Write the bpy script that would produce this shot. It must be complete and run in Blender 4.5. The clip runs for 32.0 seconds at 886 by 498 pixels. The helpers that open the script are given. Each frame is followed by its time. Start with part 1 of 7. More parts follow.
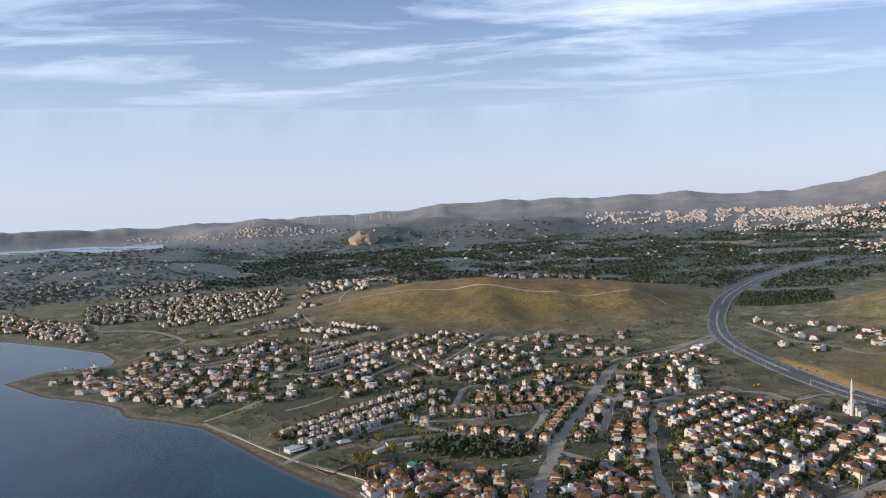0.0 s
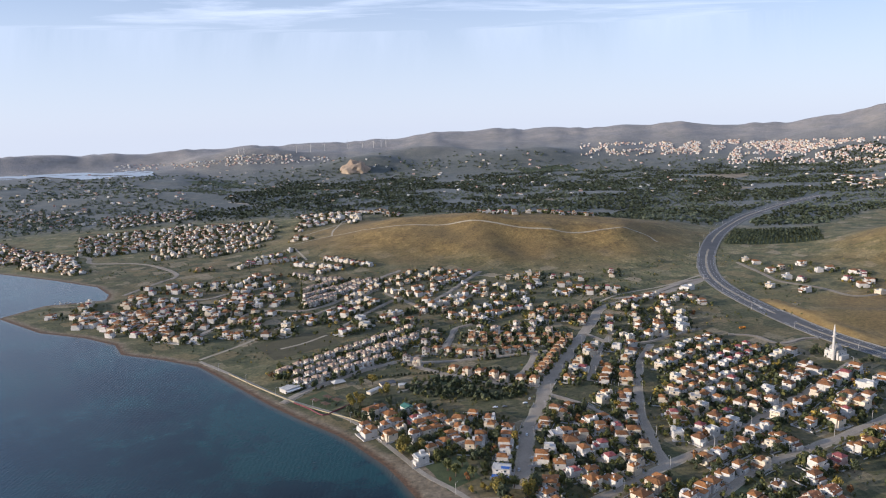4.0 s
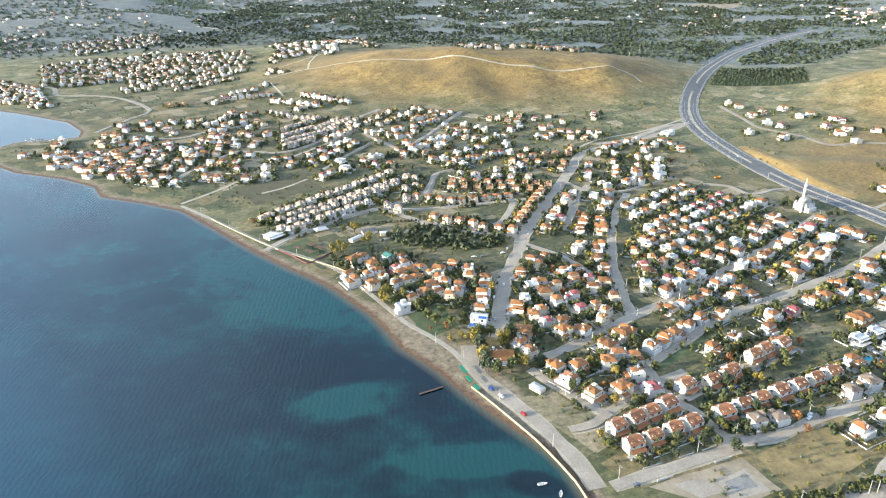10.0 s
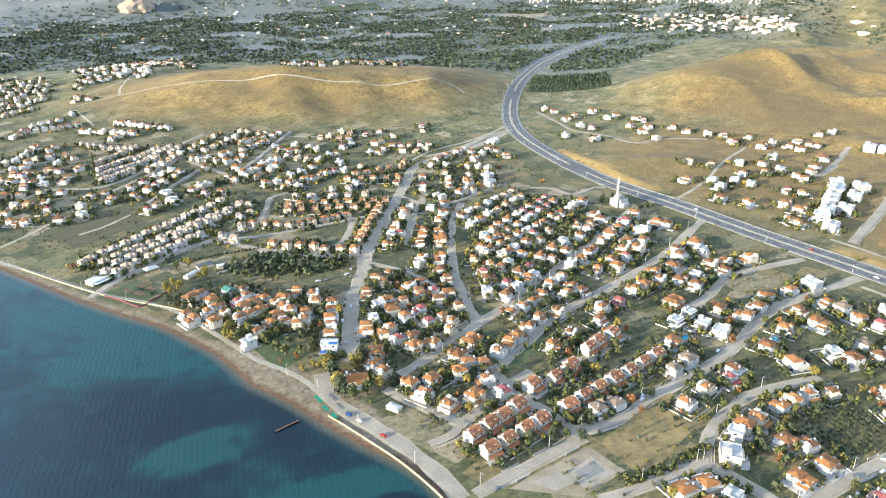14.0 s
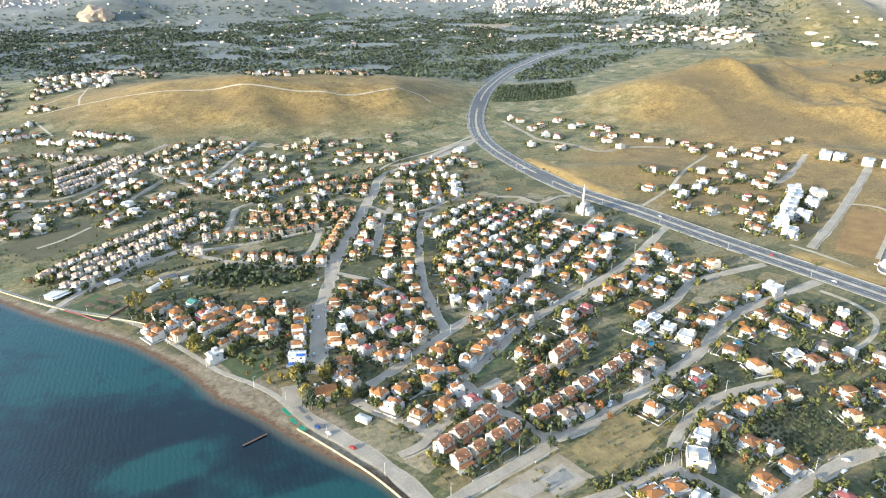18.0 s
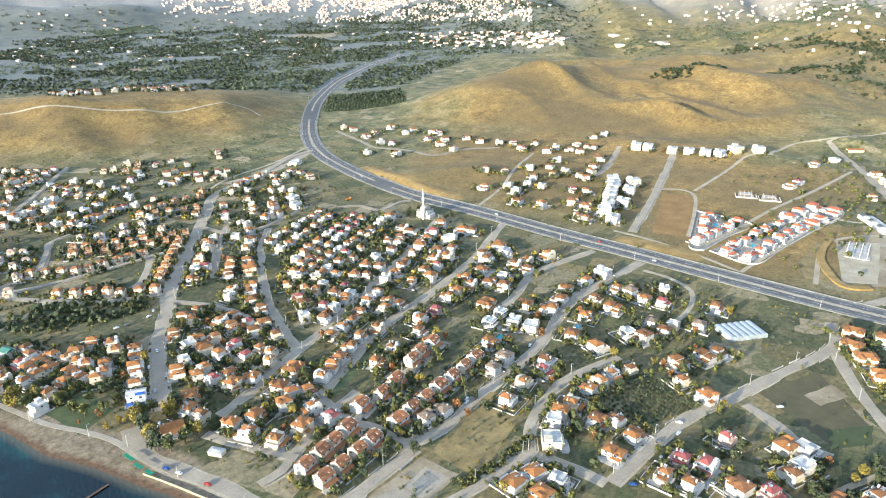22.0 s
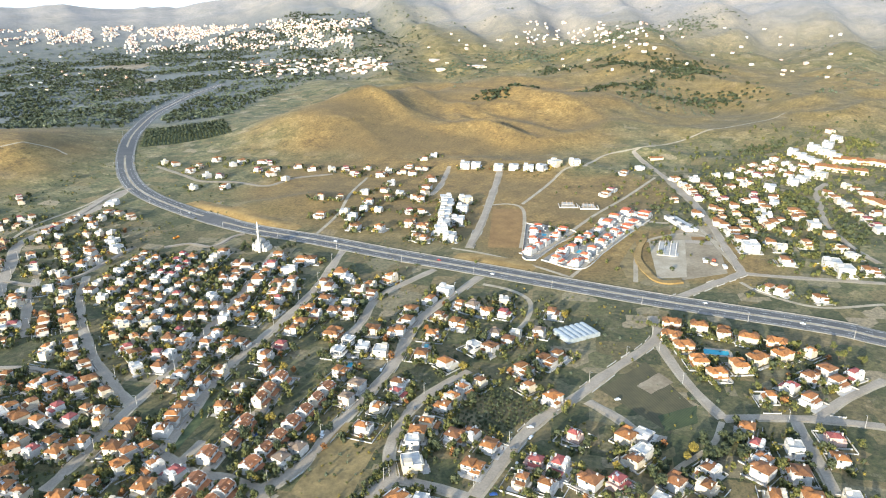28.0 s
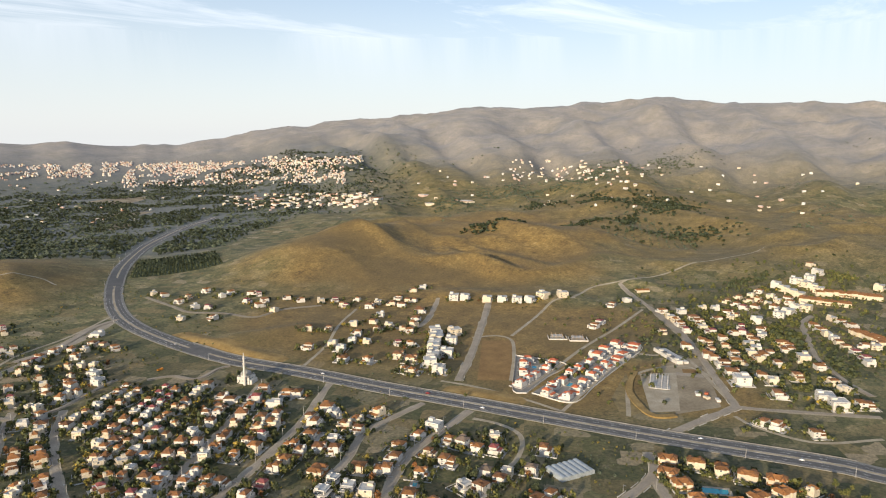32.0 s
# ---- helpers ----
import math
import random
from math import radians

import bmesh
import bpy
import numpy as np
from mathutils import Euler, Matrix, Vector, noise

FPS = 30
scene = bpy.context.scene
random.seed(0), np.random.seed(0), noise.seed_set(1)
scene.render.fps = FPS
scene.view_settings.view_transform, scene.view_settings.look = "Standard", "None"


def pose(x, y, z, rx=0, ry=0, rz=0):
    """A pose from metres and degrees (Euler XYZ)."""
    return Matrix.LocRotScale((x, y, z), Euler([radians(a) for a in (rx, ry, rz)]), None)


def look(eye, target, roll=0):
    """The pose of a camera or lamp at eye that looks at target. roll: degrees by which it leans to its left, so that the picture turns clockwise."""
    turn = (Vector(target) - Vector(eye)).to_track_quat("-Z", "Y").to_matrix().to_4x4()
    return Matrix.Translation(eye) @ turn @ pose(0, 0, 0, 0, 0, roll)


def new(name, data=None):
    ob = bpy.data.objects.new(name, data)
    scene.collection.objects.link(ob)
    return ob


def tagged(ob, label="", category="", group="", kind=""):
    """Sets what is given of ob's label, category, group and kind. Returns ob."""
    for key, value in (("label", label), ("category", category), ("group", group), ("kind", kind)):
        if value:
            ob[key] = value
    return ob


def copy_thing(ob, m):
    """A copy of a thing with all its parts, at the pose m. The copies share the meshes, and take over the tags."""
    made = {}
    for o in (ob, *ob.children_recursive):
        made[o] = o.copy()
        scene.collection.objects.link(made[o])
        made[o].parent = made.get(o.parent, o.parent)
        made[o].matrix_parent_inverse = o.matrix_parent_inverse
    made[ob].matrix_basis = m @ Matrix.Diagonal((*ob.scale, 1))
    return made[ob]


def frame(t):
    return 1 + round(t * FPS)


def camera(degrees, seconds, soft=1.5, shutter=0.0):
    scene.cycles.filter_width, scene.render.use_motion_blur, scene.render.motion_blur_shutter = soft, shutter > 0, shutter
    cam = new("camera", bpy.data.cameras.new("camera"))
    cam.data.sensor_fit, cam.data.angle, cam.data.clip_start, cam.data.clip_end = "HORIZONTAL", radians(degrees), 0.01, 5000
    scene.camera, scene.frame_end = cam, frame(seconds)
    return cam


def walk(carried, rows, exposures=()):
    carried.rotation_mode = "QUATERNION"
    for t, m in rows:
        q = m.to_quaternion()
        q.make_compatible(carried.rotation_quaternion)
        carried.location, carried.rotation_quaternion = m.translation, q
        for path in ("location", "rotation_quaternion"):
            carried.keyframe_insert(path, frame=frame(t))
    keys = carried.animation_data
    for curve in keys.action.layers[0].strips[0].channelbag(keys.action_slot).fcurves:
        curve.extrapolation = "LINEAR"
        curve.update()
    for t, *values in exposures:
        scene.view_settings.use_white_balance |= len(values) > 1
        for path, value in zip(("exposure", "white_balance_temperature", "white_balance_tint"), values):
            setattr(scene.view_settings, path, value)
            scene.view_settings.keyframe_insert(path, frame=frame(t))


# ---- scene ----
# ---- camera ----
cam = camera(64.4, 32.0, soft=1.1)
# seconds, eye, yaw, pitch, roll
PATH = [
    (0, 1.1, -5.7, 216.5, -0.36, -3.81, -2.32),
    (0.5, 1.0, -5.6, 218.6, -0.47, -3.28, -2.25),
    (1, 1.0, -5.6, 220.6, -0.56, -3.19, -2.16),
    (1.5, 1.1, -5.4, 222.5, -0.62, -3.08, -2.08),
    (2, 0.9, -5.2, 224.1, -0.69, -3.09, -2.02),
    (2.5, 0.7, -4.9, 226.8, -0.74, -4.12, -1.93),
    (3, 0.4, -4.7, 229.4, -0.76, -6.02, -1.83),
    (3.5, 0.1, -4.5, 232.1, -0.80, -7.92, -1.78),
    (5.5, -0.2, -4.3, 234.8, -0.98, -15.12, -1.46),
    (6, -0.5, -4.2, 237.5, -1.05, -16.69, -1.36),
    (6.5, -0.9, -3.9, 240.3, -1.11, -18.13, -1.27),
    (7, -1.2, -3.7, 243.0, -1.17, -19.53, -1.17),
    (7.5, -1.5, -3.4, 245.0, -1.26, -20.89, -1.05),
    (8, -1.7, -3.0, 246.9, -1.35, -22.21, -0.92),
    (8.5, -1.9, -2.7, 248.7, -1.45, -23.43, -0.79),
    (9, -2.0, -2.3, 250.5, -1.54, -23.90, -0.70),
    (9.5, -2.0, -2.0, 252.3, -1.61, -23.84, -0.61),
    (10, -2.0, -1.7, 254.0, -2.38, -23.78, -0.53),
    (10.5, -1.9, -1.6, 255.6, -3.90, -23.70, -0.53),
    (11, -1.7, -1.4, 257.2, -6.33, -23.60, -0.55),
    (11.5, -1.5, -1.4, 258.6, -9.53, -23.52, -0.58),
    (12, -1.4, -1.3, 259.8, -12.75, -23.43, -0.66),
    (12.5, -1.3, -1.2, 260.7, -14.34, -23.32, -0.77),
    (13, -1.2, -1.2, 261.3, -15.16, -23.22, -0.77),
    (13.5, -1.3, -1.1, 261.8, -15.78, -23.15, -0.72),
    (14, -1.3, -1.1, 262.1, -16.22, -23.05, -0.65),
    (14.5, -1.3, -1.1, 262.2, -16.37, -22.96, -0.57),
    (16.5, -1.3, -1.1, 262.2, -16.97, -22.59, -0.28),
    (17, -1.3, -1.0, 262.2, -17.08, -22.50, -0.24),
    (17.5, -1.3, -0.9, 262.2, -17.93, -22.43, -0.21),
    (18, -1.2, -0.8, 262.3, -19.05, -22.34, -0.20),
    (18.5, -1.0, -0.7, 262.4, -20.08, -22.27, -0.14),
    (19, -0.9, -0.5, 262.5, -21.42, -22.20, -0.14),
    (19.5, -0.7, -0.4, 262.5, -23.07, -22.13, -0.13),
    (20, -0.5, -0.2, 262.5, -24.13, -22.06, -0.12),
    (20.5, -0.3, 0.0, 262.4, -25.51, -21.97, -0.12),
    (21, -0.1, 0.3, 262.3, -27.38, -21.91, -0.21),
    (21.5, 0.1, 0.6, 262.1, -30.39, -21.82, -0.29),
    (22, 0.3, 0.9, 261.8, -32.56, -21.73, -0.40),
    (22.5, 0.5, 1.2, 261.6, -33.99, -21.64, -0.37),
    (23, 0.7, 1.6, 261.3, -34.84, -21.57, -0.37),
    (23.5, 0.8, 2.0, 261.1, -36.73, -21.49, -0.39),
    (24, 0.9, 2.4, 261.0, -38.64, -21.42, -0.46),
    (24.5, 0.9, 2.7, 261.0, -40.57, -21.34, -0.51),
    (25, 0.9, 2.9, 261.1, -42.75, -21.29, -0.57),
    (25.5, 0.9, 3.1, 261.2, -44.21, -21.23, -0.65),
    (27.5, 0.8, 3.2, 261.4, -46.30, -20.89, -0.49),
    (28, 0.7, 3.3, 261.6, -46.44, -19.83, -0.41),
    (28.5, 0.6, 3.3, 261.9, -46.60, -18.42, -0.37),
    (29, 0.4, 3.3, 262.1, -46.71, -17.18, -0.35),
    (29.5, 0.3, 3.2, 262.2, -46.85, -15.74, -0.28),
    (30, 0.1, 3.2, 262.3, -46.95, -14.50, -0.24),
    (30.5, -0.1, 3.1, 262.4, -47.09, -13.06, -0.18),
    (31, -0.3, 3.1, 262.4, -47.21, -11.81, -0.16),
    (31.5, -0.4, 3.2, 262.4, -47.33, -10.39, -0.13),
    (32, -0.4, 3.3, 262.3, -47.45, -9.18, -0.04),
]


def aim(x, y, z, yaw, pitch, roll):
    a, b = radians(yaw), radians(pitch)
    way = Vector((-math.sin(a) * math.cos(b), math.cos(a) * math.cos(b), math.sin(b)))
    eye = Vector((x, y, z))
    return look(eye, eye + way * 100, roll)


walk(cam, [(row[0], aim(*row[1:])) for row in PATH],
     exposures=[(0, 0.0, 5230, 13), (2.5, 0.0, 5230, 13), (5.5, 0.55, 5250, 17), (7.0, 1.0, 5230, 10), (8.5, 1.53, 5260, 4), (20, 1.45, 5260, 2),
                (27.5, 1.26, 5300, 3), (29, 1.14, 5480, 5), (32, 0.32, 6000, 9)])

# ---- light ----
SUN_FROM = 256.0        # bearing of the sun, clockwise from +y
SUN_UP = 12.0
world = bpy.data.worlds.new("world")
world.use_nodes = True
scene.world = world
nt = world.node_tree
bg = nt.nodes["Background"]
sky = nt.nodes.new("ShaderNodeTexSky")
sky.sky_type = 'NISHITA'
sky.sun_disc = False
sky.sun_elevation = radians(SUN_UP)
sky.sun_rotation = radians(SUN_FROM)
sky.dust_density = 0.6
sky.air_density = 1.0
sky.ozone_density = 3.0
# thin streaks of cirrus over the whole sky
way = nt.nodes.new("ShaderNodeTexCoord").outputs["Generated"]
sep = nt.nodes.new("ShaderNodeSeparateXYZ")
nt.links.new(way, sep.inputs[0])
high = nt.nodes.new("ShaderNodeMath")
high.operation = 'MAXIMUM'
high.inputs[1].default_value = 0.13
nt.links.new(sep.outputs[2], high.inputs[0])
flat = nt.nodes.new("ShaderNodeVectorMath")
flat.operation = 'DIVIDE'
both = nt.nodes.new("ShaderNodeCombineXYZ")
for k in range(3):
    nt.links.new(high.outputs[0], both.inputs[k])
nt.links.new(way, flat.inputs[0])
nt.links.new(both.outputs[0], flat.inputs[1])
turn = nt.nodes.new("ShaderNodeMapping")
turn.inputs["Rotation"].default_value = (0, 0, radians(-14))
turn.inputs["Scale"].default_value = (0.36, 0.8, 0.0)
nt.links.new(flat.outputs[0], turn.inputs[0])
wisp = nt.nodes.new("ShaderNodeTexNoise")
wisp.inputs["Scale"].default_value = 1.15
wisp.inputs["Detail"].default_value = 9.0
wisp.inputs["Roughness"].default_value = 0.62
wisp.inputs["Distortion"].default_value = 0.5
nt.links.new(turn.outputs[0], wisp.inputs["Vector"])
veil = nt.nodes.new("ShaderNodeValToRGB")
veil.color_ramp.elements[0].position, veil.color_ramp.elements[0].color = 0.47, (0, 0, 0, 1)
veil.color_ramp.elements[1].position, veil.color_ramp.elements[1].color = 0.67, (0.9, 0.75, 0.75, 1)
nt.links.new(wisp.outputs[0], veil.inputs[0])
cloud = nt.nodes.new("ShaderNodeMix")
cloud.data_type = 'RGBA'
cloud.inputs[7].default_value = (10.5, 10.2, 10.0, 1)
fade = nt.nodes.new("ShaderNodeMapRange")
fade.interpolation_type = 'SMOOTHSTEP'
fade.inputs[1].default_value, fade.inputs[2].default_value = 0.04, 0.22
nt.links.new(sep.outputs[2], fade.inputs[0])
thin = nt.nodes.new("ShaderNodeMath")
thin.operation = 'MULTIPLY'
nt.links.new(fade.outputs[0], thin.inputs[0])
nt.links.new(veil.outputs[0], thin.inputs[1])
nt.links.new(thin.outputs[0], cloud.inputs[0])
nt.links.new(sky.outputs[0], cloud.inputs[6])
# pale dust haze low over the horizon
low = nt.nodes.new("ShaderNodeMapRange")
low.interpolation_type = 'SMOOTHSTEP'
low.inputs[1].default_value, low.inputs[2].default_value = -0.02, 0.34
low.inputs[3].default_value, low.inputs[4].default_value = 0.8, 0.16
nt.links.new(sep.outputs[2], low.inputs[0])
dust = nt.nodes.new("ShaderNodeMix")
dust.data_type = 'RGBA'
dust.inputs[7].default_value = (6.7, 6.45, 6.1, 1)
nt.links.new(low.outputs[0], dust.inputs[0])
nt.links.new(cloud.outputs[2], dust.inputs[6])
nt.links.new(dust.outputs[2], bg.inputs[0])
bg.inputs[1].default_value = 0.122
lamp = bpy.data.lights.new("sun", 'SUN')
lamp.energy = 5.0
lamp.angle = radians(0.6)
lamp.color = (1.0, 0.79, 0.52)
sun = new("sun", lamp)
b = radians(SUN_FROM)
up = radians(SUN_UP)
sun.matrix_world = look((0, 0, 400), (-math.sin(b) * math.cos(up) * 100, -math.cos(b) * math.cos(up) * 100, 400 - math.sin(up) * 100))

# ---- materials ----
def mat(name, rough=0.8, metal=0.0):
    m = bpy.data.materials.new(name)
    m.use_nodes = True
    p = m.node_tree.nodes["Principled BSDF"]
    p.inputs["Roughness"].default_value = rough
    p.inputs["Metallic"].default_value = metal
    return m, m.node_tree, p


def node(t, kind, **ins):
    n = t.nodes.new(kind)
    for k, v in ins.items():
        n.inputs[k.replace("_", " ")].default_value = v
    return n


def ramp(t, src, stops):
    r = t.nodes.new("ShaderNodeValToRGB")
    while len(r.color_ramp.elements) < len(stops):
        r.color_ramp.elements.new(0.5)
    for e, (pos, col) in zip(r.color_ramp.elements, stops):
        e.position, e.color = pos, (*col, 1) if len(col) == 3 else col
    t.links.new(src, r.inputs[0])
    return r.outputs[0]


def mix(t, fac, a, b, mode='MIX'):
    m = t.nodes.new("ShaderNodeMix")
    m.data_type, m.blend_type = 'RGBA', mode
    for sock, v in ((m.inputs[0], fac), (m.inputs[6], a), (m.inputs[7], b)):
        if isinstance(v, bpy.types.NodeSocket):
            t.links.new(v, sock)
        else:
            sock.default_value = v if isinstance(v, (int, float)) else (*v, 1)
    return m.outputs[2]


def maths(t, op, a, b=0.0):
    m = t.nodes.new("ShaderNodeMath")
    m.operation = op
    for sock, v in ((m.inputs[0], a), (m.inputs[1], b)):
        if isinstance(v, bpy.types.NodeSocket):
            t.links.new(v, sock)
        else:
            sock.default_value = v
    return m.outputs[0]


def place(t):
    return t.nodes.new("ShaderNodeNewGeometry").outputs["Position"]


def noise_of(t, scale, detail=6.0, vec=None, rough=0.6):
    n = node(t, "ShaderNodeTexNoise", Scale=scale, Detail=detail, Roughness=rough)
    t.links.new(vec or place(t), n.inputs["Vector"])
    return n.outputs[0]


def bump(t, p, h, strength, dist):
    b = node(t, "ShaderNodeBump", Strength=strength, Distance=dist)
    t.links.new(h, b.inputs["Height"])
    t.links.new(b.outputs[0], p.inputs["Normal"])


def speckled(name, dark, light, scale, rough=0.85, fine=6.0, vary=0.0, relief=0.0):
    """Two-scale mottled surface; vary shifts the tone from object to object."""
    m, t, p = mat(name, rough)
    c = ramp(t, noise_of(t, scale), [(0.3, dark), (0.7, light)])
    f = ramp(t, noise_of(t, scale * fine), [(0.25, (0.72, 0.72, 0.72)), (0.75, (1.12, 1.12, 1.12))])
    c = mix(t, 1.0, c, f, 'MULTIPLY')
    if vary:
        info = t.nodes.new("ShaderNodeObjectInfo")
        v = ramp(t, info.outputs["Random"], [(0.0, (1 - vary,) * 3), (1.0, (1 + vary * 0.4,) * 3)])
        c = mix(t, 1.0, c, v, 'MULTIPLY')
    t.links.new(c, p.inputs["Base Color"])
    if relief:
        bump(t, p, noise_of(t, scale * fine), 0.6, relief)
    return m


def tiles(name, a, b, vary=0.45):
    """Clay pantiles: courses down the slope, weathered."""
    m, t, p = mat(name, 0.8)
    c = ramp(t, noise_of(t, 0.7), [(0.3, a), (0.72, b)])
    info = t.nodes.new("ShaderNodeObjectInfo")
    c = mix(t, 1.0, c, ramp(t, info.outputs["Random"], [(0.0, (1 - vary,) * 3), (0.5, (1, 1, 1)), (1.0, (1.2, 1.15, 1.05))]), 'MULTIPLY')
    w = node(t, "ShaderNodeTexWave", Scale=1.2, Distortion=1.5)
    t.links.new(place(t), w.inputs["Vector"])
    w.bands_direction = 'Z'
    c = mix(t, 0.35, c, ramp(t, w.outputs[1], [(0.0, (0.45, 0.4, 0.38)), (0.6, (1, 1, 1))]), 'MULTIPLY')
    t.links.new(c, p.inputs["Base Color"])
    bump(t, p, w.outputs[1], 0.5, 0.08)
    return m


WHITE = speckled("white_render", (0.56, 0.52, 0.46), (0.74, 0.695, 0.63), 0.35, vary=0.12)
CREAM = speckled("cream_render", (0.6, 0.5, 0.36), (0.76, 0.67, 0.52), 0.35, vary=0.18)
PINK = speckled("pink_render", (0.5, 0.34, 0.28), (0.66, 0.5, 0.42), 0.35, vary=0.15)
BROWNW = speckled("ochre_render", (0.45, 0.3, 0.17), (0.6, 0.43, 0.28), 0.35, vary=0.2)
GREYW = speckled("grey_cladding", (0.06, 0.065, 0.075), (0.13, 0.135, 0.15), 0.5)
TILE = tiles("clay_tiles", (0.2, 0.08, 0.024), (0.37, 0.172, 0.052))
TILE_RED = tiles("red_tiles", (0.38, 0.09, 0.04), (0.55, 0.17, 0.075), 0.15)
TILE_BROWN = tiles("brown_tiles", (0.17, 0.07, 0.028), (0.33, 0.155, 0.055))
TILE_RUST = tiles("rust_tiles", (0.22, 0.085, 0.035), (0.37, 0.165, 0.065), 0.35)
TILE_PALE = tiles("weathered_tiles", (0.27, 0.19, 0.14), (0.44, 0.335, 0.26), 0.3)
TILE_WINE = tiles("wine_tiles", (0.2, 0.05, 0.05), (0.32, 0.1, 0.09), 0.15)
TILE_GREY = tiles("grey_brown_tiles", (0.15, 0.11, 0.08), (0.28, 0.21, 0.15), 0.2)
GREEN_TILE = speckled("green_sheet", (0.04, 0.13, 0.1), (0.09, 0.22, 0.17), 0.6, 0.6)
FLAT = speckled("roof_screed", (0.42, 0.41, 0.39), (0.66, 0.64, 0.6), 0.5, vary=0.2)
BLUE = speckled("blue_sheet", (0.02, 0.09, 0.38), (0.05, 0.17, 0.55), 0.6, 0.5)
FRAME = speckled("white_frame", (0.6, 0.6, 0.6), (0.78, 0.78, 0.78), 2.0, 0.5)
WOODD = speckled("dark_door", (0.08, 0.045, 0.03), (0.16, 0.09, 0.05), 2.0, 0.6)
GLASS, _t, _p = mat("window_glass", 0.08)
_p.inputs["Base Color"].default_value = (0.03, 0.045, 0.06, 1)
METAL, _t, _p = mat("galvanised_steel", 0.4, 0.9)
_p.inputs["Base Color"].default_value = (0.55, 0.56, 0.57, 1)
PANEL, _t, _p = mat("solar_collector", 0.15)
_p.inputs["Base Color"].default_value = (0.02, 0.03, 0.07, 1)
ASPHALT = speckled("asphalt", (0.085, 0.083, 0.082), (0.135, 0.13, 0.125), 0.05, 0.85, 20)
LANE = speckled("worn_lane", (0.27, 0.23, 0.178), (0.4, 0.342, 0.265), 0.06, 0.9, 14)
DIRT = speckled("dirt_track", (0.3, 0.25, 0.17), (0.46, 0.4, 0.3), 0.06, 0.95, 10)
PAVING = speckled("pale_paving", (0.3, 0.26, 0.2), (0.43, 0.375, 0.29), 0.2, 0.9)
WORN = speckled("worn_concrete", (0.17, 0.16, 0.14), (0.3, 0.28, 0.245), 0.12)
PAINT = speckled("road_paint", (0.6, 0.6, 0.58), (0.78, 0.78, 0.75), 0.5, 0.6)
CONCRETE = speckled("concrete", (0.36, 0.34, 0.31), (0.55, 0.52, 0.48), 0.2)
BARK = speckled("bark", (0.07, 0.05, 0.035), (0.15, 0.11, 0.08), 3.0)


def foliage(name, a, b, c):
    m, t, p = mat(name, 0.75)
    g = t.nodes.new("ShaderNodeNewGeometry")
    col = ramp(t, g.outputs["Random Per Island"], [(0.0, a), (0.55, b), (1.0, c)])
    info = t.nodes.new("ShaderNodeObjectInfo")
    col = mix(t, 1.0, col, ramp(t, info.outputs["Random"], [(0, (0.7, 0.75, 0.7)), (1, (1.2, 1.15, 1.0))]), 'MULTIPLY')
    t.links.new(col, p.inputs["Base Color"])
    return m


LEAF = foliage("green_leaves", (0.055, 0.066, 0.018), (0.1, 0.106, 0.028), (0.17, 0.155, 0.042))
LEAF_DARK = foliage("dark_leaves", (0.03, 0.042, 0.02), (0.052, 0.064, 0.027), (0.086, 0.094, 0.04))
# olive leaves greyed in their colour, standing in for distance haze
OLIVE_HAZED = foliage("olive_leaves_hazed", (0.055, 0.075, 0.05), (0.095, 0.115, 0.075), (0.15, 0.165, 0.11))
LEAF_GOLD = foliage("golden_leaves", (0.12, 0.1, 0.02), (0.26, 0.2, 0.03), (0.36, 0.26, 0.05))
LEAF_RUST = foliage("rusty_leaves", (0.13, 0.055, 0.02), (0.24, 0.1, 0.03), (0.34, 0.16, 0.04))

# the ground: dry grass, bare soil, weeds and dark orchard floor, by what grows where
GROUND, t, p = mat("ground", 0.95)


def attribute(t, name):
    a = t.nodes.new("ShaderNodeAttribute")
    a.attribute_name = name
    return a.outputs["Fac"]


big, mid, fine = noise_of(t, 0.006), noise_of(t, 0.035), noise_of(t, 0.35)
waste = ramp(t, mix(t, 0.45, mid, noise_of(t, 0.14, 7.0)), [(0.34, (0.054, 0.066, 0.027)), (0.45, (0.105, 0.108, 0.045)), (0.55, (0.19, 0.17, 0.072)), (0.66, (0.34, 0.28, 0.15))])
dry = ramp(t, mix(t, 0.5, mid, noise_of(t, 0.12, 7.0)), [(0.34, (0.095, 0.062, 0.023)), (0.46, (0.19, 0.124, 0.039)), (0.58, (0.27, 0.182, 0.056)), (0.68, (0.36, 0.262, 0.11))])
dry = mix(t, ramp(t, big, [(0.42, (0, 0, 0)), (0.62, (1, 1, 1))]), dry, mix(t, mid, (0.11, 0.076, 0.029), (0.215, 0.148, 0.052)))
# orchard floor, its base colour greyed to suggest haze over the plain
farm = ramp(t, mix(t, 0.45, mid, noise_of(t, 0.011, 5.0)), [(0.34, (0.055, 0.062, 0.052)), (0.5, (0.078, 0.084, 0.066)), (0.6, (0.11, 0.108, 0.082)), (0.72, (0.18, 0.16, 0.12))])
sand = ramp(t, noise_of(t, 0.09), [(0.35, (0.15, 0.115, 0.07)), (0.65, (0.25, 0.2, 0.135))])
wrack = maths(t, 'ADD', attribute(t, "edge"), maths(t, 'MULTIPLY', noise_of(t, 0.12), 0.25))
sand = mix(t, ramp(t, wrack, [(0.22, (1, 1, 1)), (0.36, (0, 0, 0))]), sand, (0.11, 0.065, 0.035))
# far hills in pale grey: distance haze painted into the ground colour
hazed_hill = ramp(t, big, [(0.35, (0.2, 0.188, 0.182)), (0.5, (0.255, 0.23, 0.21)), (0.65, (0.32, 0.28, 0.24))])
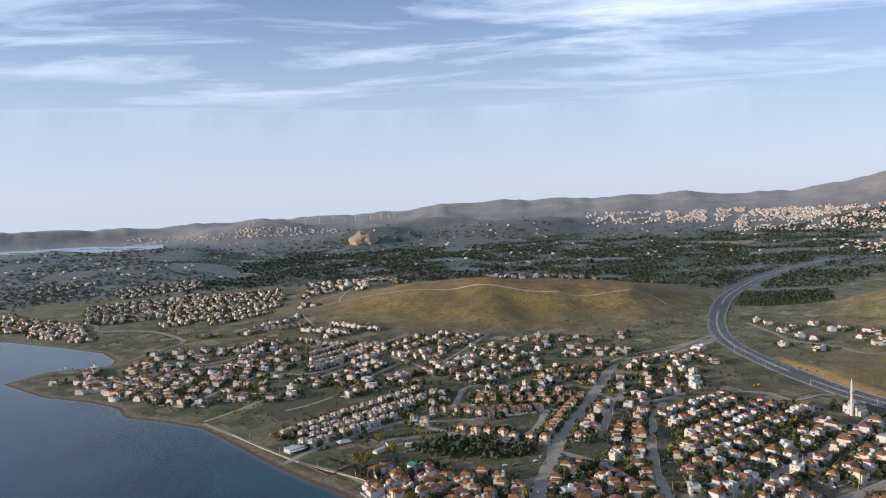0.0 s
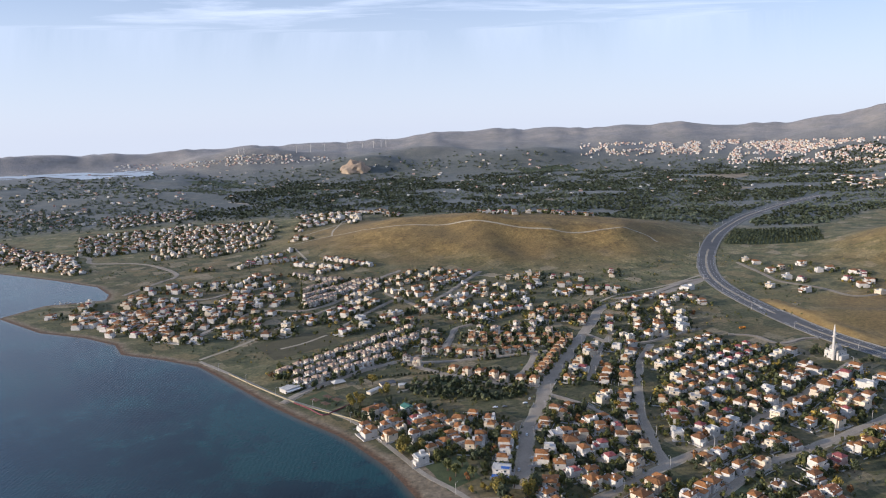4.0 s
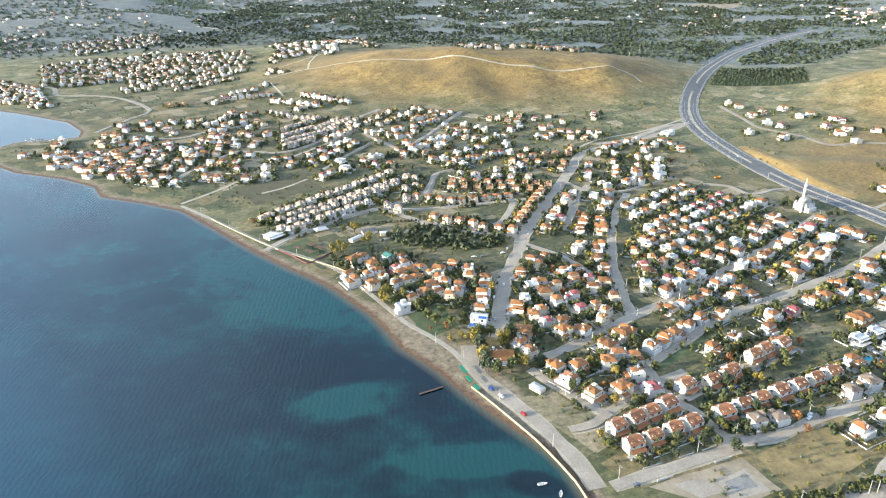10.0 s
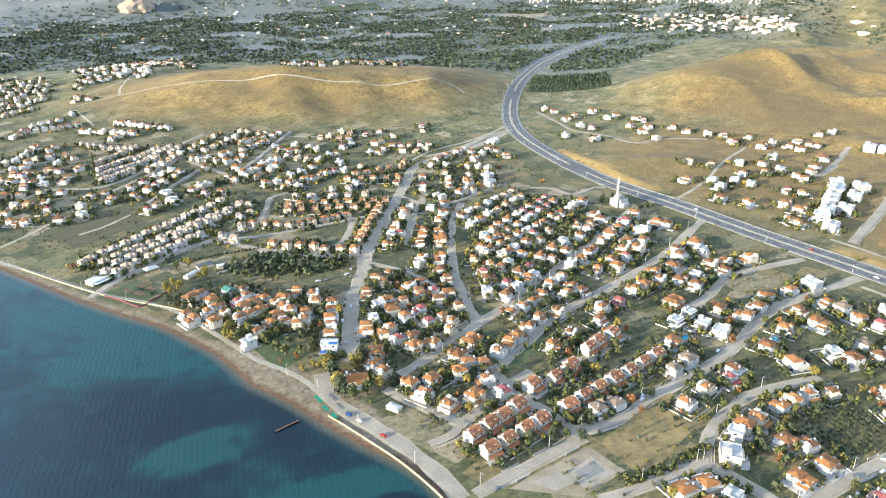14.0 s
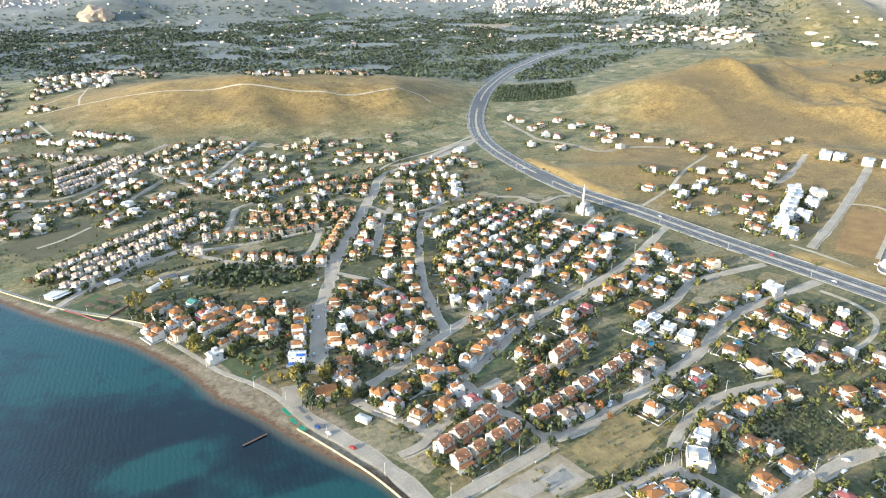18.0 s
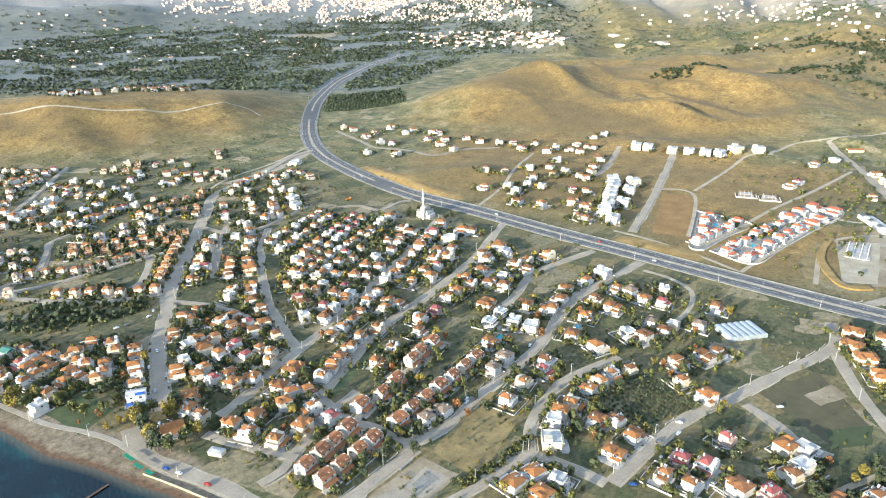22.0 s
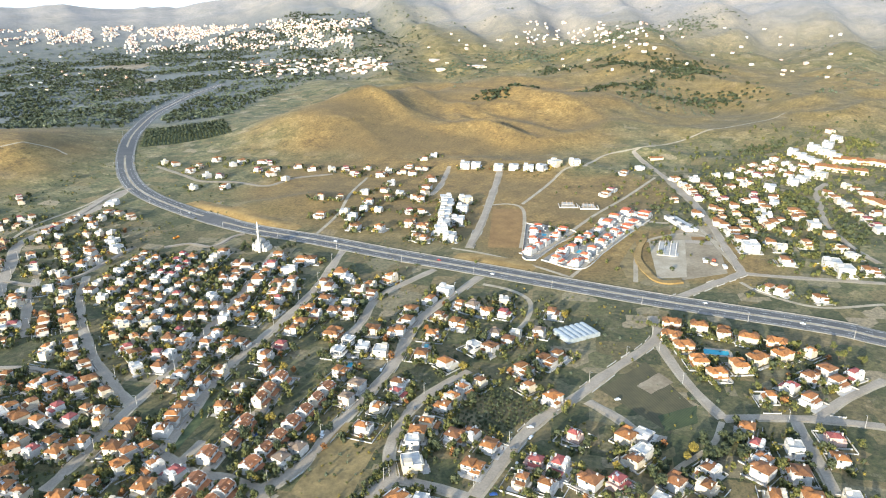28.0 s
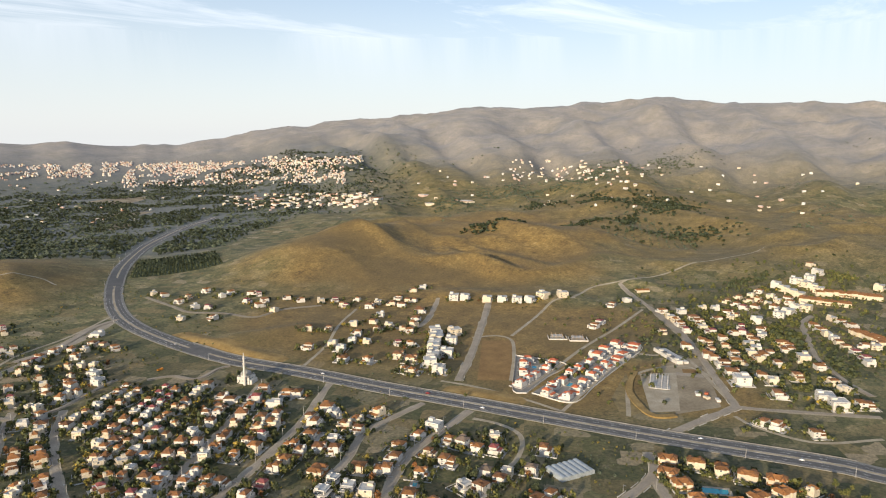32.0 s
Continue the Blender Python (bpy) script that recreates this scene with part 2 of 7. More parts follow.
hazed_hill = mix(t, ramp(t, mix(t, 0.6, noise_of(t, 0.008, 6.0), noise_of(t, 0.03, 8.0, rough=0.75)), [(0.46, (0, 0, 0)), (0.6, (0.5, 0.5, 0.5))]), hazed_hill, (0.15, 0.14, 0.11))
col = mix(t, attribute(t, "dry"), waste, dry)
patch = mix(t, 0.62, mid, noise_of(t, 0.16, 8.0, rough=0.72))
garden = ramp(t, patch, [(0.36, (0.038, 0.044, 0.018)), (0.46, (0.072, 0.074, 0.03)), (0.54, (0.145, 0.12, 0.06)), (0.64, (0.33, 0.27, 0.175))])
# every plot is kept in its own way: mown, weedy, dug or bare
cells = node(t, "ShaderNodeTexVoronoi", Scale=0.042, Randomness=0.75)
cells.distance = 'CHEBYCHEV'
spin = node(t, "ShaderNodeMapping")
spin.inputs["Rotation"].default_value = (0, 0, radians(-34))
t.links.new(place(t), spin.inputs[0])
t.links.new(spin.outputs[0], cells.inputs["Vector"])
lot = t.nodes.new("ShaderNodeSeparateColor")
t.links.new(cells.outputs["Color"], lot.inputs[0])
use = ramp(t, lot.outputs[0], [(0.0, (0.034, 0.042, 0.016)), (0.3, (0.056, 0.066, 0.023)), (0.45, (0.115, 0.094, 0.04)), (0.6, (0.21, 0.155, 0.07)), (0.75, (0.082, 0.088, 0.03)), (1.0, (0.34, 0.27, 0.175))])
garden = mix(t, 0.62, garden, use)
col = mix(t, attribute(t, "town"), mix(t, maths(t, 'MULTIPLY', lot.outputs[1], maths(t, 'SUBTRACT', 0.85, maths(t, 'MULTIPLY', attribute(t, "dry"), 0.85))), col, use), garden)
col = mix(t, attribute(t, "farm"), col, farm)
col = mix(t, attribute(t, "hill"), col, hazed_hill)
col = mix(t, attribute(t, "beach"), col, sand)
col = mix(t, 1.0, col, ramp(t, noise_of(t, 0.3, 8.0, rough=0.75), [(0.34, (0.5, 0.52, 0.5)), (0.5, (1, 1, 1)), (0.66, (1.5, 1.42, 1.3))]), 'MULTIPLY')
t.links.new(col, p.inputs["Base Color"])
# bluish sheen over crops and hill scrub, imitating distance haze
p.inputs["Sheen Roughness"].default_value = 0.7
p.inputs["Sheen Tint"].default_value = (0.72, 0.82, 1.0, 1)
t.links.new(maths(t, 'ADD', maths(t, 'MULTIPLY', maths(t, 'MAXIMUM', attribute(t, "farm"), attribute(t, "hill")), 0.07), 0.0), p.inputs["Sheen Weight"])
bump(t, p, fine, 0.7, 0.35)

# the sea: clear shallows over pale sand, dark weed beds, deep blue farther out
SEA, t, p = mat("sea", 0.12)
p.inputs["IOR"].default_value = 1.33
depth = attribute(t, "depth")
weed = maths(t, 'ADD', maths(t, 'MULTIPLY', mix(t, 0.35, noise_of(t, 0.013, 6.0), noise_of(t, 0.07, 5.0)), 0.62), maths(t, 'ADD', attribute(t, "weed"), 0.15))
shallow = ramp(t, weed, [(0.4, (0.012, 0.052, 0.052)), (0.46, (0.007, 0.026, 0.031)), (0.52, (0.0045, 0.015, 0.021)), (0.62, (0.003, 0.01, 0.016))])
deep = ramp(t, noise_of(t, 0.004, 3.0), [(0.35, (0.016, 0.04, 0.064)), (0.65, (0.025, 0.055, 0.082))])
col = mix(t, ramp(t, depth, [(0.25, (0, 0, 0)), (0.9, (1, 1, 1))]), shallow, deep)
# far water lightened: grazing sky reflection and haze put into its colour
col = mix(t, ramp(t, depth, [(0.55, (0, 0, 0)), (1.0, (1, 1, 1))]), col, (0.05, 0.1, 0.14))
col = mix(t, ramp(t, depth, [(0.0, (1, 1, 1)), (0.02, (0, 0, 0))]), col, (0.1, 0.09, 0.06))
t.links.new(col, p.inputs["Base Color"])
ripple = node(t, "ShaderNodeTexWave", Scale=0.09, Distortion=6.0, Detail=3.0)
ripple.inputs["Detail Scale"].default_value = 2.0
t.links.new(place(t), ripple.inputs["Vector"])
bump(t, p, maths(t, 'ADD', maths(t, 'MULTIPLY', ripple.outputs[1], 0.35), noise_of(t, 0.5, 4.0)), 0.28, 0.5)

# ---- the lie of the land ----
def part(name, bm, material, parent=None, label="", smooth=False):
    me = bpy.data.meshes.new(name)
    bm.to_mesh(me)
    bm.free()
    me.materials.append(material)
    if smooth:
        me.polygons.foreach_set("use_smooth", [True] * len(me.polygons))
    ob = new(name, me)
    if parent:
        ob.parent = parent
    if label:
        ob["label"] = label
    return ob


def mesh_of(name, verts, faces, material, smooth=False):
    me = bpy.data.meshes.new(name)
    me.from_pydata([tuple(v) for v in verts], [], [tuple(f) for f in faces])
    me.materials.append(material)
    if smooth:
        me.polygons.foreach_set("use_smooth", [True] * len(me.polygons))
    return new(name, me)


# shoreline, walked with the land on the right hand
SHORE = [(262, -5385), (188, -1481), (128, -242), (92, 162), (80, 262), (74, 285), (68, 297), (61, 307), (44, 328), (26, 353), (10, 379),
         (-3, 396), (-14, 409), (-26, 435), (-38, 458), (-52, 477), (-67, 498), (-81, 514), (-112, 543), (-146, 578), (-198, 638), (-242, 688), (-292, 716), (-343, 738),
         (-366, 775), (-416, 808), (-485, 837), (-582, 915), (-555, 980), (-479, 1002), (-490, 1038), (-534, 1096), (-637, 1162), (-787, 1244),
         (-1212, 1387), (-2154, 1575), (-4308, 2019), (-6596, 2288)]
LAGOON = [(-2600, 3440), (-2280, 3420), (-2031, 3420), (-1960, 3600), (-1593, 3249), (-1441, 3300), (-1330, 3413), (-1480, 3800), (-1700, 4010), (-2100, 3830), (-2500, 3600)]


def segment_distance(x, y, line):
    best = np.full(x.shape, 1e9)
    for (ax, ay), (bx, by) in zip(line, line[1:]):
        dx, dy = bx - ax, by - ay
        u = np.clip(((x - ax) * dx + (y - ay) * dy) / (dx * dx + dy * dy), 0, 1)
        best = np.minimum(best, np.hypot(x - ax - u * dx, y - ay - u * dy))
    return best


def inside(x, y, ring):
    hit = np.zeros(x.shape, bool)
    for (ax, ay), (bx, by) in zip(ring, ring[1:] + ring[:1]):
        cross = (ay > y) != (by > y)
        with np.errstate(divide="ignore", invalid="ignore"):
            hit ^= cross & (x < (bx - ax) * (y - ay) / (by - ay if by != ay else 1e-9) + ax)
    return hit


def inland(x, y):
    """Metres from the water's edge, negative out at sea."""
    x, y = np.asarray(x, float), np.asarray(y, float)
    d = segment_distance(x, y, SHORE)
    d = np.where(inside(x, y, SHORE + [(-6000, 1700), (-6000, -4000)]), -d, d)
    return d


def smooth(v, lo, hi):
    u = np.clip((v - lo) / (hi - lo), 0, 1)
    return u * u * (3 - 2 * u)


# knolls: centre, half widths, turn, height
KNOLLS = [(116, 1400, 377, 202, 10, 48), (-135, 1521, 256, 175, 0, 13), (390, 1360, 175, 148, 20, 13),
          (942, 1185, 215, 165, -20, 36), (1040, 1195, 160, 130, 0, 14), (1140, 1198, 175, 140, 20, 34), (1252, 1023, 148, 175, 30, 40), (1400, 862, 162, 148, 30, 40), (808, 1144, 121, 121, 0, 22), (835, 1023, 202, 202, 0, 13),
          (1885, 862, 283, 202, 0, 40), (2221, 1212, 431, 256, 30, 62), (1992, 512, 390, 202, 10, 46), (1588, 283, 283, 202, -20, 40),
          (592, 754, 108, 94, 0, 5), (-283, 1723, 283, 148, 30, 24), (-942, 2490, 512, 269, 0, 30), (480, 3700, 520, 240, 10, 60), (-360, 3650, 300, 170, 0, 66), (-60, 3900, 380, 170, 0, 70), (-1000, 4100, 520, 220, 0, 60), (-2500, 3900, 380, 60, -25, 3)]
# spurs and banks: two ends, half width, height
RIDGES = [(1140, 1035, 1098, 775, 26, 10), (1083, 985, 1008, 790, 24, 9), (85, 1330, 92, 1205, 48, 10), (203, 1290, 212, 1205, 40, 6),
          (838, 748, 955, 618, 42, 8), (475, 795, 548, 765, 28, 7), (-60, 1400, -40, 1290, 60, 5), (340, 1300, 350, 1200, 45, 5), (1300, 1000, 1260, 860, 40, 10), (1420, 840, 1380, 720, 40, 9)]
SKYLINE = ([-180, -60, -31, -23, -16, -10, -3.4, 0.5, 5.8, 12.5, 19, 23, 26.8, 30, 32.6, 37.4, 41, 45.7, 51, 55, 59, 64, 67.6, 71.5, 75, 77, 79, 100, 180],
           [150, 150, 140, 125, 144, 151, 166, 200, 210, 206, 222, 195, 205, 240, 291, 327, 352, 389, 442, 416, 456, 492, 447, 436, 447, 418, 425, 300, 150])


def height(x, y):
    x, y = np.asarray(x, float), np.asarray(y, float)
    r, az = np.hypot(x, y), np.degrees(np.arctan2(x, y))
    z = np.zeros(x.shape)
    for cx, cy, rx, ry, turn, h in KNOLLS:
        c, s = math.cos(radians(turn)), math.sin(radians(turn))
        u, v = (x - cx) * c + (y - cy) * s, (y - cy) * c - (x - cx) * s
        z = z + h * np.exp(-((u / rx) ** 2 + (v / ry) ** 2) * 1.4)
    for ax, ay, bx, by, w, h in RIDGES:
        u = np.clip(((x - ax) * (bx - ax) + (y - ay) * (by - ay)) / ((bx - ax) ** 2 + (by - ay) ** 2), 0, 1)
        q = np.hypot(x - ax - u * (bx - ax), y - ay - u * (by - ay)) * (1 + 0.22 * np.sin(y / 23 + x / 31))
        z = z + h * np.exp(-(q / w) ** 2)
    roll = np.sin(x / 127 + 1.3 * np.sin(y / 186)) * np.cos(y / 108 + np.sin(x / 222))
    rise = smooth(az, 28, 42)
    west = 1 - smooth(az, -21, -14)
    start = 3150 - 1000 * rise + 1250 * west
    z = z + 46 * west * smooth(r, 2500, 3600)
    s = np.clip((r - start) / (4680 - start), 0, 1)
    top = np.interp(az, *SKYLINE) + 5 * np.sin(az * 1.3 + 1) + 3 * np.sin(az * 2.9 + 2 * np.sin(az)) - 46 * west
    z = z + top * s ** 1.55
    folds = np.sin(az * 0.9 + r / 310) + 0.7 * np.sin(az * 0.37 - r / 190) + 0.5 * np.sin(az * 1.9 + r / 137)
    z = z + folds * (5 + 14 * rise) * smooth(r, start, start + 1300) * (1 - 0.8 * smooth(r, 4200, 4650))
    z = z + roll * (3 + 9 * smooth(az, 34, 46)) * smooth(r, 1200, 1700) * smooth(az, -12, 0)
    gully = np.abs(np.sin(x / 95 - y / 250 + 0.8 * np.sin(y / 170))) * np.abs(np.cos(y / 320 + x / 440))
    z = z + 18 * (1 - gully) * (smooth(r, 1160, 1420) * smooth(az, 30, 40) + 0.5 * smooth(r, 1210, 1350) * (1 - smooth(r, 1700, 1900)) * (1 - smooth(np.abs(az - 6), 8, 16)))
    # spurs and gullies across the slanting light
    u, v = 0.85 * x + 0.53 * y, 0.85 * y - 0.53 * x
    patchy = 0.5 + 0.5 * np.sin(v / 83 + 1.7 * np.sin(u / 140)) * np.sin(u / 205 + v / 150)
    spur = (1 - np.abs(np.sin(u / 62 + 1.1 * np.sin(v / 95) + 0.6 * np.sin(v / 41)))) ** 1.5
    z = z + spur * patchy * (15 * smooth(r, 1080, 1350) * smooth(az, 33, 42) * (1 - smooth(r, 2300, 2900)) + 9 * smooth(r, 1260, 1360) * (1 - smooth(r, 1600, 1800)) * (1 - smooth(np.abs(az - 6), 8, 16)))
    far_spur = (1 - np.abs(np.sin(u / 250 + 1.3 * np.sin(v / 330) + 0.6 * np.sin(v / 147)))) ** 1.3
    z = z + far_spur * (12 * rise + 6) * smooth(r, 2500, 3300) * (1 - smooth(r, 4100, 4600)) * smooth(az, -14, 4)
    knob = np.sin(x / 37 + 2 * np.sin(y / 61)) * np.sin(y / 43 + 2 * np.sin(x / 71)) + 0.8 * np.sin(x / 83 + y / 59 + 1.5 * np.sin(y / 97))
    z = z + knob * (2 + 3.5 * rise) * smooth(r, 2200, 3200)
    return z * smooth(inland(x, y), 0, 60)


AZ = np.concatenate([np.arange(-180, -42, 4.0), np.arange(-42, 90, 0.4), np.arange(90, 180, 4.0)])
RAD = np.concatenate([[0.01, 40, 80, 120], np.geomspace(180, 4950, 330)])
AA, RR = np.meshgrid(np.radians(AZ), RAD)
GX, GY = RR * np.sin(AA), RR * np.cos(AA)
SD = inland(GX, GY)
GZ = height(GX, GY) + np.where(SD < 10, np.clip((SD - 10) * 0.04, -4, 0), 0)
na = len(AZ)
idx = np.arange(len(RAD) * na).reshape(len(RAD), na)
quads = np.stack([idx[:-1], np.roll(idx, -1, 1)[:-1], np.roll(idx, -1, 1)[1:], idx[1:]], -1).reshape(-1, 4)


def sheet(name, faces, z, material, **fields):
    keep = np.unique(faces)
    back = np.zeros(idx.size, int)
    back[keep] = np.arange(len(keep))
    me = bpy.data.meshes.new(name)
    co = np.stack([GX.ravel(), GY.ravel(), z.ravel()], -1)[keep]
    f = back[faces][:, ::-1]
    me.vertices.add(len(keep))
    me.vertices.foreach_set("co", co.ravel())
    me.loops.add(f.size)
    me.loops.foreach_set("vertex_index", f.ravel())
    me.polygons.add(len(f))
    me.polygons.foreach_set("loop_start", np.arange(0, f.size, 4))
    me.polygons.foreach_set("use_smooth", np.ones(len(f), bool))
    me.update(calc_edges=True)
    for key, v in fields.items():
        a = me.attributes.new(key, 'FLOAT', 'POINT')
        a.data.foreach_set("value", v.ravel()[keep].astype(np.float32))
    me.materials.append(material)
    return new(name, me)


def blob(x, y, cx, cy, rx, ry, turn=0, soft=0.35):
    c, s = math.cos(radians(turn)), math.sin(radians(turn))
    u, v = (x - cx) * c + (y - cy) * s, (y - cy) * c - (x - cx) * s
    d = np.sqrt((u / rx) ** 2 + (v / ry) ** 2) + 0.08 * np.sin(x / 31) * np.cos(y / 27)
    return 1 - smooth(d, 1 - soft, 1 + soft * 0.4)


def dry_land(x, y):
    d = np.maximum(blob(x, y, 121, 1447, 471, 350), blob(x, y, 1212, 1077, 673, 444, 25))
    d = np.maximum(d, blob(x, y, 690, 700, 300, 270, -30))
    d = np.maximum(d, blob(x, y, 650, 440, 120, 170, -30))
    d = np.maximum(d, blob(x, y, 690, 300, 90, 110, 0))
    d = np.maximum(d, blob(x, y, 840, 500, 150, 110, -20))
    d = np.maximum(d, blob(x, y, 2450, 1500, 1300, 900, -30) * 0.45)
    return np.maximum(d, blob(x, y, 1817, 754, 700, 700) * 0.75)


def farm_land(x, y):
    r, az = np.hypot(x, y), np.degrees(np.arctan2(x, y))
    edge = 1940 - 300 * smooth(az, 2, 7) * (1 - smooth(az, 27, 33)) + 440 * smooth(az, 30, 38) + 700 * smooth(az, 42, 50) + 80 * smooth(-az, 4, 15)
    return smooth(r, edge - 100, edge + 100) * (1 - smooth(az, 39, 47)) * (1 - dry_land(x, y))


# how far the pale haze-toned hill colour takes over, growing with distance
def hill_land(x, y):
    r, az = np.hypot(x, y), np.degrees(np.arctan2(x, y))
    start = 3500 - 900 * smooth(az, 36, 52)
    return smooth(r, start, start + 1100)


def town_land(x, y):
    d = np.maximum(blob(x, y, 215, 565, 404, 404), blob(x, y, -202, 1023, 538, 323, -30))
    d = np.maximum(d, blob(x, y, 444, 162, 269, 202))
    return np.maximum(d, blob(x, y, 1050, 337, 350, 175, -10)) * (1 - 0.8 * dry_land(x, y))


BEACH = 6 + 22 * blob(GX, GY, 8, 385, 85, 120, -25)


def weed_bed(x, y):
    """Low over clear sand, high over beds of weed."""
    dark = 0.09 * blob(x, y, -85, 375, 140, 62, 8, 0.5) + 0.07 * blob(x, y, 10, 335, 46, 20, -45, 0.6) + 0.14 * blob(x, y, 56, 276, 16, 9, -20)
    clear = 0.17 * blob(x, y, -40, 354, 42, 19, 12, 0.5) + 0.13 * blob(x, y, 17, 296, 40, 15, 0, 0.5) + 0.07 * blob(x, y, -120, 500, 130, 52, -42, 0.6)
    return dark - clear


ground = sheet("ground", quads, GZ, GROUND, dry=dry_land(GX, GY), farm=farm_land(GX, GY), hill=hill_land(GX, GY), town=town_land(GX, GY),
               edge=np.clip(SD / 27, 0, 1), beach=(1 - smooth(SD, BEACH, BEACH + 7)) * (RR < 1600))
tagged(ground, "dry brown grassland, waste plots and dark orchard plain", "ground", kind="structure")
wet = quads[SD.ravel()[quads].min(1) < 10]
water = sheet("water", wet, np.full(GX.shape, -0.4), SEA, depth=np.clip(-SD / 330, 0, 1), weed=weed_bed(GX, GY))
tagged(water, "calm blue sea with teal shallows and dark weed beds", "sea", kind="structure")


# pale base colour replaces the sky reflection and haze on the lagoon
LAKE, t, p = mat("lagoon_water", 0.5)
p.inputs["Base Color"].default_value = (0.5, 0.55, 0.58, 1)
lagoon = tagged(mesh_of("lagoon", [(x, y, 47.5) for x, y in LAGOON], [tuple(range(len(LAGOON)))], LAKE), "pale calm lagoon beyond the plain", "water", kind="structure")


# ---- roads ----
def curve(points, step=6.0):
    p = [Vector((*q, 0)) for q in points]
    p = [2 * p[0] - p[1], *p, 2 * p[-1] - p[-2]]
    out = []
    for a, b, c, d in zip(p, p[1:], p[2:], p[3:]):
        n = max(2, int((c - b).length / step))
        for i in range(n):
            u = i / n
            out.append(0.5 * (2 * b + (c - a) * u + (2 * a - 5 * b + 4 * c - d) * u * u + (3 * b - a - 3 * c + d) * u ** 3))
    return out + [p[-2]]


def ribbon(line, offset, width, lift, thick=0.0, wobble=0.0):
    """A strip along a line, offset metres to its right, laid on the land; thick gives it sides."""
    verts, faces = [], []
    for i, q in enumerate(line):
        d = (line[min(i + 1, len(line) - 1)] - line[max(i - 1, 0)]).normalized()
        n = Vector((d.y, -d.x, 0))
        w = width / 2 * (1 + wobble * noise.noise(q * 0.05))
        for s in (-w, w):
            v = q + n * (offset + s)
            v.z = lift
            verts.append(v)
    hs = height([v.x for v in verts], [v.y for v in verts])
    for v, h in zip(verts, hs):
        v.z += float(h)
    m = len(verts)
    faces = [(i, i + 1, i + 3, i + 2) for i in range(0, m - 2, 2)]
    if thick:
        verts += [v - Vector((0, 0, thick)) for v in verts]
        faces += [(i, i + 2, m + i + 2, m + i) for i in range(0, m - 2, 2)] + [(i + 3, i + 1, m + i + 1, m + i + 3) for i in range(0, m - 2, 2)]
        faces += [(1, 0, m, m + 1), (m - 2, m - 1, 2 * m - 1, 2 * m - 2)]
    return verts, faces


STREETS = []
STREET_LOOK = {"lane": ("road", LANE, "worn pale grey village lane with dusty edges", "road"),
               "dirt": ("dirt_track", DIRT, "pale dusty dirt track across dry land", "track"),
               "paving": ("promenade", PAVING, "pale paved promenade along the beach", "promenade")}


def street(kind, width, *points):
    width *= 0.88
    line = curve(points)
    STREETS.append((line, width))
    name, m, label, cat = STREET_LOOK[kind]
    lift = 0.10 + 0.012 * len(STREETS) if kind != "dirt" else 0.06 + 0.001 * len(STREETS)
    if kind == "lane":
        tagged(mesh_of("verge", *ribbon(line, 0, width + 3.2, 0.045 + 0.001 * len(STREETS), 0, 0.35), DIRT), "dusty pale verge beside a lane", "verge", kind="structure")
    ob = mesh_of(name, *ribbon(line, 0, width, lift, 0.12, 0.12), m)
    return tagged(ob, label, cat, kind="structure")


HIGHWAY = [(754, -1481), (700, -538), (633, 0), (610, 94), (603, 135), (560, 257), (532, 347), (507, 433), (478, 528), (451, 631), (421, 726),
           (408, 835), (409, 968), (435, 1085), (494, 1230), (599, 1427), (738, 1645), (862, 1790), (987, 1922), (1158, 2060)]
hw = curve(HIGHWAY, 8)
STREETS.append((hw, 24))
bed = tagged(mesh_of("highway", *ribbon(hw, 0, 24, 0.6, 0.75), ASPHALT), "grey asphalt dual carriageway on a low bank", "highway", kind="structure")


def on_road(name, offset, width, lift, material, thick, label):
    ob = mesh_of(name, *ribbon(hw, offset, width, lift, thick), material)
    ob.parent = bed
    ob["label"] = label
    return ob


on_road("median", 0, 3.4, 0.72, DIRT, 0.1, "dusty central reserve")
for side in (-1, 1):
    on_road("edge_line", side * 11.2, 0.22, 0.612, PAINT, 0, "white edge line")
    on_road("edge_line", side * 2.2, 0.22, 0.612, PAINT, 0, "white edge line")
    on_road("shoulder", side * 13.4, 2.8, 0.55, WORN, 0.5, "grey gravel shoulder")
dash_v, dash_f = [], []
for side in (-6.6, 6.6):
    for i in range(0, len(hw) - 2, 2):
        v, f = ribbon(hw[i:i + 2], side, 0.28, 0.614)
        dash_f += [tuple(k + len(dash_v) for k in q) for q in f]
        dash_v += v
marks = mesh_of("lane_dashes", dash_v, dash_f, PAINT)
marks.parent = bed
marks["kind"] = "stuff"
wall_line = mesh_of("retaining_wall", *ribbon(hw[200:290], 15.2, 0.4, 1.1, 1.2), WORN)
tagged(wall_line, "low grey concrete wall along the highway", "wall", kind="structure")
BANK = speckled("ochre_bank", (0.2, 0.125, 0.035), (0.36, 0.25, 0.09), 0.08, 0.95, 8)


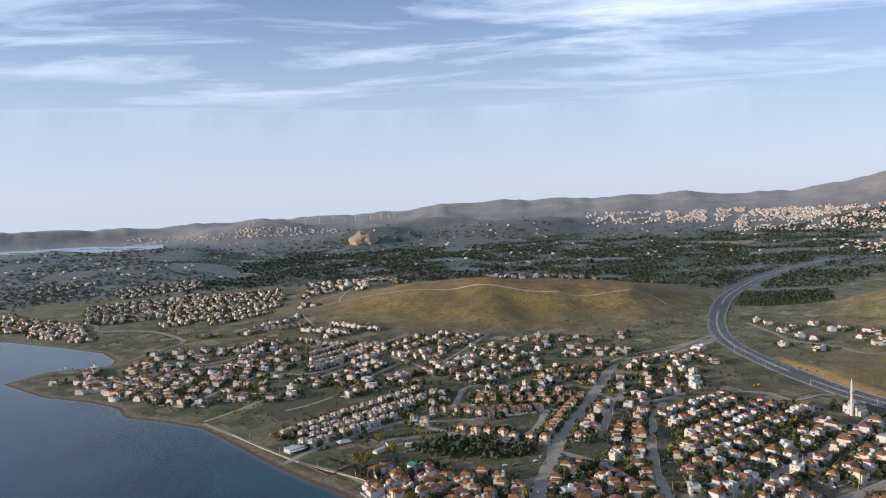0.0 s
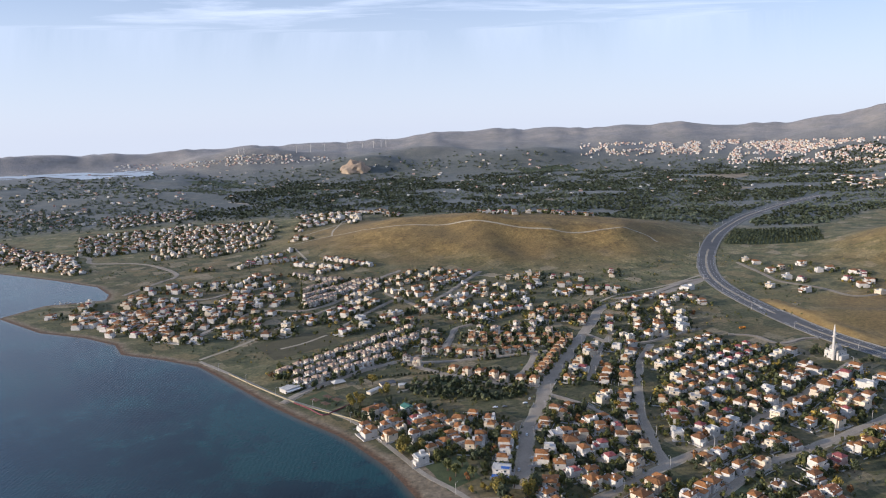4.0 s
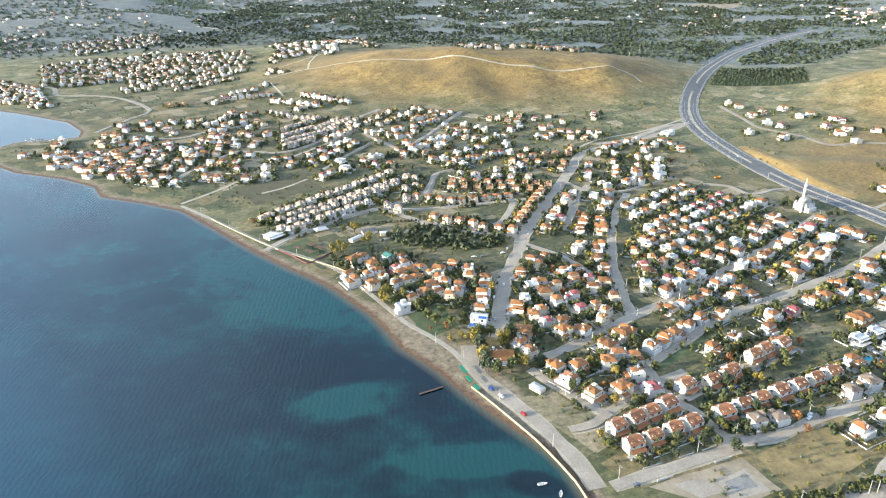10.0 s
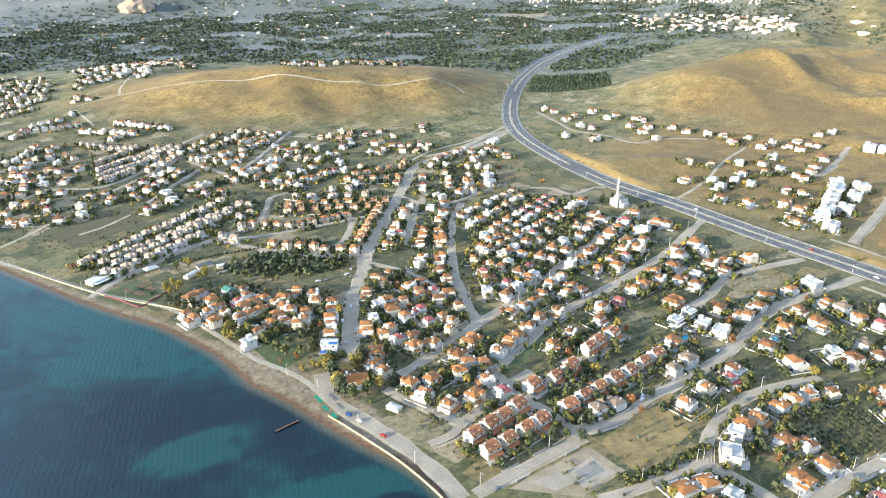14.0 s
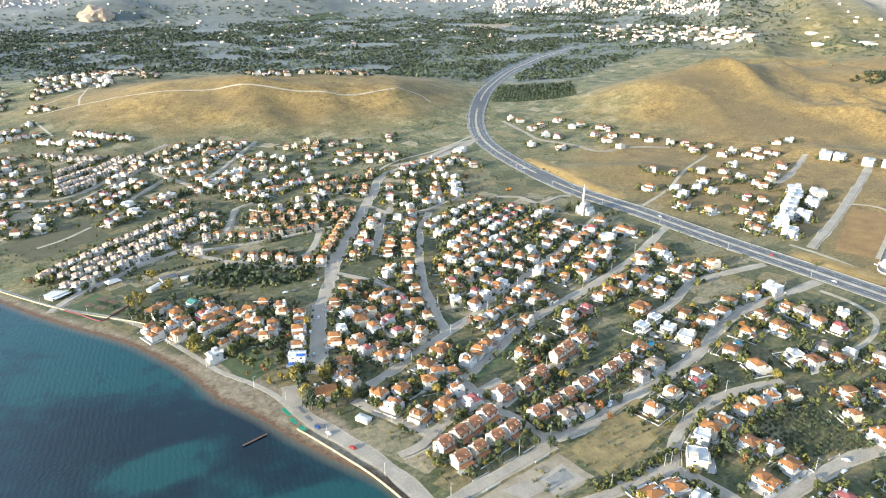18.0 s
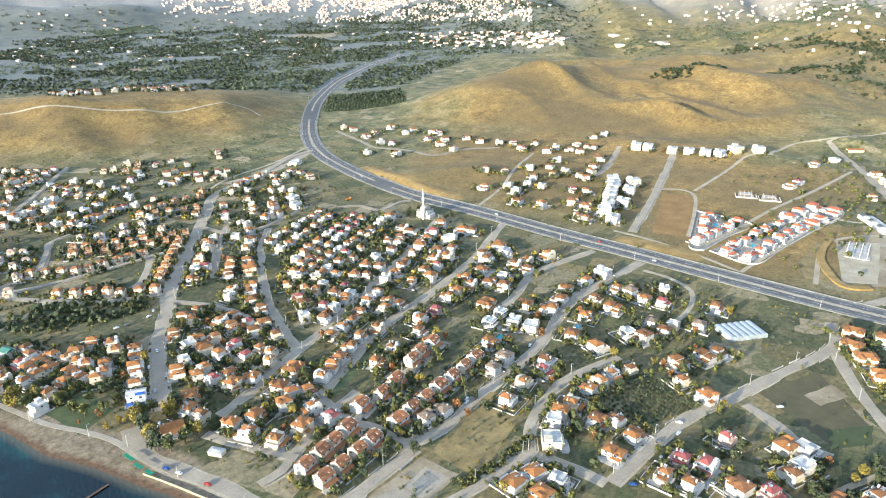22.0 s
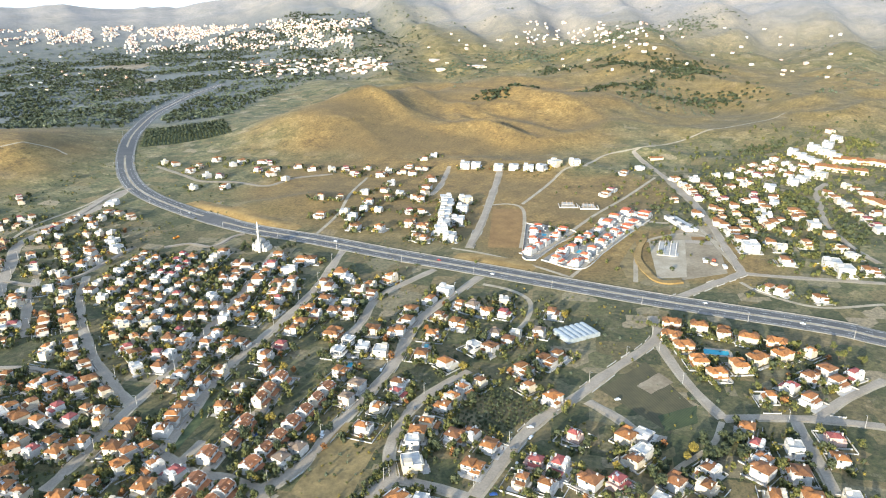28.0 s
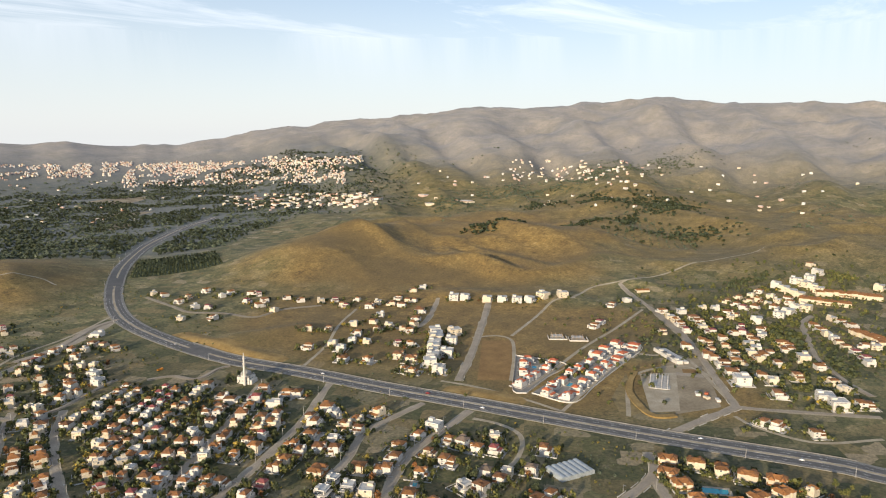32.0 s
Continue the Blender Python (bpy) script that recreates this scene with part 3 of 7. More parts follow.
def bank(lo, hi, rise):
    """A grassy cutting along the far side of the highway."""
    line = [q for q in hw if lo < q.y < hi and q.x < 700]
    verts, n = [], len(line)
    for i, q in enumerate(line):
        d = (line[min(i + 1, n - 1)] - line[max(i - 1, 0)]).normalized()
        k = rise * min(1, 4 * i / n, 4 * (n - 1 - i) / n) * (1 + 0.3 * noise.noise(q * 0.03))
        for off, z in ((17, 0.1), (19, 0.3 * k), (25, k), (33, 0.85 * k), (48, -0.6)):
            x, y = q.x + d.y * off, q.y - d.x * off
            verts.append((x, y, float(height(x, y)) + z + 0.3 * noise.noise((x * 0.15, y * 0.15, 0)) * (z > 0.2)))
    faces = [(5 * i + j, 5 * i + j + 1, 5 * i + j + 6, 5 * i + j + 5) for i in range(n - 1) for j in range(4)]
    return tagged(mesh_of("bank", verts, faces, BANK, True), "ochre bank of dry grass beside the highway", "bank", kind="structure")


bank(668, 890, 3.6)
bank(380, 478, 1.4)
street("lane", 9.5, (33, 410), (33, 386), (39, 368), (54, 343), (69, 317), (81, 289), (86, 270))
street("paving", 4.5, (-247, 704), (-192, 650), (-131, 588), (-88, 555), (-64, 530), (-30, 476), (-11, 444), (7, 423), (20, 405), (28, 388))
street("lane", 10.5, (52, 419), (57, 441), (64, 485), (73, 521), (88, 560), (98, 599), (120, 649), (152, 725), (188, 807), (215, 867), (270, 909), (338, 952), (404, 1014))
street("lane", 6, (155, 443), (157, 471), (160, 495), (164, 532), (184, 608), (203, 660), (228, 711))
street("lane", 6, (82, 393), (111, 411), (155, 443), (188, 465), (244, 508), (327, 572), (396, 632))
street("lane", 6, (140, 610), (155, 655), (175, 705), (193, 742))
street("lane", 6.2, (458, 587), (434, 569), (366, 518), (311, 485), (267, 462), (225, 441), (187, 413), (159, 390), (143, 377))
street("lane", 6, (107, 330), (137, 354), (168, 370))
street("lane", 6, (69, 379), (85, 356), (104, 331), (108, 322))
street("lane", 6, (144, 376), (148, 345), (158, 327), (167, 301))
street("lane", 6, (237, 386), (217, 376), (188, 364), (166, 348), (151, 340))
street("lane", 7.4, (493, 421), (439, 409), (391, 398), (351, 378), (319, 357), (281, 339), (251, 328), (223, 317), (198, 306), (180, 303), (158, 303))
street("lane", 7.4, (169, 297), (147, 289), (109, 276), (94, 271))
street("lane", 6, (476, 467), (417, 462), (387, 456), (347, 429), (314, 411))
street("lane", 6, (346, 306), (321, 306), (289, 303), (263, 292), (240, 277), (222, 257))
street("lane", 6, (241, 214), (233, 237), (221, 257), (201, 257))
street("lane", 6, (225, 254), (196, 253), (171, 249), (154, 248))
street("lane", 7, (524, 252), (487, 230), (415, 229), (369, 228), (333, 230), (303, 226), (272, 219), (244, 212))
street("lane", 6, (487, 230), (449, 192), (427, 165), (412, 143))
street("lane", 7, (412, 143), (428, 127), (453, 97), (473, 63))
street("lane", 6, (456, 98), (495, 91), (538, 78))
street("lane", 6, (441, 107), (419, 93), (397, 77), (380, 66))
street("lane", 6, (370, 219), (366, 195), (361, 176), (365, 159))
street("dirt", 4.5, (408, 142), (379, 136), (344, 141), (312, 142))
street("lane", 9, (544, 260), (618, 246), (674, 234))
street("lane", 7, (674, 234), (721, 267), (803, 322), (903, 397), (996, 486), (1094, 589))
street("lane", 6, (674, 234), (695, 196), (740, 124))
street("dirt", 4.5, (651, 227), (638, 201), (640, 153), (686, 112))
street("dirt", 4.5, (551, 354), (552, 403), (546, 459), (535, 498))
street("lane", 8, (547, 484), (636, 539), (801, 651), (845, 682))
street("dirt", 4.5, (551, 354), (628, 369), (716, 386), (772, 383))
street("dirt", 4.5, (464, 648), (532, 691), (593, 742), (675, 802))
street("lane", 6, (634, 696), (660, 667), (706, 683), (806, 754))
street("dirt", 4.5, (1094, 589), (1203, 560), (1358, 521), (1508, 467))
street("lane", 6, (-136, 580), (-125, 600), (-110, 620), (-90, 640), (-67, 664), (-46, 678), (-17, 699))
street("lane", 6, (-32, 675), (8, 640), (39, 616), (91, 599))
street("lane", 6, (-32, 680), (3, 677), (56, 686), (117, 700))
street("lane", 6, (50, 616), (82, 636), (103, 692))
street("lane", 6, (72, 995), (37, 935), (-9, 896), (-74, 990))
street("lane", 6, (-280, 794), (-262, 850), (-232, 907), (-172, 902), (-127, 962), (-88, 1078), (-55, 1127))
street("lane", 6, (-824, 1408), (-693, 1385), (-644, 1310), (-561, 1293), (-501, 1253), (-433, 1166), (-444, 1107), (-464, 1026))
street("dirt", 4.5, (-277, 1481), (-189, 1642), (-88, 1672), (135, 1674), (267, 1594), (411, 1468))
street("dirt", 4.5, (-271, 1346), (-225, 1229))
street("dirt", 4.5, (-249, 710), (-223, 749), (-196, 799))
street("dirt", 4.5, (408, 1039), (327, 974), (250, 931), (196, 870))
street("lane", 6, (-399, 983), (-329, 984), (-305, 1014), (-248, 1054))
street("lane", 10, (408, 1015), (365, 994), (297, 932), (243, 907))
street("dirt", 4.5, (61, 1085), (129, 1061), (215, 1054))
street("dirt", 4.5, (-274, 1379), (-205, 1411), (-87, 1364), (6, 1341), (129, 1306), (231, 1285), (380, 1290), (408, 1250))
street("dirt", 4.5, (-205, 1411), (-215, 1540), (-200, 1690), (-120, 1770))
street("dirt", 9, (-668, 2318), (-504, 2252), (-404, 2305), (-346, 2426))
street("dirt", 5, (684, 580), (713, 560), (708, 533), (653, 488), (586, 442))
street("dirt", 5, (725, 546), (806, 572), (914, 607), (953, 591))
street("dirt", 5, (950, 594), (1036, 616), (1085, 602), (1134, 569))
street("dirt", 5, (582, 418), (645, 428), (743, 448), (847, 462), (974, 485))
street("dirt", 5, (765, 398), (772, 372), (790, 337), (692, 250))
street("dirt", 5, (583, 301), (667, 345), (715, 350), (760, 323), (738, 275))
street("lane", 6, (82, 316), (96, 320), (108, 330))
street("dirt", 5, (480, 406), (486, 383), (483, 358), (469, 341), (444, 327), (424, 321))
street("lane", 5, (-58, 941), (-76, 904), (-95, 862), (-112, 818))
street("lane", 5, (44, 810), (24, 793), (16, 753), (7, 716))
street("lane", 6, (-8, 914), (24, 987), (52, 1057), (75, 1106))
street("lane", 5, (-160, 871), (-132, 917), (-119, 940), (-80, 1019))
street("dirt", 4, (-126, 786), (-148, 756), (-170, 738))
street("lane", 5, (98, 579), (115, 562), (127, 547), (141, 515))
street("lane", 5, (168, 756), (190, 716), (223, 717), (252, 733), (299, 761))
street("dirt", 4, (-36, 597), (-15, 614), (6, 639))
street("lane", 5, (105, 497), (112, 455), (124, 425))
street("lane", 5, (321, 735), (346, 725), (359, 697), (392, 711), (407, 710))
street("lane", 5, (499, 1121), (499, 1028), (499, 977), (530, 932), (548, 879), (600, 885), (654, 859))
street("lane", 6, (812, 334), (872, 376), (924, 424), (974, 466), (1028, 517))
street("lane", 6, (1102, 283), (1050, 280), (979, 254), (895, 222), (852, 193), (816, 165), (795, 142))

# ---- houses ----
def box(bm, x, y, z, w, d, h):
    """A box on its base centre."""
    m = Matrix.LocRotScale((x, y, z + h / 2), None, (w, d, h))
    return bmesh.ops.create_cube(bm, size=1, matrix=m)["verts"]


def boxes(*rows):
    bm = bmesh.new()
    for r in rows:
        box(bm, *r)
    return bm


def hip(bm, x, y, z, w, d, h, eave=0.5, ridge=None):
    """A hipped roof with a ridge along the longer side and thick eaves; ridge=1 makes it a gable along x."""
    a, b = w / 2 + eave, d / 2 + eave
    along = w >= d
    if ridge is None:
        cut = min(a, b) * 0.9
    else:
        cut = 0.0
        along = True
    rx, ry = (a - cut, 0) if along else (0, b - cut)
    t = 0.18
    base = [bm.verts.new((x + sx * a, y + sy * b, z + k)) for k in (0, t) for sx, sy in ((-1, -1), (1, -1), (1, 1), (-1, 1))]
    r0, r1 = bm.verts.new((x - rx, y - ry, z + t + h)), bm.verts.new((x + rx, y + ry, z + t + h))
    bm.faces.new(base[3::-1])
    for i in range(4):
        j = (i + 1) % 4
        bm.faces.new((base[i], base[j], base[j + 4], base[i + 4]))
    b0, b1, b2, b3 = base[4:]
    if along:
        bm.faces.new((b0, b1, r1, r0)), bm.faces.new((b2, b3, r0, r1)), bm.faces.new((b1, b2, r1)), bm.faces.new((b3, b0, r0))
    else:
        bm.faces.new((b1, b2, r1, r0)), bm.faces.new((b3, b0, r0, r1)), bm.faces.new((b0, b1, r0)), bm.faces.new((b2, b3, r1))


def lean(bm, x, y, z, w, d, h):
    """A tiled lean-to whose high edge is at the back."""
    for v in box(bm, x, y, z, w, d, 0.16):
        if v.co.y > y:
            v.co.z += h


def cover(bm, r, eave, ridge=None):
    """One roof of a house: hipped, gabled along x, or a lean-to when marked so."""
    if len(r) > 6 and r[6] == "lean":
        lean(bm, *r[:6])
    else:
        hip(bm, *r[:6], eave=eave, ridge=1 if len(r) > 6 else ridge)


def roof_bm(*rows, **kw):
    bm = bmesh.new()
    for r in rows:
        hip(bm, *r, **kw)
    return bm


SHARED = {}


def shared(key, make, material):
    if key not in SHARED:
        me = bpy.data.meshes.new(key[0])
        bm = make()
        bm.to_mesh(me)
        bm.free()
        me.materials.append(material)
        SHARED[key] = me
    return SHARED[key]


def child(name, me, parent, m=None, label=""):
    ob = new(name, me)
    ob.parent = parent
    if m is not None:
        ob.matrix_basis = m
    if label:
        ob["label"] = label
    return ob


def window_bm(w, h):
    """One moulded frame round a recessed dark pane, facing -y."""
    bm = bmesh.new()
    box(bm, 0, -0.02, 0, w, 0.14, h)
    front = [f for f in bm.faces if f.normal.y < -0.5]
    bmesh.ops.inset_individual(bm, faces=front, thickness=0.1, depth=-0.07)
    for f in front:
        f.material_index = 1
    return bm


def window(parent, x, y, z, turn, w=1.5, h=1.3):
    key = ("window", w, h)
    me = shared(key, lambda: window_bm(w, h), FRAME)
    if len(me.materials) < 2:
        me.materials.append(GLASS)
    return child("window", me, parent, pose(x, y, z, 0, 0, turn))


def door(parent, x, y, turn):
    return child("door", shared(("door",), lambda: boxes((0, -0.02, 0, 1.0, 0.14, 2.1), (0.35, -0.13, 1.0, 0.06, 0.1, 0.14)), WOODD), parent, pose(x, y, 0.05, 0, 0, turn))


def solar(parent, x, y, z):
    bm = bmesh.new()
    vs = box(bm, 0, 0, 0.3, 1.8, 1.1, 0.1)
    bmesh.ops.rotate(bm, verts=vs, cent=(0, 0, 0.3), matrix=Matrix.Rotation(radians(28), 3, 'X'))
    box(bm, 0, 0.75, 0.0, 0.1, 0.1, 1.0)
    box(bm, 0, 0.75, 0.9, 1.7, 0.5, 0.5)
    return child("solar_heater", shared(("solar_heater",), lambda: bm, METAL), parent, pose(x, y, z))


def openings(root, w, d, storeys, full, base=0.3, lift=3.0, front_door=True):
    """Windows on the walls; the lean version has only the sides that matter."""
    for s in range(storeys):
        z = base + s * lift + 1.0
        window(root, -w * 0.24, -d / 2, z, 0)
        if full:
            if s or not front_door:
                window(root, w * 0.24, -d / 2, z - 0.5, 0, 1.6, 1.8)
            if s:
                window(root, w / 2, 0, z, 90)
                window(root, -w / 2, d * 0.15, z, -90)
        elif s:
            window(root, -w / 2, 0, z, -90)
            window(root, w / 2, 0, z, 90)
    if full and front_door:
        door(root, w * 0.3, -d / 2 - (0.8 if w > 20 else 2.6), 0)


def massing(w, d, h, form):
    """Wall blocks and roof rows (x, y, z, w, d, rise) of a house whose front looks along -y."""
    walls, roofs = [(0, 0, -0.5, w, d, h + 0.5)], [(0, 0, h, w, d, 1.8)]
    porch = (w * 0.2, -d / 2 - 1.3, -0.3, w * 0.56, 2.6, 3.0)
    if form == "hip":
        walls = [(0, 0, -0.5, w, d, 3.6), (w * 0.1, d * 0.07, 3.1, w * 0.78, d * 0.84, h - 3.1), (0, -d / 2 + 0.1, 3.1, w, 0.2, 0.85), (-w / 2 + 0.1, 0.1, 3.1, 0.2, d - 0.2, 0.85),
                 (w * 0.37, d * 0.07, h, w * 0.24, d * 0.84, 0.45), (w * 0.36, d * 0.25, h + 0.45, w * 0.2, d * 0.3, 1.3),
                 (w * 0.2, -d / 2 - 1.0, -0.3, w * 0.5, 2.0, 2.7), (-w * 0.3, -d / 2 - 1.1, -0.3, 0.3, 0.3, 2.6)]
        roofs = [(-w * 0.02, d * 0.07, h, w * 0.54, d * 0.84, 1.7), (w * 0.06, -d / 2 - 1.35, 2.35, w * 0.86, 2.7, 0.75, "lean")]
    elif form == "twin":
        walls = [(-w * 0.22, -d * 0.06, -0.5, w * 0.54, d * 0.88, h + 0.5), (w * 0.24, d * 0.08, -0.5, w * 0.5, d * 0.84, h - 1.0), (w * 0.24, -d * 0.42, -0.3, w * 0.46, 2.2, 2.8),
                 (-w * 0.22, -d / 2 - 0.6, 3.0, w * 0.44, 1.2, 0.16), (-w * 0.22, -d / 2 - 1.15, 3.16, w * 0.44, 0.1, 0.85)]
        roofs = [(-w * 0.22, -d * 0.06, h, w * 0.54, d * 0.88, 1.5), (w * 0.26, d * 0.08, h - 1.5, w * 0.5, d * 0.84, 1.2), (w * 0.24, -d * 0.46, 2.5, w * 0.56, 2.6, 0.7, "lean")]
    elif form == "cross":
        walls = [(0, 0, -0.5, w, d * 0.72, h + 0.5), (-w * 0.27, -d * 0.1, -0.5, w * 0.3, d * 1.05, h + 0.5), (w * 0.27, -d * 0.1, -0.5, w * 0.3, d * 1.05, h + 0.5),
                 (0, -d * 0.5, -0.3, w * 0.9, 2.4, 2.8), (0, -d * 0.42, 3.0, w * 0.24, 1.4, 0.2), (0, -d * 0.48, 3.2, w * 0.24, 0.12, 0.8)]
        roofs = [(0, 0, h, w, d * 0.72, 1.9), (-w * 0.27, -d * 0.1, h - 0.1, w * 0.3, d * 1.05, 1.8), (w * 0.27, -d * 0.1, h - 0.1, w * 0.3, d * 1.05, 1.8), (0, -d * 0.62, 2.4, w * 0.96, 2.6, 0.7, "lean")]
    elif form == "step":
        walls = [(0, 0, -0.5, w, d, 3.8), (w * 0.1, d * 0.12, 3.3, w * 0.74, d * 0.7, h - 3.3), (-w * 0.36, -d / 2 + 0.1, 3.3, w * 0.28, 0.2, 0.9),
                 (-w / 2 + 0.1, -d * 0.1, 3.3, 0.2, d * 0.78, 0.9), (w * 0.1, -d / 2 - 0.8, -0.3, w * 0.6, 1.6, 3.2)]
        roofs = [(w * 0.1, d * 0.12, h, w * 0.74, d * 0.7, 1.5), (w * 0.1, -d * 0.42, 3.2, w * 0.78, d * 0.3, 0.6, "lean")]
    elif form == "tower":
        walls += [(w * 0.2, -d * 0.5, -0.3, w * 0.4, 2.2, h + 1.3), (-w * 0.24, -d / 2 - 1.0, -0.3, w * 0.44, 2.0, 3.2), (-w / 2 - 1.0, d * 0.2, -0.3, 2.0, d * 0.5, 3.6)]
        roofs += [(w * 0.2, -d * 0.5, h + 1.0, w * 0.42, 2.4, 0.9), (-w * 0.24, -d / 2 - 1.1, 2.7, w * 0.46, 2.3, 0.6, "lean")]
    elif form == "gable":
        walls += [porch, (-w / 2 + 0.15, 0, h, 0.3, d * 0.9, 1.2)]
        roofs += [(w * 0.2, -d / 2 - 1.35, 2.7, w * 0.6, 2.8, 0.6, "lean")]
    elif form == "terrace":
        walls += [(w * 0.12, -d / 2 - 1.0, -0.3, w * 0.6, 2.0, 2.8), (-w * 0.22, -d * 0.24, h, w * 0.2, d * 0.26, 1.5), (w * 0.24, -d * 0.24, h, w * 0.2, d * 0.26, 1.5),
                  (-w / 2 + 0.25, 0, h, 0.5, d * 0.86, 0.9), (w / 2 - 0.25, 0, h, 0.5, d * 0.86, 0.9), (-w / 2 + 0.25, 0, h + 0.9, 0.5, d * 0.5, 0.9), (w / 2 - 0.25, 0, h + 0.9, 0.5, d * 0.5, 0.9),
                  (-w / 2 + 0.25, 0, h + 1.8, 0.5, d * 0.2, 0.9)]
        roofs = [(0, 0, h, w - 2.0, d, 2.2), (0, -d / 2 - 1.3, 2.3, w * 0.92, 2.9, 0.9, "lean"), (-w * 0.22, -d * 0.24, h + 1.5, w * 0.22, d * 0.3, 0.25, "lean"), (w * 0.24, -d * 0.24, h + 1.5, w * 0.22, d * 0.3, 0.25, "lean")]
    elif form == "modern":
        walls = [(0, 0, -0.5, w, d, 3.5), (w * 0.08, d * 0.05, 3.0, w * 0.84, d * 0.86, h - 3.0), (0, -d / 2 - 0.8, 3.0, w, 1.8, 0.3), (w * 0.08, -d * 0.42, h - 0.25, w * 0.9, 2.2, 0.3), (-w * 0.2, d * 0.25, h, w * 0.3, d * 0.3, 2.2)]
    elif form == "flat":
        walls += [(w * 0.18, -d / 2 - 0.9, -0.3, w * 0.64, 1.8, 3.4), (-w * 0.1, -d / 2 - 0.1, h - 0.6, w * 0.8, 2.0, 0.5), (-w * 0.28, d * 0.2, h, w * 0.36, d * 0.42, 2.3)]
    return walls, roofs


def roof_of(form, roofs):
    if form in ("flat", "modern"):
        x, y, z, w, d, _ = roofs[0]
        w, d = (w * 0.84, d * 0.86) if form == "modern" else (w, d)
        bm = boxes((x if form == "flat" else w * 0.095, y if form == "flat" else d * 0.058, z, w, d, 0.75))
        deck = [f for f in bm.faces if f.normal.z > 0.5]
        bmesh.ops.inset_individual(bm, faces=deck, thickness=0.25, depth=-0.6)
        return bm
    bm = bmesh.new()
    for k, r in enumerate(roofs):
        cover(bm, r, 0.38 if k == 0 else 0.22, 1 if k == 0 and form in ("gable", "terrace") else None)
    return bm


def yard_bm(w, d, rng):
    """Paved strips and low boundary walls round a house."""
    a, f, k = w / 2 + 2.2, d / 2 + 4.0, d / 2 + 2.0
    rows = [(0, -d / 2 - 1.9, -0.3, w + 3.0, 3.8, 0.42), (w / 2 + 0.8, 0, -0.3, 1.6, d, 0.4), (a, -1, -0.3, 0.22, f + k, 1.25), (0, k, -0.3, 2 * a, 0.22, 1.3)]
    if rng.random() < 0.6:
        rows.append((-w * 0.3, -f, -0.3, w * 0.7, 0.22, 1.2))
    return boxes(*rows)


def house(name, label, level, wallm, roofm, w, d, storeys, form, seed=0):
    """level 0: all its parts; 1: walls, roof, some windows; 2: walls and roof."""
    rng = random.Random(seed)
    h = 0.3 + 2.8 * storeys
    root = new(name)
    tagged(root, label, "house")
    walls, roofs = massing(w, d, h, form)
    part("wall", boxes(*walls), wallm, root)
    if level == 0 and form not in ("flat", "modern"):
        part("roof", roof_of(form, roofs[:1]), roofm, root)
        for r in roofs[1:]:
            part("porch_roof", roof_of("wing", [r]), roofm, root)
    else:
        part("roof", roof_of(form, roofs), roofm, root)
    if form == "modern":
        part("cladding", boxes((w * 0.08, d * 0.05 - d * 0.43 - 0.06, 3.3, w * 0.5, 0.12, h - 3.6), (-w * 0.34 - 0.06, d * 0.05, 3.2, 0.12, d * 0.7, h - 3.4), (w / 2 + 0.06, 0, 0, 0.12, d * 0.8, 3.0), (0, -d / 2 - 0.06, 0, w * 0.7, 0.12, 2.8)), GREYW, root, "black cladding panels")
    part("yard", yard_bm(w, d, rng), CONCRETE, root, "pale concrete yard with low walls")
    if level > 1:
        return root
    openings(root, w if form != "step" else w, d, 1 if form == "step" else storeys, level == 0)
    if form == "step":
        yy = d * 0.1 - d * 0.375
        window(root, -w * 0.1, yy, 4.3, 0)
        if level == 0:
            window(root, w * 0.28, yy, 3.8, 0, 1.6, 1.8)
            window(root, w * 0.48, d * 0.1, 4.3, 90)
            window(root, -w * 0.32, d * 0.1, 4.3, -90)
    if level == 0:
        if form == "flat":
            bw = w * 0.55
            part("balcony", boxes((w * 0.18, -d / 2 - 0.75, 3.1, bw, 1.5, 0.18), (w * 0.18, -d / 2 - 1.44, 3.28, bw, 0.1, 0.85),
                                  (w * 0.18 - bw / 2 + 0.05, -d / 2 - 0.75, 3.28, 0.1, 1.28, 0.85), (w * 0.18 + bw / 2 - 0.05, -d / 2 - 0.75, 3.28, 0.1, 1.28, 0.85),
                                  (w * 0.18 - bw / 2 + 0.15, -d / 2 - 1.35, 0, 0.22, 0.22, 3.1), (w * 0.18 + bw / 2 - 0.15, -d / 2 - 1.35, 0, 0.22, 0.22, 3.1)), wallm, root)
        if form not in ("flat", "modern"):
            stack = part("chimney", boxes((-w * 0.26, d * 0.2, h - 0.4, 0.7, 0.7, 2.6)), wallm, root)
            part("chimney_cap", boxes((-w * 0.26, d * 0.2, h + 2.2, 0.9, 0.9, 0.14)), CONCRETE, stack, "grey chimney cap")
        if form in ("flat", "step") or rng.random() < 0.4:
            solar(root, -w * 0.2 if form in ("flat", "modern") else 0, d * 0.1, h + (0.1 if form in ("flat", "modern") else 1.5))
    return root


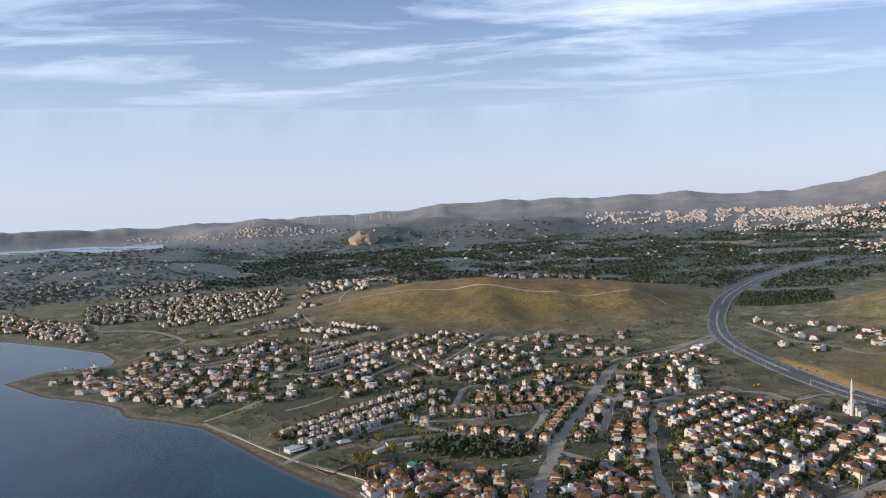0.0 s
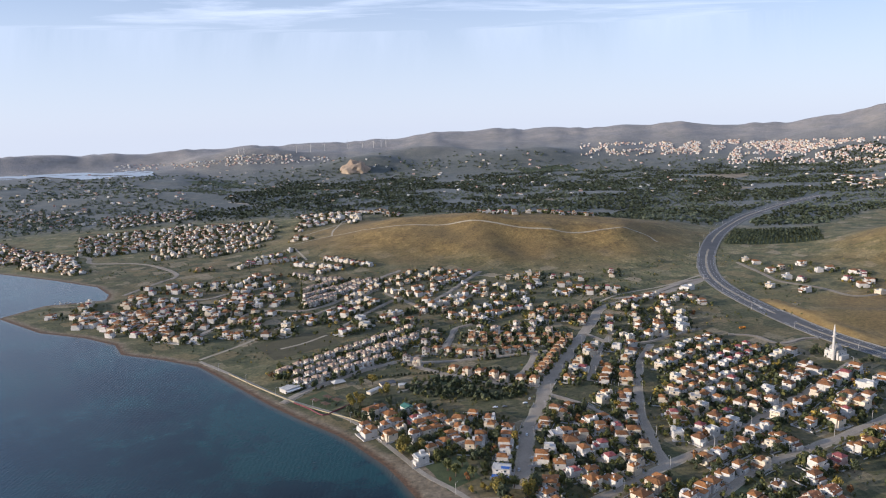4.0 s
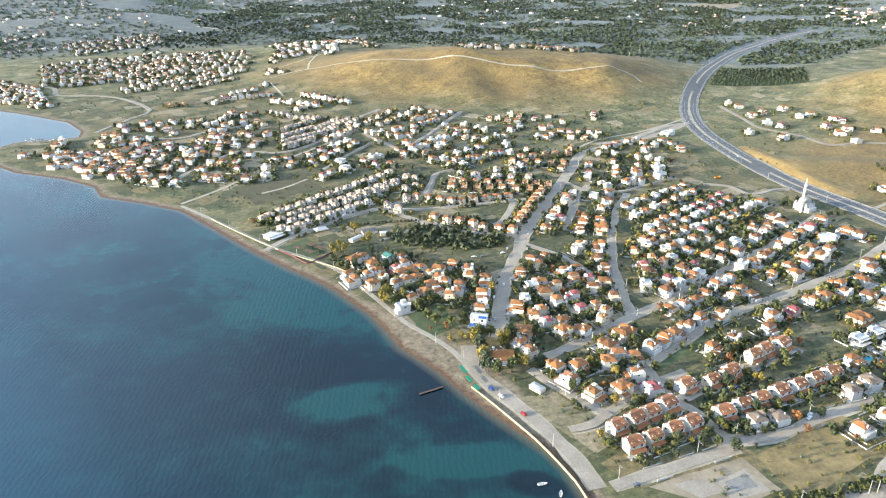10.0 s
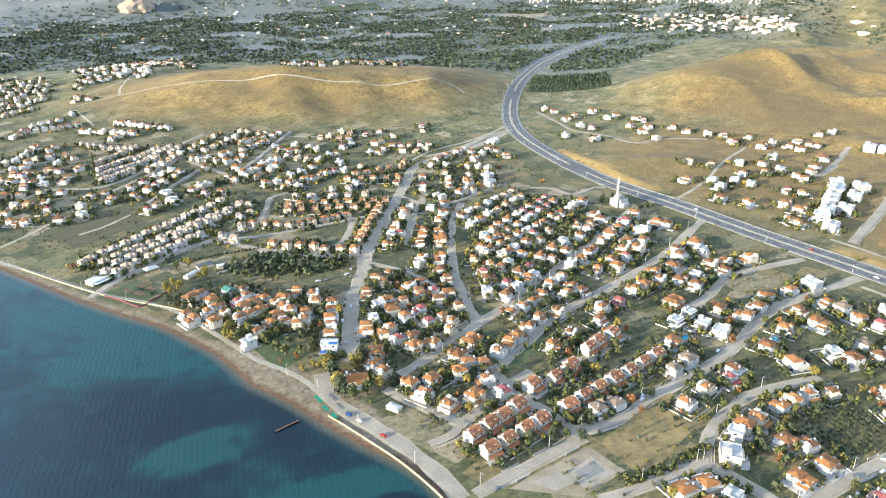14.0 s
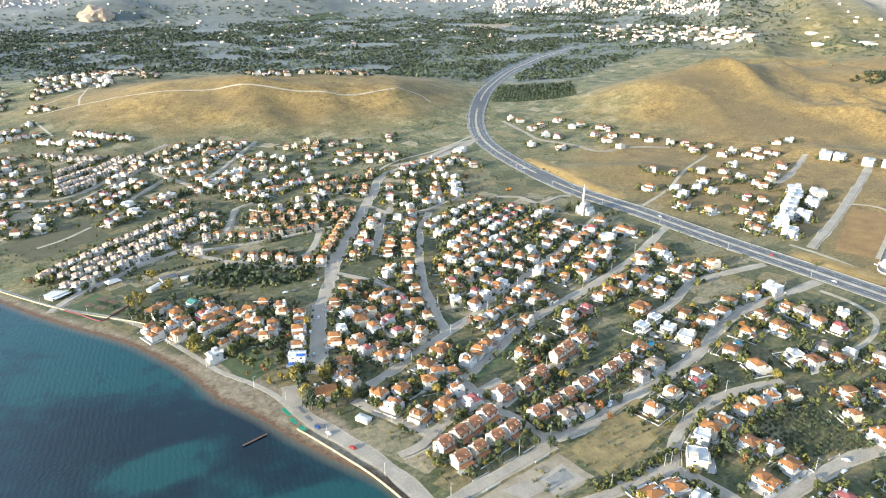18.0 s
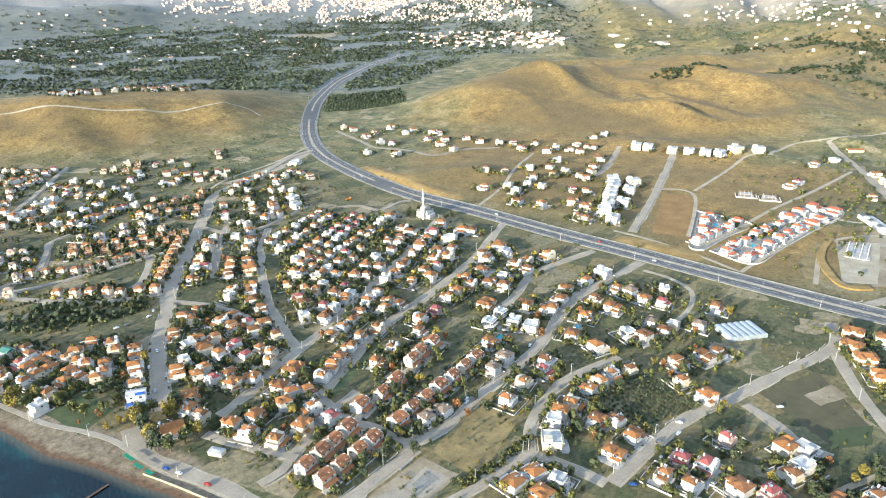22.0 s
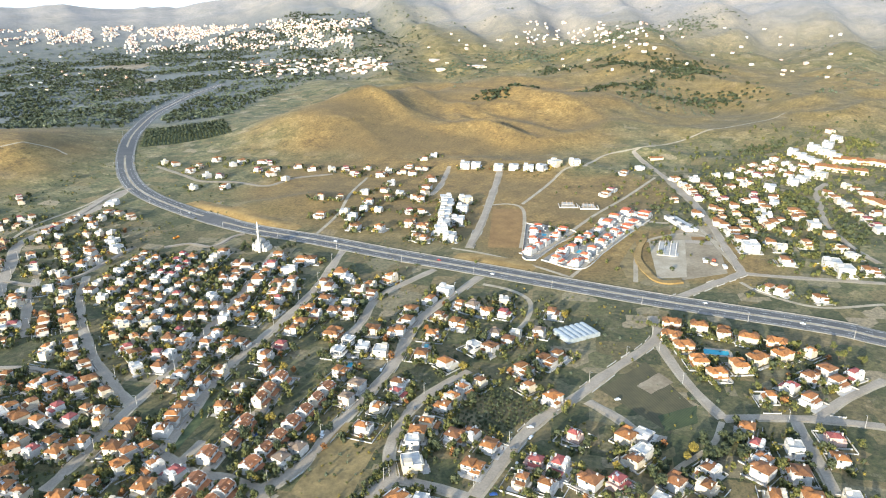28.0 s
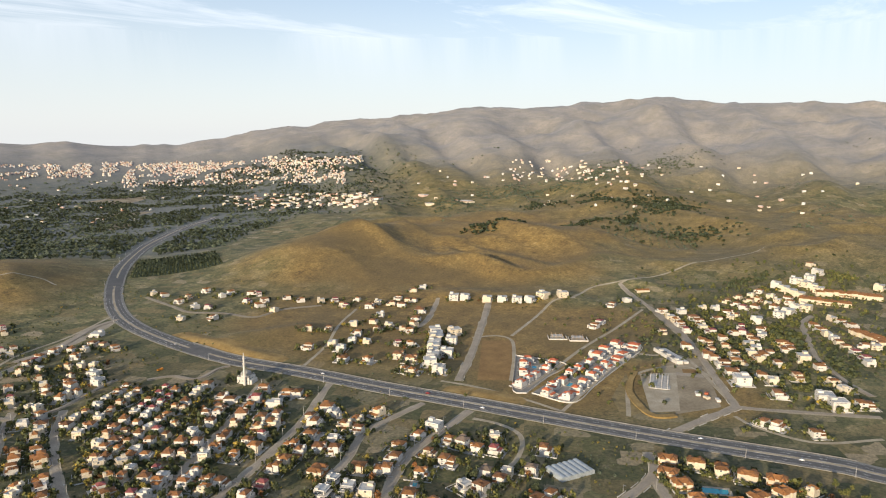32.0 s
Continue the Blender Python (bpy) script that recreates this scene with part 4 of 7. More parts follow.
KINDS = {
    "villa": ("villa", "cream rendered villa under an orange clay tile hip roof", [(CREAM, TILE, 10, 9, 2, "hip"), (WHITE, TILE, 10.5, 8.5, 2, "twin"), (WHITE, TILE, 10.5, 9, 2, "step"), (CREAM, TILE, 9.5, 8.5, 2, "tower"), (WHITE, TILE_BROWN, 9.5, 9, 2, "hip"), (WHITE, TILE, 11, 8.5, 2, "twin"), (WHITE, TILE_BROWN, 10.5, 8.5, 2, "step")]),
    "tanvilla": ("villa", "white villa under a grey-brown tiled hip roof", [(WHITE, TILE_GREY, 9.5, 9, 2, "hip"), (WHITE, TILE_GREY, 10, 9, 2, "tower")]),
    "greenroof": ("green_roofed_house", "white house under a green sheet roof", [(WHITE, GREEN_TILE, 9, 8.5, 2, "gable")]),
    "white": ("white_house", "white rendered two-storey house with small roofs", [(WHITE, FLAT, 7.5, 7.5, 2, "flat"), (WHITE, TILE, 8.5, 8, 2, "step"), (CREAM, TILE_BROWN, 7.5, 8, 2, "step"), (WHITE, TILE, 8, 7.5, 2, "tower"), (CREAM, FLAT, 8, 7, 2, "flat"), (WHITE, TILE_BROWN, 8.5, 8, 2, "tower"), (WHITE, TILE_WINE, 8, 8, 2, "step")]),
    "cream": ("cream_house", "cream rendered house with a clay tile roof", [(CREAM, TILE, 8, 7, 2, "step"), (CREAM, TILE, 7.2, 7.2, 2, "hip"), (WHITE, TILE, 7.5, 7, 2, "tower"), (CREAM, FLAT, 7.2, 7.2, 2, "flat")]),
    "pink": ("pink_house", "pale pink house with a wine-red roof", [(PINK, TILE_WINE, 9, 8, 2, "step"), (WHITE, TILE_WINE, 9, 8, 2, "hip")]),
    "modern": ("modern_house", "black-clad white flat-roofed modern house", [(WHITE, FLAT, 10, 8.5, 2, "modern"), (WHITE, FLAT, 9, 9, 2, "modern")]),
    "terrace": ("terraced_house", "white terraced house with a steep orange tile roof", [(WHITE, TILE_RUST, 10.2, 8, 2, "terrace"), (CREAM, TILE_RUST, 10.2, 8, 2, "terrace")]),
    "gabled": ("row_house", "white holiday house with a pale weathered tile roof", [(WHITE, TILE_PALE, 8, 7.5, 2, "tower"), (WHITE, TILE_PALE, 8, 7.5, 2, "twin"), (CREAM, TILE_PALE, 8, 7.5, 2, "tower")]),
    "tower": ("row_house", "pale house with a gabled brown-tiled front", [(CREAM, TILE_BROWN, 8, 8, 2, "tower")]),
    "brown": ("row_house", "ochre holiday house under a brown-orange tile roof", [(BROWNW, TILE_BROWN, 8, 7.5, 2, "hip"), (CREAM, TILE_BROWN, 8, 7.5, 2, "tower")]),
    "redvilla": ("red_roofed_villa", "new white villa with a bright red tile roof", [(WHITE, TILE_RED, 11.5, 9, 2, "hip"), (WHITE, TILE_RED, 11.5, 9, 2, "step")]),
    "terracotta": ("holiday_villa", "cream holiday villa under a broad terracotta roof", [(CREAM, TILE, 14, 10.5, 2, "cross")]),
    "block": ("apartment_house", "white three-storey apartment house with flat roof", [(WHITE, FLAT, 11, 10, 3, "flat"), (CREAM, FLAT, 11.5, 10, 3, "flat")]),
    "flatvilla": ("flat_roofed_villa", "large white flat-roofed villa with roof terrace", [(WHITE, FLAT, 12, 9.5, 2, "flat"), (CREAM, FLAT, 11.5, 10, 2, "flat")]),
    "shed": ("long_shed", "long low shed with an orange tile roof", [(CREAM, TILE, 14, 7, 1, "gable")]),
    "restaurant": ("restaurant", "low seaside restaurant with orange tile roof", [(WHITE, TILE, 13, 8, 1, "gable")]),
    "blue": ("guest_house", "white guest house with grey roof and blue awnings", [(WHITE, FLAT, 11, 9, 2, "gable")]),
}
CLOSE = ("terrace", "gabled", "tower", "brown", "redvilla", "terracotta")
PROTOS = {}
PLOTS = []
TURNS = []
DISTANT = []
pick = random.Random(5)


def aside(x, y, room=5.2):
    """Step back from a street that runs too near."""
    for line, width in STREETS:
        q = min(line, key=lambda v: (v.x - x) ** 2 + (v.y - y) ** 2)
        d = math.hypot(x - q.x, y - q.y)
        if 0.1 < d < width / 2 + room:
            k = (width / 2 + room) / d
            x, y = q.x + (x - q.x) * k, q.y + (y - q.y) * k
    return x, y


def plot(kind, x, y, turn):
    x, y = aside(x, y)
    if any(abs(q[0] - x) < 8 and abs(q[1] - y) < 8 and math.hypot(q[0] - x, q[1] - y) < (8.2 if kind not in CLOSE else 5) for q in PLOTS):
        return None
    name, label, forms = KINDS[kind]
    r = math.hypot(x, y)
    level = 0 if r < 460 else 1 if r < 860 else 2
    n = pick.randrange(len(forms))
    flip = pick.choice((0, 90, 180, 270)) if kind not in ("terrace", "gabled", "tower", "brown") else 0
    # fronts look towards the sea and the street
    ang = turn + flip + pick.uniform(-4, 4)
    front = Vector((math.sin(radians(ang)), -math.cos(radians(ang))))
    if front.dot(Vector((-x, -y))) < 0 and kind in ("terrace", "gabled", "tower", "brown", "block"):
        ang += 180
    m = pose(x, y, float(height(x, y)), 0, 0, ang)
    sc = pick.uniform(0.92, 1.1) * (1.42 if x > 720 else 1.3 if x > 330 and y > 480 and kind != "redvilla" else 1.25 if kind == "block" else 0.92 if kind in ("gabled", "tower", "brown") else 1.08 if r > 640 and x < 200 else 1.0 if kind in ("villa", "white", "cream", "pink") and x < 330 and r > 380 else 0.92 if kind == "tanvilla" else 1.14 if kind in ("villa", "white", "modern", "pink", "cream") else 1.02)
    PLOTS.append((x, y, 6.5 * sc))
    TURNS.append(ang)
    m = m @ Matrix.Diagonal((sc, sc * pick.uniform(0.92, 1.08), pick.uniform(0.92, 1.1), 1))
    if level == 2:
        DISTANT.append((m, forms[n]))
        return None
    key = (kind, n, level)
    if key not in PROTOS:
        ob = house(name, label, level, *forms[n], seed=n)
        ob["group"] = "houses of the seaside town"
        ob.matrix_basis = m
        PROTOS[key] = ob
    else:
        ob = copy_thing(PROTOS[key], Matrix())
        ob.matrix_basis = m
    return ob


def row(kind, a, b, n):
    turn = math.degrees(math.atan2(b[1] - a[1], b[0] - a[0]))
    for i in range(n):
        u = i / (n - 1)
        j = 0.6 if kind in ("terrace", "gabled", "brown", "tower", "redvilla") else 1.6
        plot(kind, a[0] + (b[0] - a[0]) * u + pick.uniform(-j, j), a[1] + (b[1] - a[1]) * u + pick.uniform(-j, j), turn)


def heading(x, y):
    """Direction of the nearest street."""
    best, turn = 1e9, 35.0
    for line, _ in STREETS:
        for a, b in zip(line[::2], line[2::2]):
            q = (a.x - x) ** 2 + (a.y - y) ** 2
            if q < best:
                best, turn = q, math.degrees(math.atan2(b.y - a.y, b.x - a.x))
    return turn


def homes(kind, *spots):
    """Houses that stand singly, square to the nearest lane."""
    for x, y in spots:
        plot(kind, x, y, heading(x, y))


# the quarter of pale terraces behind the shore fields
row("gabled", (-190, 1008), (-146, 1074), 9)
row("gabled", (-183, 974), (-149, 1016), 7)
row("gabled", (-177, 945), (-127, 994), 9)
row("gabled", (-171, 921), (-142, 955), 6)
row("gabled", (-224, 1119), (-193, 1092), 4)
row("gabled", (-181, 1079), (-142, 1073), 5)
row("white", (-234, 1189), (-160, 1151), 9)
row("white", (-187, 1133), (-161, 1165), 4)
row("white", (-188, 1218), (-107, 1162), 9)
row("gabled", (-142, 1010), (-117, 1063), 6)
row("gabled", (-128, 1005), (-102, 1064), 6)
row("gabled", (-116, 998), (-91, 1060), 5)
row("cream", (-120, 952), (-83, 1024), 6)
row("cream", (-71, 1040), (-40, 1109), 5)
homes("cream", (-110, 913), (-102, 927), (-92, 943), (-87, 916))
homes("white", (-81, 928), (-121, 894), (-108, 880), (-115, 863), (-128, 845), (-99, 798), (-107, 788), (-180, 821), (-175, 792))
homes("flatvilla", (-93, 841), (-85, 814))
homes("villa", (-100, 892), (-134, 877), (-177, 859), (-164, 864), (-152, 837))
homes("cream", (-68, 993), (-58, 983), (-47, 982), (-35, 969), (-9, 964))
homes("white", (-22, 961), (-20, 1003), (-28, 1000), (-48, 938), (-1, 990))
row("cream", (-51, 1033), (-9, 1090), 5)
row("cream", (0, 1119), (25, 1097), 3)
homes("white", (35, 1099), (46, 1080), (56, 1095))
row("cream", (-2, 1060), (29, 1071), 4)
row("white", (1, 1019), (33, 1050), 4)
row("white", (45, 1017), (61, 980), 3)
row("white", (24, 934), (55, 964), 4)
homes("white", (-22, 887), (-14, 872), (-8, 897), (-11, 924), (-1, 879), (6, 901), (12, 874), (16, 910), (31, 904), (39, 919), (18, 876))
homes("white", (-64, 845), (-55, 856), (-49, 830), (-46, 862), (22, 844), (35, 843))
homes("brown", (-31, 829), (43, 824))
# holiday rows by the shore
row("gabled", (-147, 661), (-32, 792), 14)
row("gabled", (-134, 649), (-24, 760), 13)
row("gabled", (-122, 643), (-25, 747), 11)
row("gabled", (-113, 631), (-51, 695), 8)
homes("gabled", (-129, 625), (-120, 622), (-152, 653), (-12, 775), (-2, 771), (-1, 746), (-13, 738), (-13, 702), (-29, 683), (-19, 675))
row("tower", (1, 707), (36, 692), 4)
row("tower", (48, 690), (98, 703), 5)
row("tower", (17, 647), (89, 607), 7)
row("brown", (40, 758), (147, 735), 9)
row("brown", (39, 739), (123, 723), 7)
homes("gabled", (52, 785), (69, 778), (96, 796), (93, 771), (109, 767), (128, 763), (114, 793))
row("brown", (137, 721), (97, 631), 8)
row("brown", (120, 831), (165, 817), 4)
row("brown", (132, 846), (194, 863), 5)
homes("brown", (201, 877), (180, 819), (175, 794))
homes("white", (125, 807), (68, 879), (84, 899), (78, 847), (99, 866), (108, 868), (121, 906), (146, 882))
homes("cream", (54, 869), (68, 846), (89, 855), (120, 868))
homes("white", (51, 839), (58, 820))
row("cream", (59, 960), (95, 928), 4)
homes("cream", (73, 1019), (72, 985), (91, 1000), (100, 983))
homes("white", (113, 950), (125, 954))
homes("cream", (114, 1053), (127, 1052), (140, 1037), (149, 1075), (161, 1064), (153, 1032))
homes("white", (138, 987), (153, 998), (183, 1052), (207, 1062), (198, 1001), (221, 1027), (185, 992))
homes("white", (170, 943), (181, 939), (192, 956))
row("white", (205, 967), (259, 959), 5)
row("white", (217, 940), (248, 934), 3)
homes("white", (278, 1074), (272, 1045))
# between the spine road and the highway
homes("white", (246, 888), (257, 893), (267, 898), (287, 909), (298, 914), (304, 901), (297, 870), (316, 890), (333, 909), (340, 897), (343, 870))
homes("flatvilla", (354, 949))
homes("cream", (233, 855), (252, 851), (241, 820), (278, 837), (288, 828), (300, 823), (267, 801))
homes("white", (209, 807), (200, 775), (230, 760), (256, 771))
homes("cream", (196, 760), (237, 793), (235, 777), (252, 742), (259, 782))
homes("flatvilla", (287, 788), (280, 761))
homes("cream", (205, 733), (210, 726), (207, 707), (234, 738), (242, 742))
homes("white", (158, 701), (153, 682), (171, 705), (165, 687), (188, 697), (199, 681), (141, 633))
homes("cream", (186, 658), (192, 667), (141, 659), (135, 645), (129, 631), (164, 635), (159, 621))
homes("villa", (122, 611), (153, 606), (177, 628), (174, 613), (173, 603))
row("white", (213, 662), (292, 722), 7)
row("white", (214, 635), (296, 702), 7)
row("white", (216, 603), (320, 688), 9)
row("white", (205, 578), (324, 674), 10)
row("cream", (211, 567), (353, 665), 12)
row("white", (232, 564), (266, 591), 3)
homes("cream", (265, 578), (282, 594), (293, 617), (305, 623), (320, 640))
homes("white", (284, 566), (306, 573), (331, 600), (266, 552), (276, 543), (236, 551))
homes("villa", (313, 594), (320, 587))
homes("cream", (189, 553), (202, 564), (199, 536), (216, 552), (225, 558))
homes("white", (187, 524), (205, 529), (215, 534), (230, 546), (229, 519), (248, 539), (257, 531))
homes("villa", (188, 511))
homes("white", (199, 495), (191, 475), (206, 486), (216, 512), (229, 502), (178, 487), (187, 477))
homes("villa", (214, 506), (219, 499))
row("villa", (184, 445), (217, 469), 4)
homes("villa", (233, 483), (249, 495))
homes("cream", (267, 515), (281, 523), (295, 533))
row("white", (304, 540), (367, 599), 5)
homes("villa", (284, 498), (304, 498), (248, 476), (239, 464), (253, 461))
homes("white", (323, 515), (306, 512))
homes("villa", (342, 531), (329, 533), (358, 546), (344, 550))
homes("flatvilla", (372, 570))
homes("white", (395, 584), (404, 577))
homes("villa", (386, 615), (345, 622), (349, 609))
homes("villa", (190, 419), (206, 430), (223, 440))
homes("villa", (254, 432), (242, 414))
homes("pink", (271, 439))
homes("villa", (294, 455), (307, 459), (328, 480), (324, 463))
homes("terracotta", (313, 426))
homes("villa", (352, 485), (371, 504), (385, 479), (400, 480), (387, 462), (426, 479), (404, 477))
homes("white", (376, 516), (396, 509), (401, 524), (340, 458), (347, 445))
homes("modern", (360, 462), (312, 405), (295, 396), (312, 387))
homes("villa", (278, 371), (339, 406))
homes("flatvilla", (319, 373))
homes("tanvilla", (274, 348), (257, 339))
homes("villa", (176, 411), (166, 403), (156, 394))
homes("villa", (195, 392), (212, 403), (217, 409))
# red-tiled terraces near the shore road
row("terrace", (159, 345), (239, 391), 7)
row("terrace", (172, 324), (256, 358), 7)
row("terrace", (108, 314), (142, 332), 4)
row("terrace", (113, 299), (150, 314), 4)
homes("tanvilla", (188, 315), (201, 316))
homes("villa", (243, 304), (265, 315))
homes("pink", (270, 320), (144, 352))
homes("villa", (155, 361), (100, 376), (87, 358), (96, 357), (102, 346), (121, 348), (134, 366), (143, 375), (130, 390))
homes("white", (85, 375), (120, 379))
homes("villa", (71, 395), (67, 404))
homes("villa", (31, 498), (29, 484), (23, 478), (20, 502), (28, 533), (40, 524), (41, 512))
homes("white", (20, 482))
homes("cream", (54, 507))
row("villa", (51, 494), (44, 458), 4)
homes("villa", (97, 541), (107, 544), (83, 513), (96, 497), (96, 477), (108, 462), (137, 486), (147, 493), (125, 502), (119, 515), (131, 522))
homes("cream", (101, 528), (131, 435), (136, 446), (139, 556))
homes("white", (107, 487), (117, 473), (79, 469), (117, 454), (130, 454), (149, 471), (153, 520))
homes("modern", (88, 490))
homes("pink", (137, 502), (90, 434))
homes("villa", (144, 568), (156, 555), (161, 568), (152, 539), (89, 451), (82, 445), (102, 435), (99, 420), (112, 421), (71, 421), (65, 410), (72, 456))
homes("terracotta", (141, 414))
homes("villa", (155, 400), (125, 399), (134, 390), (142, 379))
# old gardens by the beach
homes("villa", (-60, 523), (-54, 513), (-42, 517), (-56, 547), (-50, 555), (-44, 555), (-40, 538), (-34, 525), (-30, 511), (-37, 502), (-16, 552), (-7, 523), (-11, 539))
homes("villa", (0, 530), (-2, 511), (-10, 505), (-18, 499), (-6, 475), (-14, 518), (9, 518), (16, 524), (10, 497), (15, 509), (15, 485), (3, 486))
homes("pink", (-19, 528))
homes("greenroof", (-26, 551))
homes("white", (-13, 462))
# beyond the highway
row("block", (668, 629), (567, 541), 8)
homes("block", (552, 517), (679, 606), (646, 582), (605, 553))
homes("brown", (561, 592), (560, 569))
homes("cream", (530, 548), (532, 538))
homes("white", (594, 627), (603, 612), (524, 604), (571, 660), (560, 675), (584, 693), (607, 728), (637, 720))
homes("white", (669, 741), (615, 688), (691, 690), (729, 720), (765, 780), (771, 774), (731, 783), (764, 803), (695, 795))
homes("white", (721, 803), (711, 841), (671, 822), (813, 817), (842, 822), (736, 765))
homes("cream", (641, 687), (642, 667), (643, 655), (670, 671))
homes("white", (468, 944), (515, 1127), (522, 1104), (517, 1044), (541, 1061), (583, 1079), (516, 992), (529, 977), (582, 1027), (602, 1034), (589, 965), (622, 1003), (625, 988), (610, 947))
homes("white", (586, 926), (580, 883), (643, 933), (648, 903), (544, 745), (567, 732), (531, 662), (535, 683), (507, 628), (648, 896), (666, 876), (684, 864), (674, 832))
homes("villa", (506, 696), (501, 914))
# villas by the lower lanes
homes("villa", (415, 414), (371, 398), (351, 390), (396, 362), (337, 347), (340, 322), (296, 327), (465, 315))
homes("flatvilla", (439, 417))
homes("white", (388, 410), (425, 388), (396, 383), (437, 346), (380, 314), (399, 311), (412, 314))
homes("tanvilla", (429, 375), (402, 327), (429, 303))
homes("cream", (430, 359), (458, 363), (366, 364))
homes("modern", (373, 325))
homes("pink", (286, 320))
homes("white", (337, 288), (355, 258), (406, 269), (354, 234), (253, 270), (275, 256))
homes("flatvilla", (238, 256))
homes("villa", (372, 275), (394, 270), (320, 289), (307, 287), (295, 285), (274, 278), (262, 275), (284, 250), (283, 234), (261, 228))
homes("villa", (212, 240), (198, 240))
homes("pink", (288, 204), (296, 192), (305, 158), (327, 201))
homes("white", (270, 200), (277, 186), (296, 170), (330, 162), (326, 137), (306, 133))
homes("villa", (347, 177), (204, 224))
homes("modern", (359, 168), (341, 162))
homes("white", (218, 228))
homes("cream", (540, 130))
homes("white", (455, 130), (500, 118), (519, 112), (406, 125), (370, 102), (406, 97), (383, 86), (316, 111), (379, 58))
homes("pink", (478, 123), (392, 115), (433, 82), (526, 96))
homes("villa", (469, 108), (505, 101), (381, 107), (352, 89), (363, 73), (413, 74), (351, 126), (336, 120))
# large houses on the ridge
homes("block", (816, 729), (828, 717), (842, 681), (861, 668), (874, 648), (887, 633), (918, 629), (939, 606))
homes("white", (958, 530), (1003, 527), (859, 491), (834, 487))
homes("shed", (1080, 539))
# the eastern suburb
homes("white", (975, 455), (950, 432), (922, 403), (871, 404), (898, 382), (991, 431), (1032, 417), (1045, 402), (954, 390), (968, 403))
homes("white", (929, 373), (917, 357), (985, 375), (1030, 378), (1098, 404), (1091, 388), (1077, 371), (1123, 379), (1092, 360), (1150, 386))
homes("cream", (1010, 366), (1022, 362), (935, 416), (1137, 371), (1131, 399), (1125, 352), (1148, 345), (1171, 381), (1162, 360))
homes("block", (1009, 330), (868, 228), (1312, 333), (1304, 238))
homes("white", (967, 310), (941, 299), (964, 335), (938, 322), (929, 332), (889, 298), (877, 284), (909, 298), (855, 283))
homes("cream", (923, 307), (853, 269), (893, 332), (858, 315), (858, 337), (834, 324), (865, 347))
homes("white", (830, 345), (804, 307), (837, 297), (766, 273), (759, 262), (808, 319), (853, 207), (801, 216), (1365, 358))
homes("villa", (790, 292), (811, 284), (918, 267), (897, 254), (833, 244))
homes("block", (1228, 373), (1216, 357), (1203, 342), (1191, 326), (1256, 351), (1248, 335), (1241, 321), (1234, 309), (1278, 335))
row("terracotta", (1224, 303), (1254, 229), 8)
row("terracotta", (1174, 310), (1190, 258), 6)
homes("block", (1089, 312), (1063, 316), (1124, 311), (1129, 299))
homes("cream", (1149, 327))
row("white", (1097, 254), (1073, 223), 3)
row("terracotta", (1040, 209), (1016, 177), 4)
row("white", (1037, 262), (924, 178), 8)
homes("white", (905, 168), (979, 189), (983, 177))
# more of the eastern suburb
homes("cream", (778, 245), (768, 230), (808, 181), (1003, 176))
homes("white", (790, 167), (1111, 338), (1165, 334))
homes("villa", (731, 212), (649, 201), (648, 188), (655, 157), (759, 142), (868, 269), (911, 256), (838, 269))
homes("block", (745, 254), (750, 175), (738, 160))
# old gardens inland of the point
homes("white", (-292, 1100), (-281, 1110), (-265, 1100), (-261, 1115), (-294, 1082), (-298, 1054), (-281, 1034), (-241, 1024), (-224, 1046), (-291, 1008), (-274, 974))
homes("villa", (-280, 953), (-253, 936), (-213, 947), (-209, 988), (-212, 884))
homes("modern", (-240, 929))
row("white", (-328, 1214), (-249, 1234), 8)
# houses on the headland
homes("white", (-506, 903), (-487, 974), (-412, 844), (-386, 807), (-355, 805), (-347, 827), (-344, 844), (-408, 952), (-363, 913), (-354, 877), (-406, 1061), (-322, 888), (-296, 779), (-304, 914))
homes("villa", (-444, 847), (-484, 944), (-392, 831), (-375, 829), (-377, 854), (-349, 816), (-416, 984), (-381, 920), (-359, 933), (-362, 1028), (-440, 1061), (-302, 836), (-274, 777), (-293, 957))
# new villas in walled courts
homes("redvilla", (654, 467), (636, 461), (613, 445), (581, 423), (598, 426), (663, 441), (639, 433), (616, 426))
homes("redvilla", (577, 389), (601, 398), (618, 398), (644, 404), (664, 406), (694, 410), (722, 416), (749, 420), (777, 421))
homes("redvilla", (583, 369), (604, 372), (629, 377), (653, 382), (673, 386), (697, 387), (719, 389), (742, 393), (781, 401))
# holiday villas round a pool
homes("terracotta", (516, 231), (524, 211), (528, 193), (531, 173), (538, 154), (496, 221), (486, 206), (470, 185), (461, 169), (482, 162), (503, 155), (521, 143))

# inn and restaurant at the shore
inn = plot("blue", 42, 440, 77)
part("roof_sheet", boxes((2.6, -2.6, 6.95, 5.4, 4.6, 0.25)), BLUE, inn, "bright blue roof sheet")
part("awning", boxes((0, -7.6, 2.6, 11, 3.6, 0.15)), BLUE, inn, "blue awning over the terrace")
plot("restaurant", 53, 393, 90)

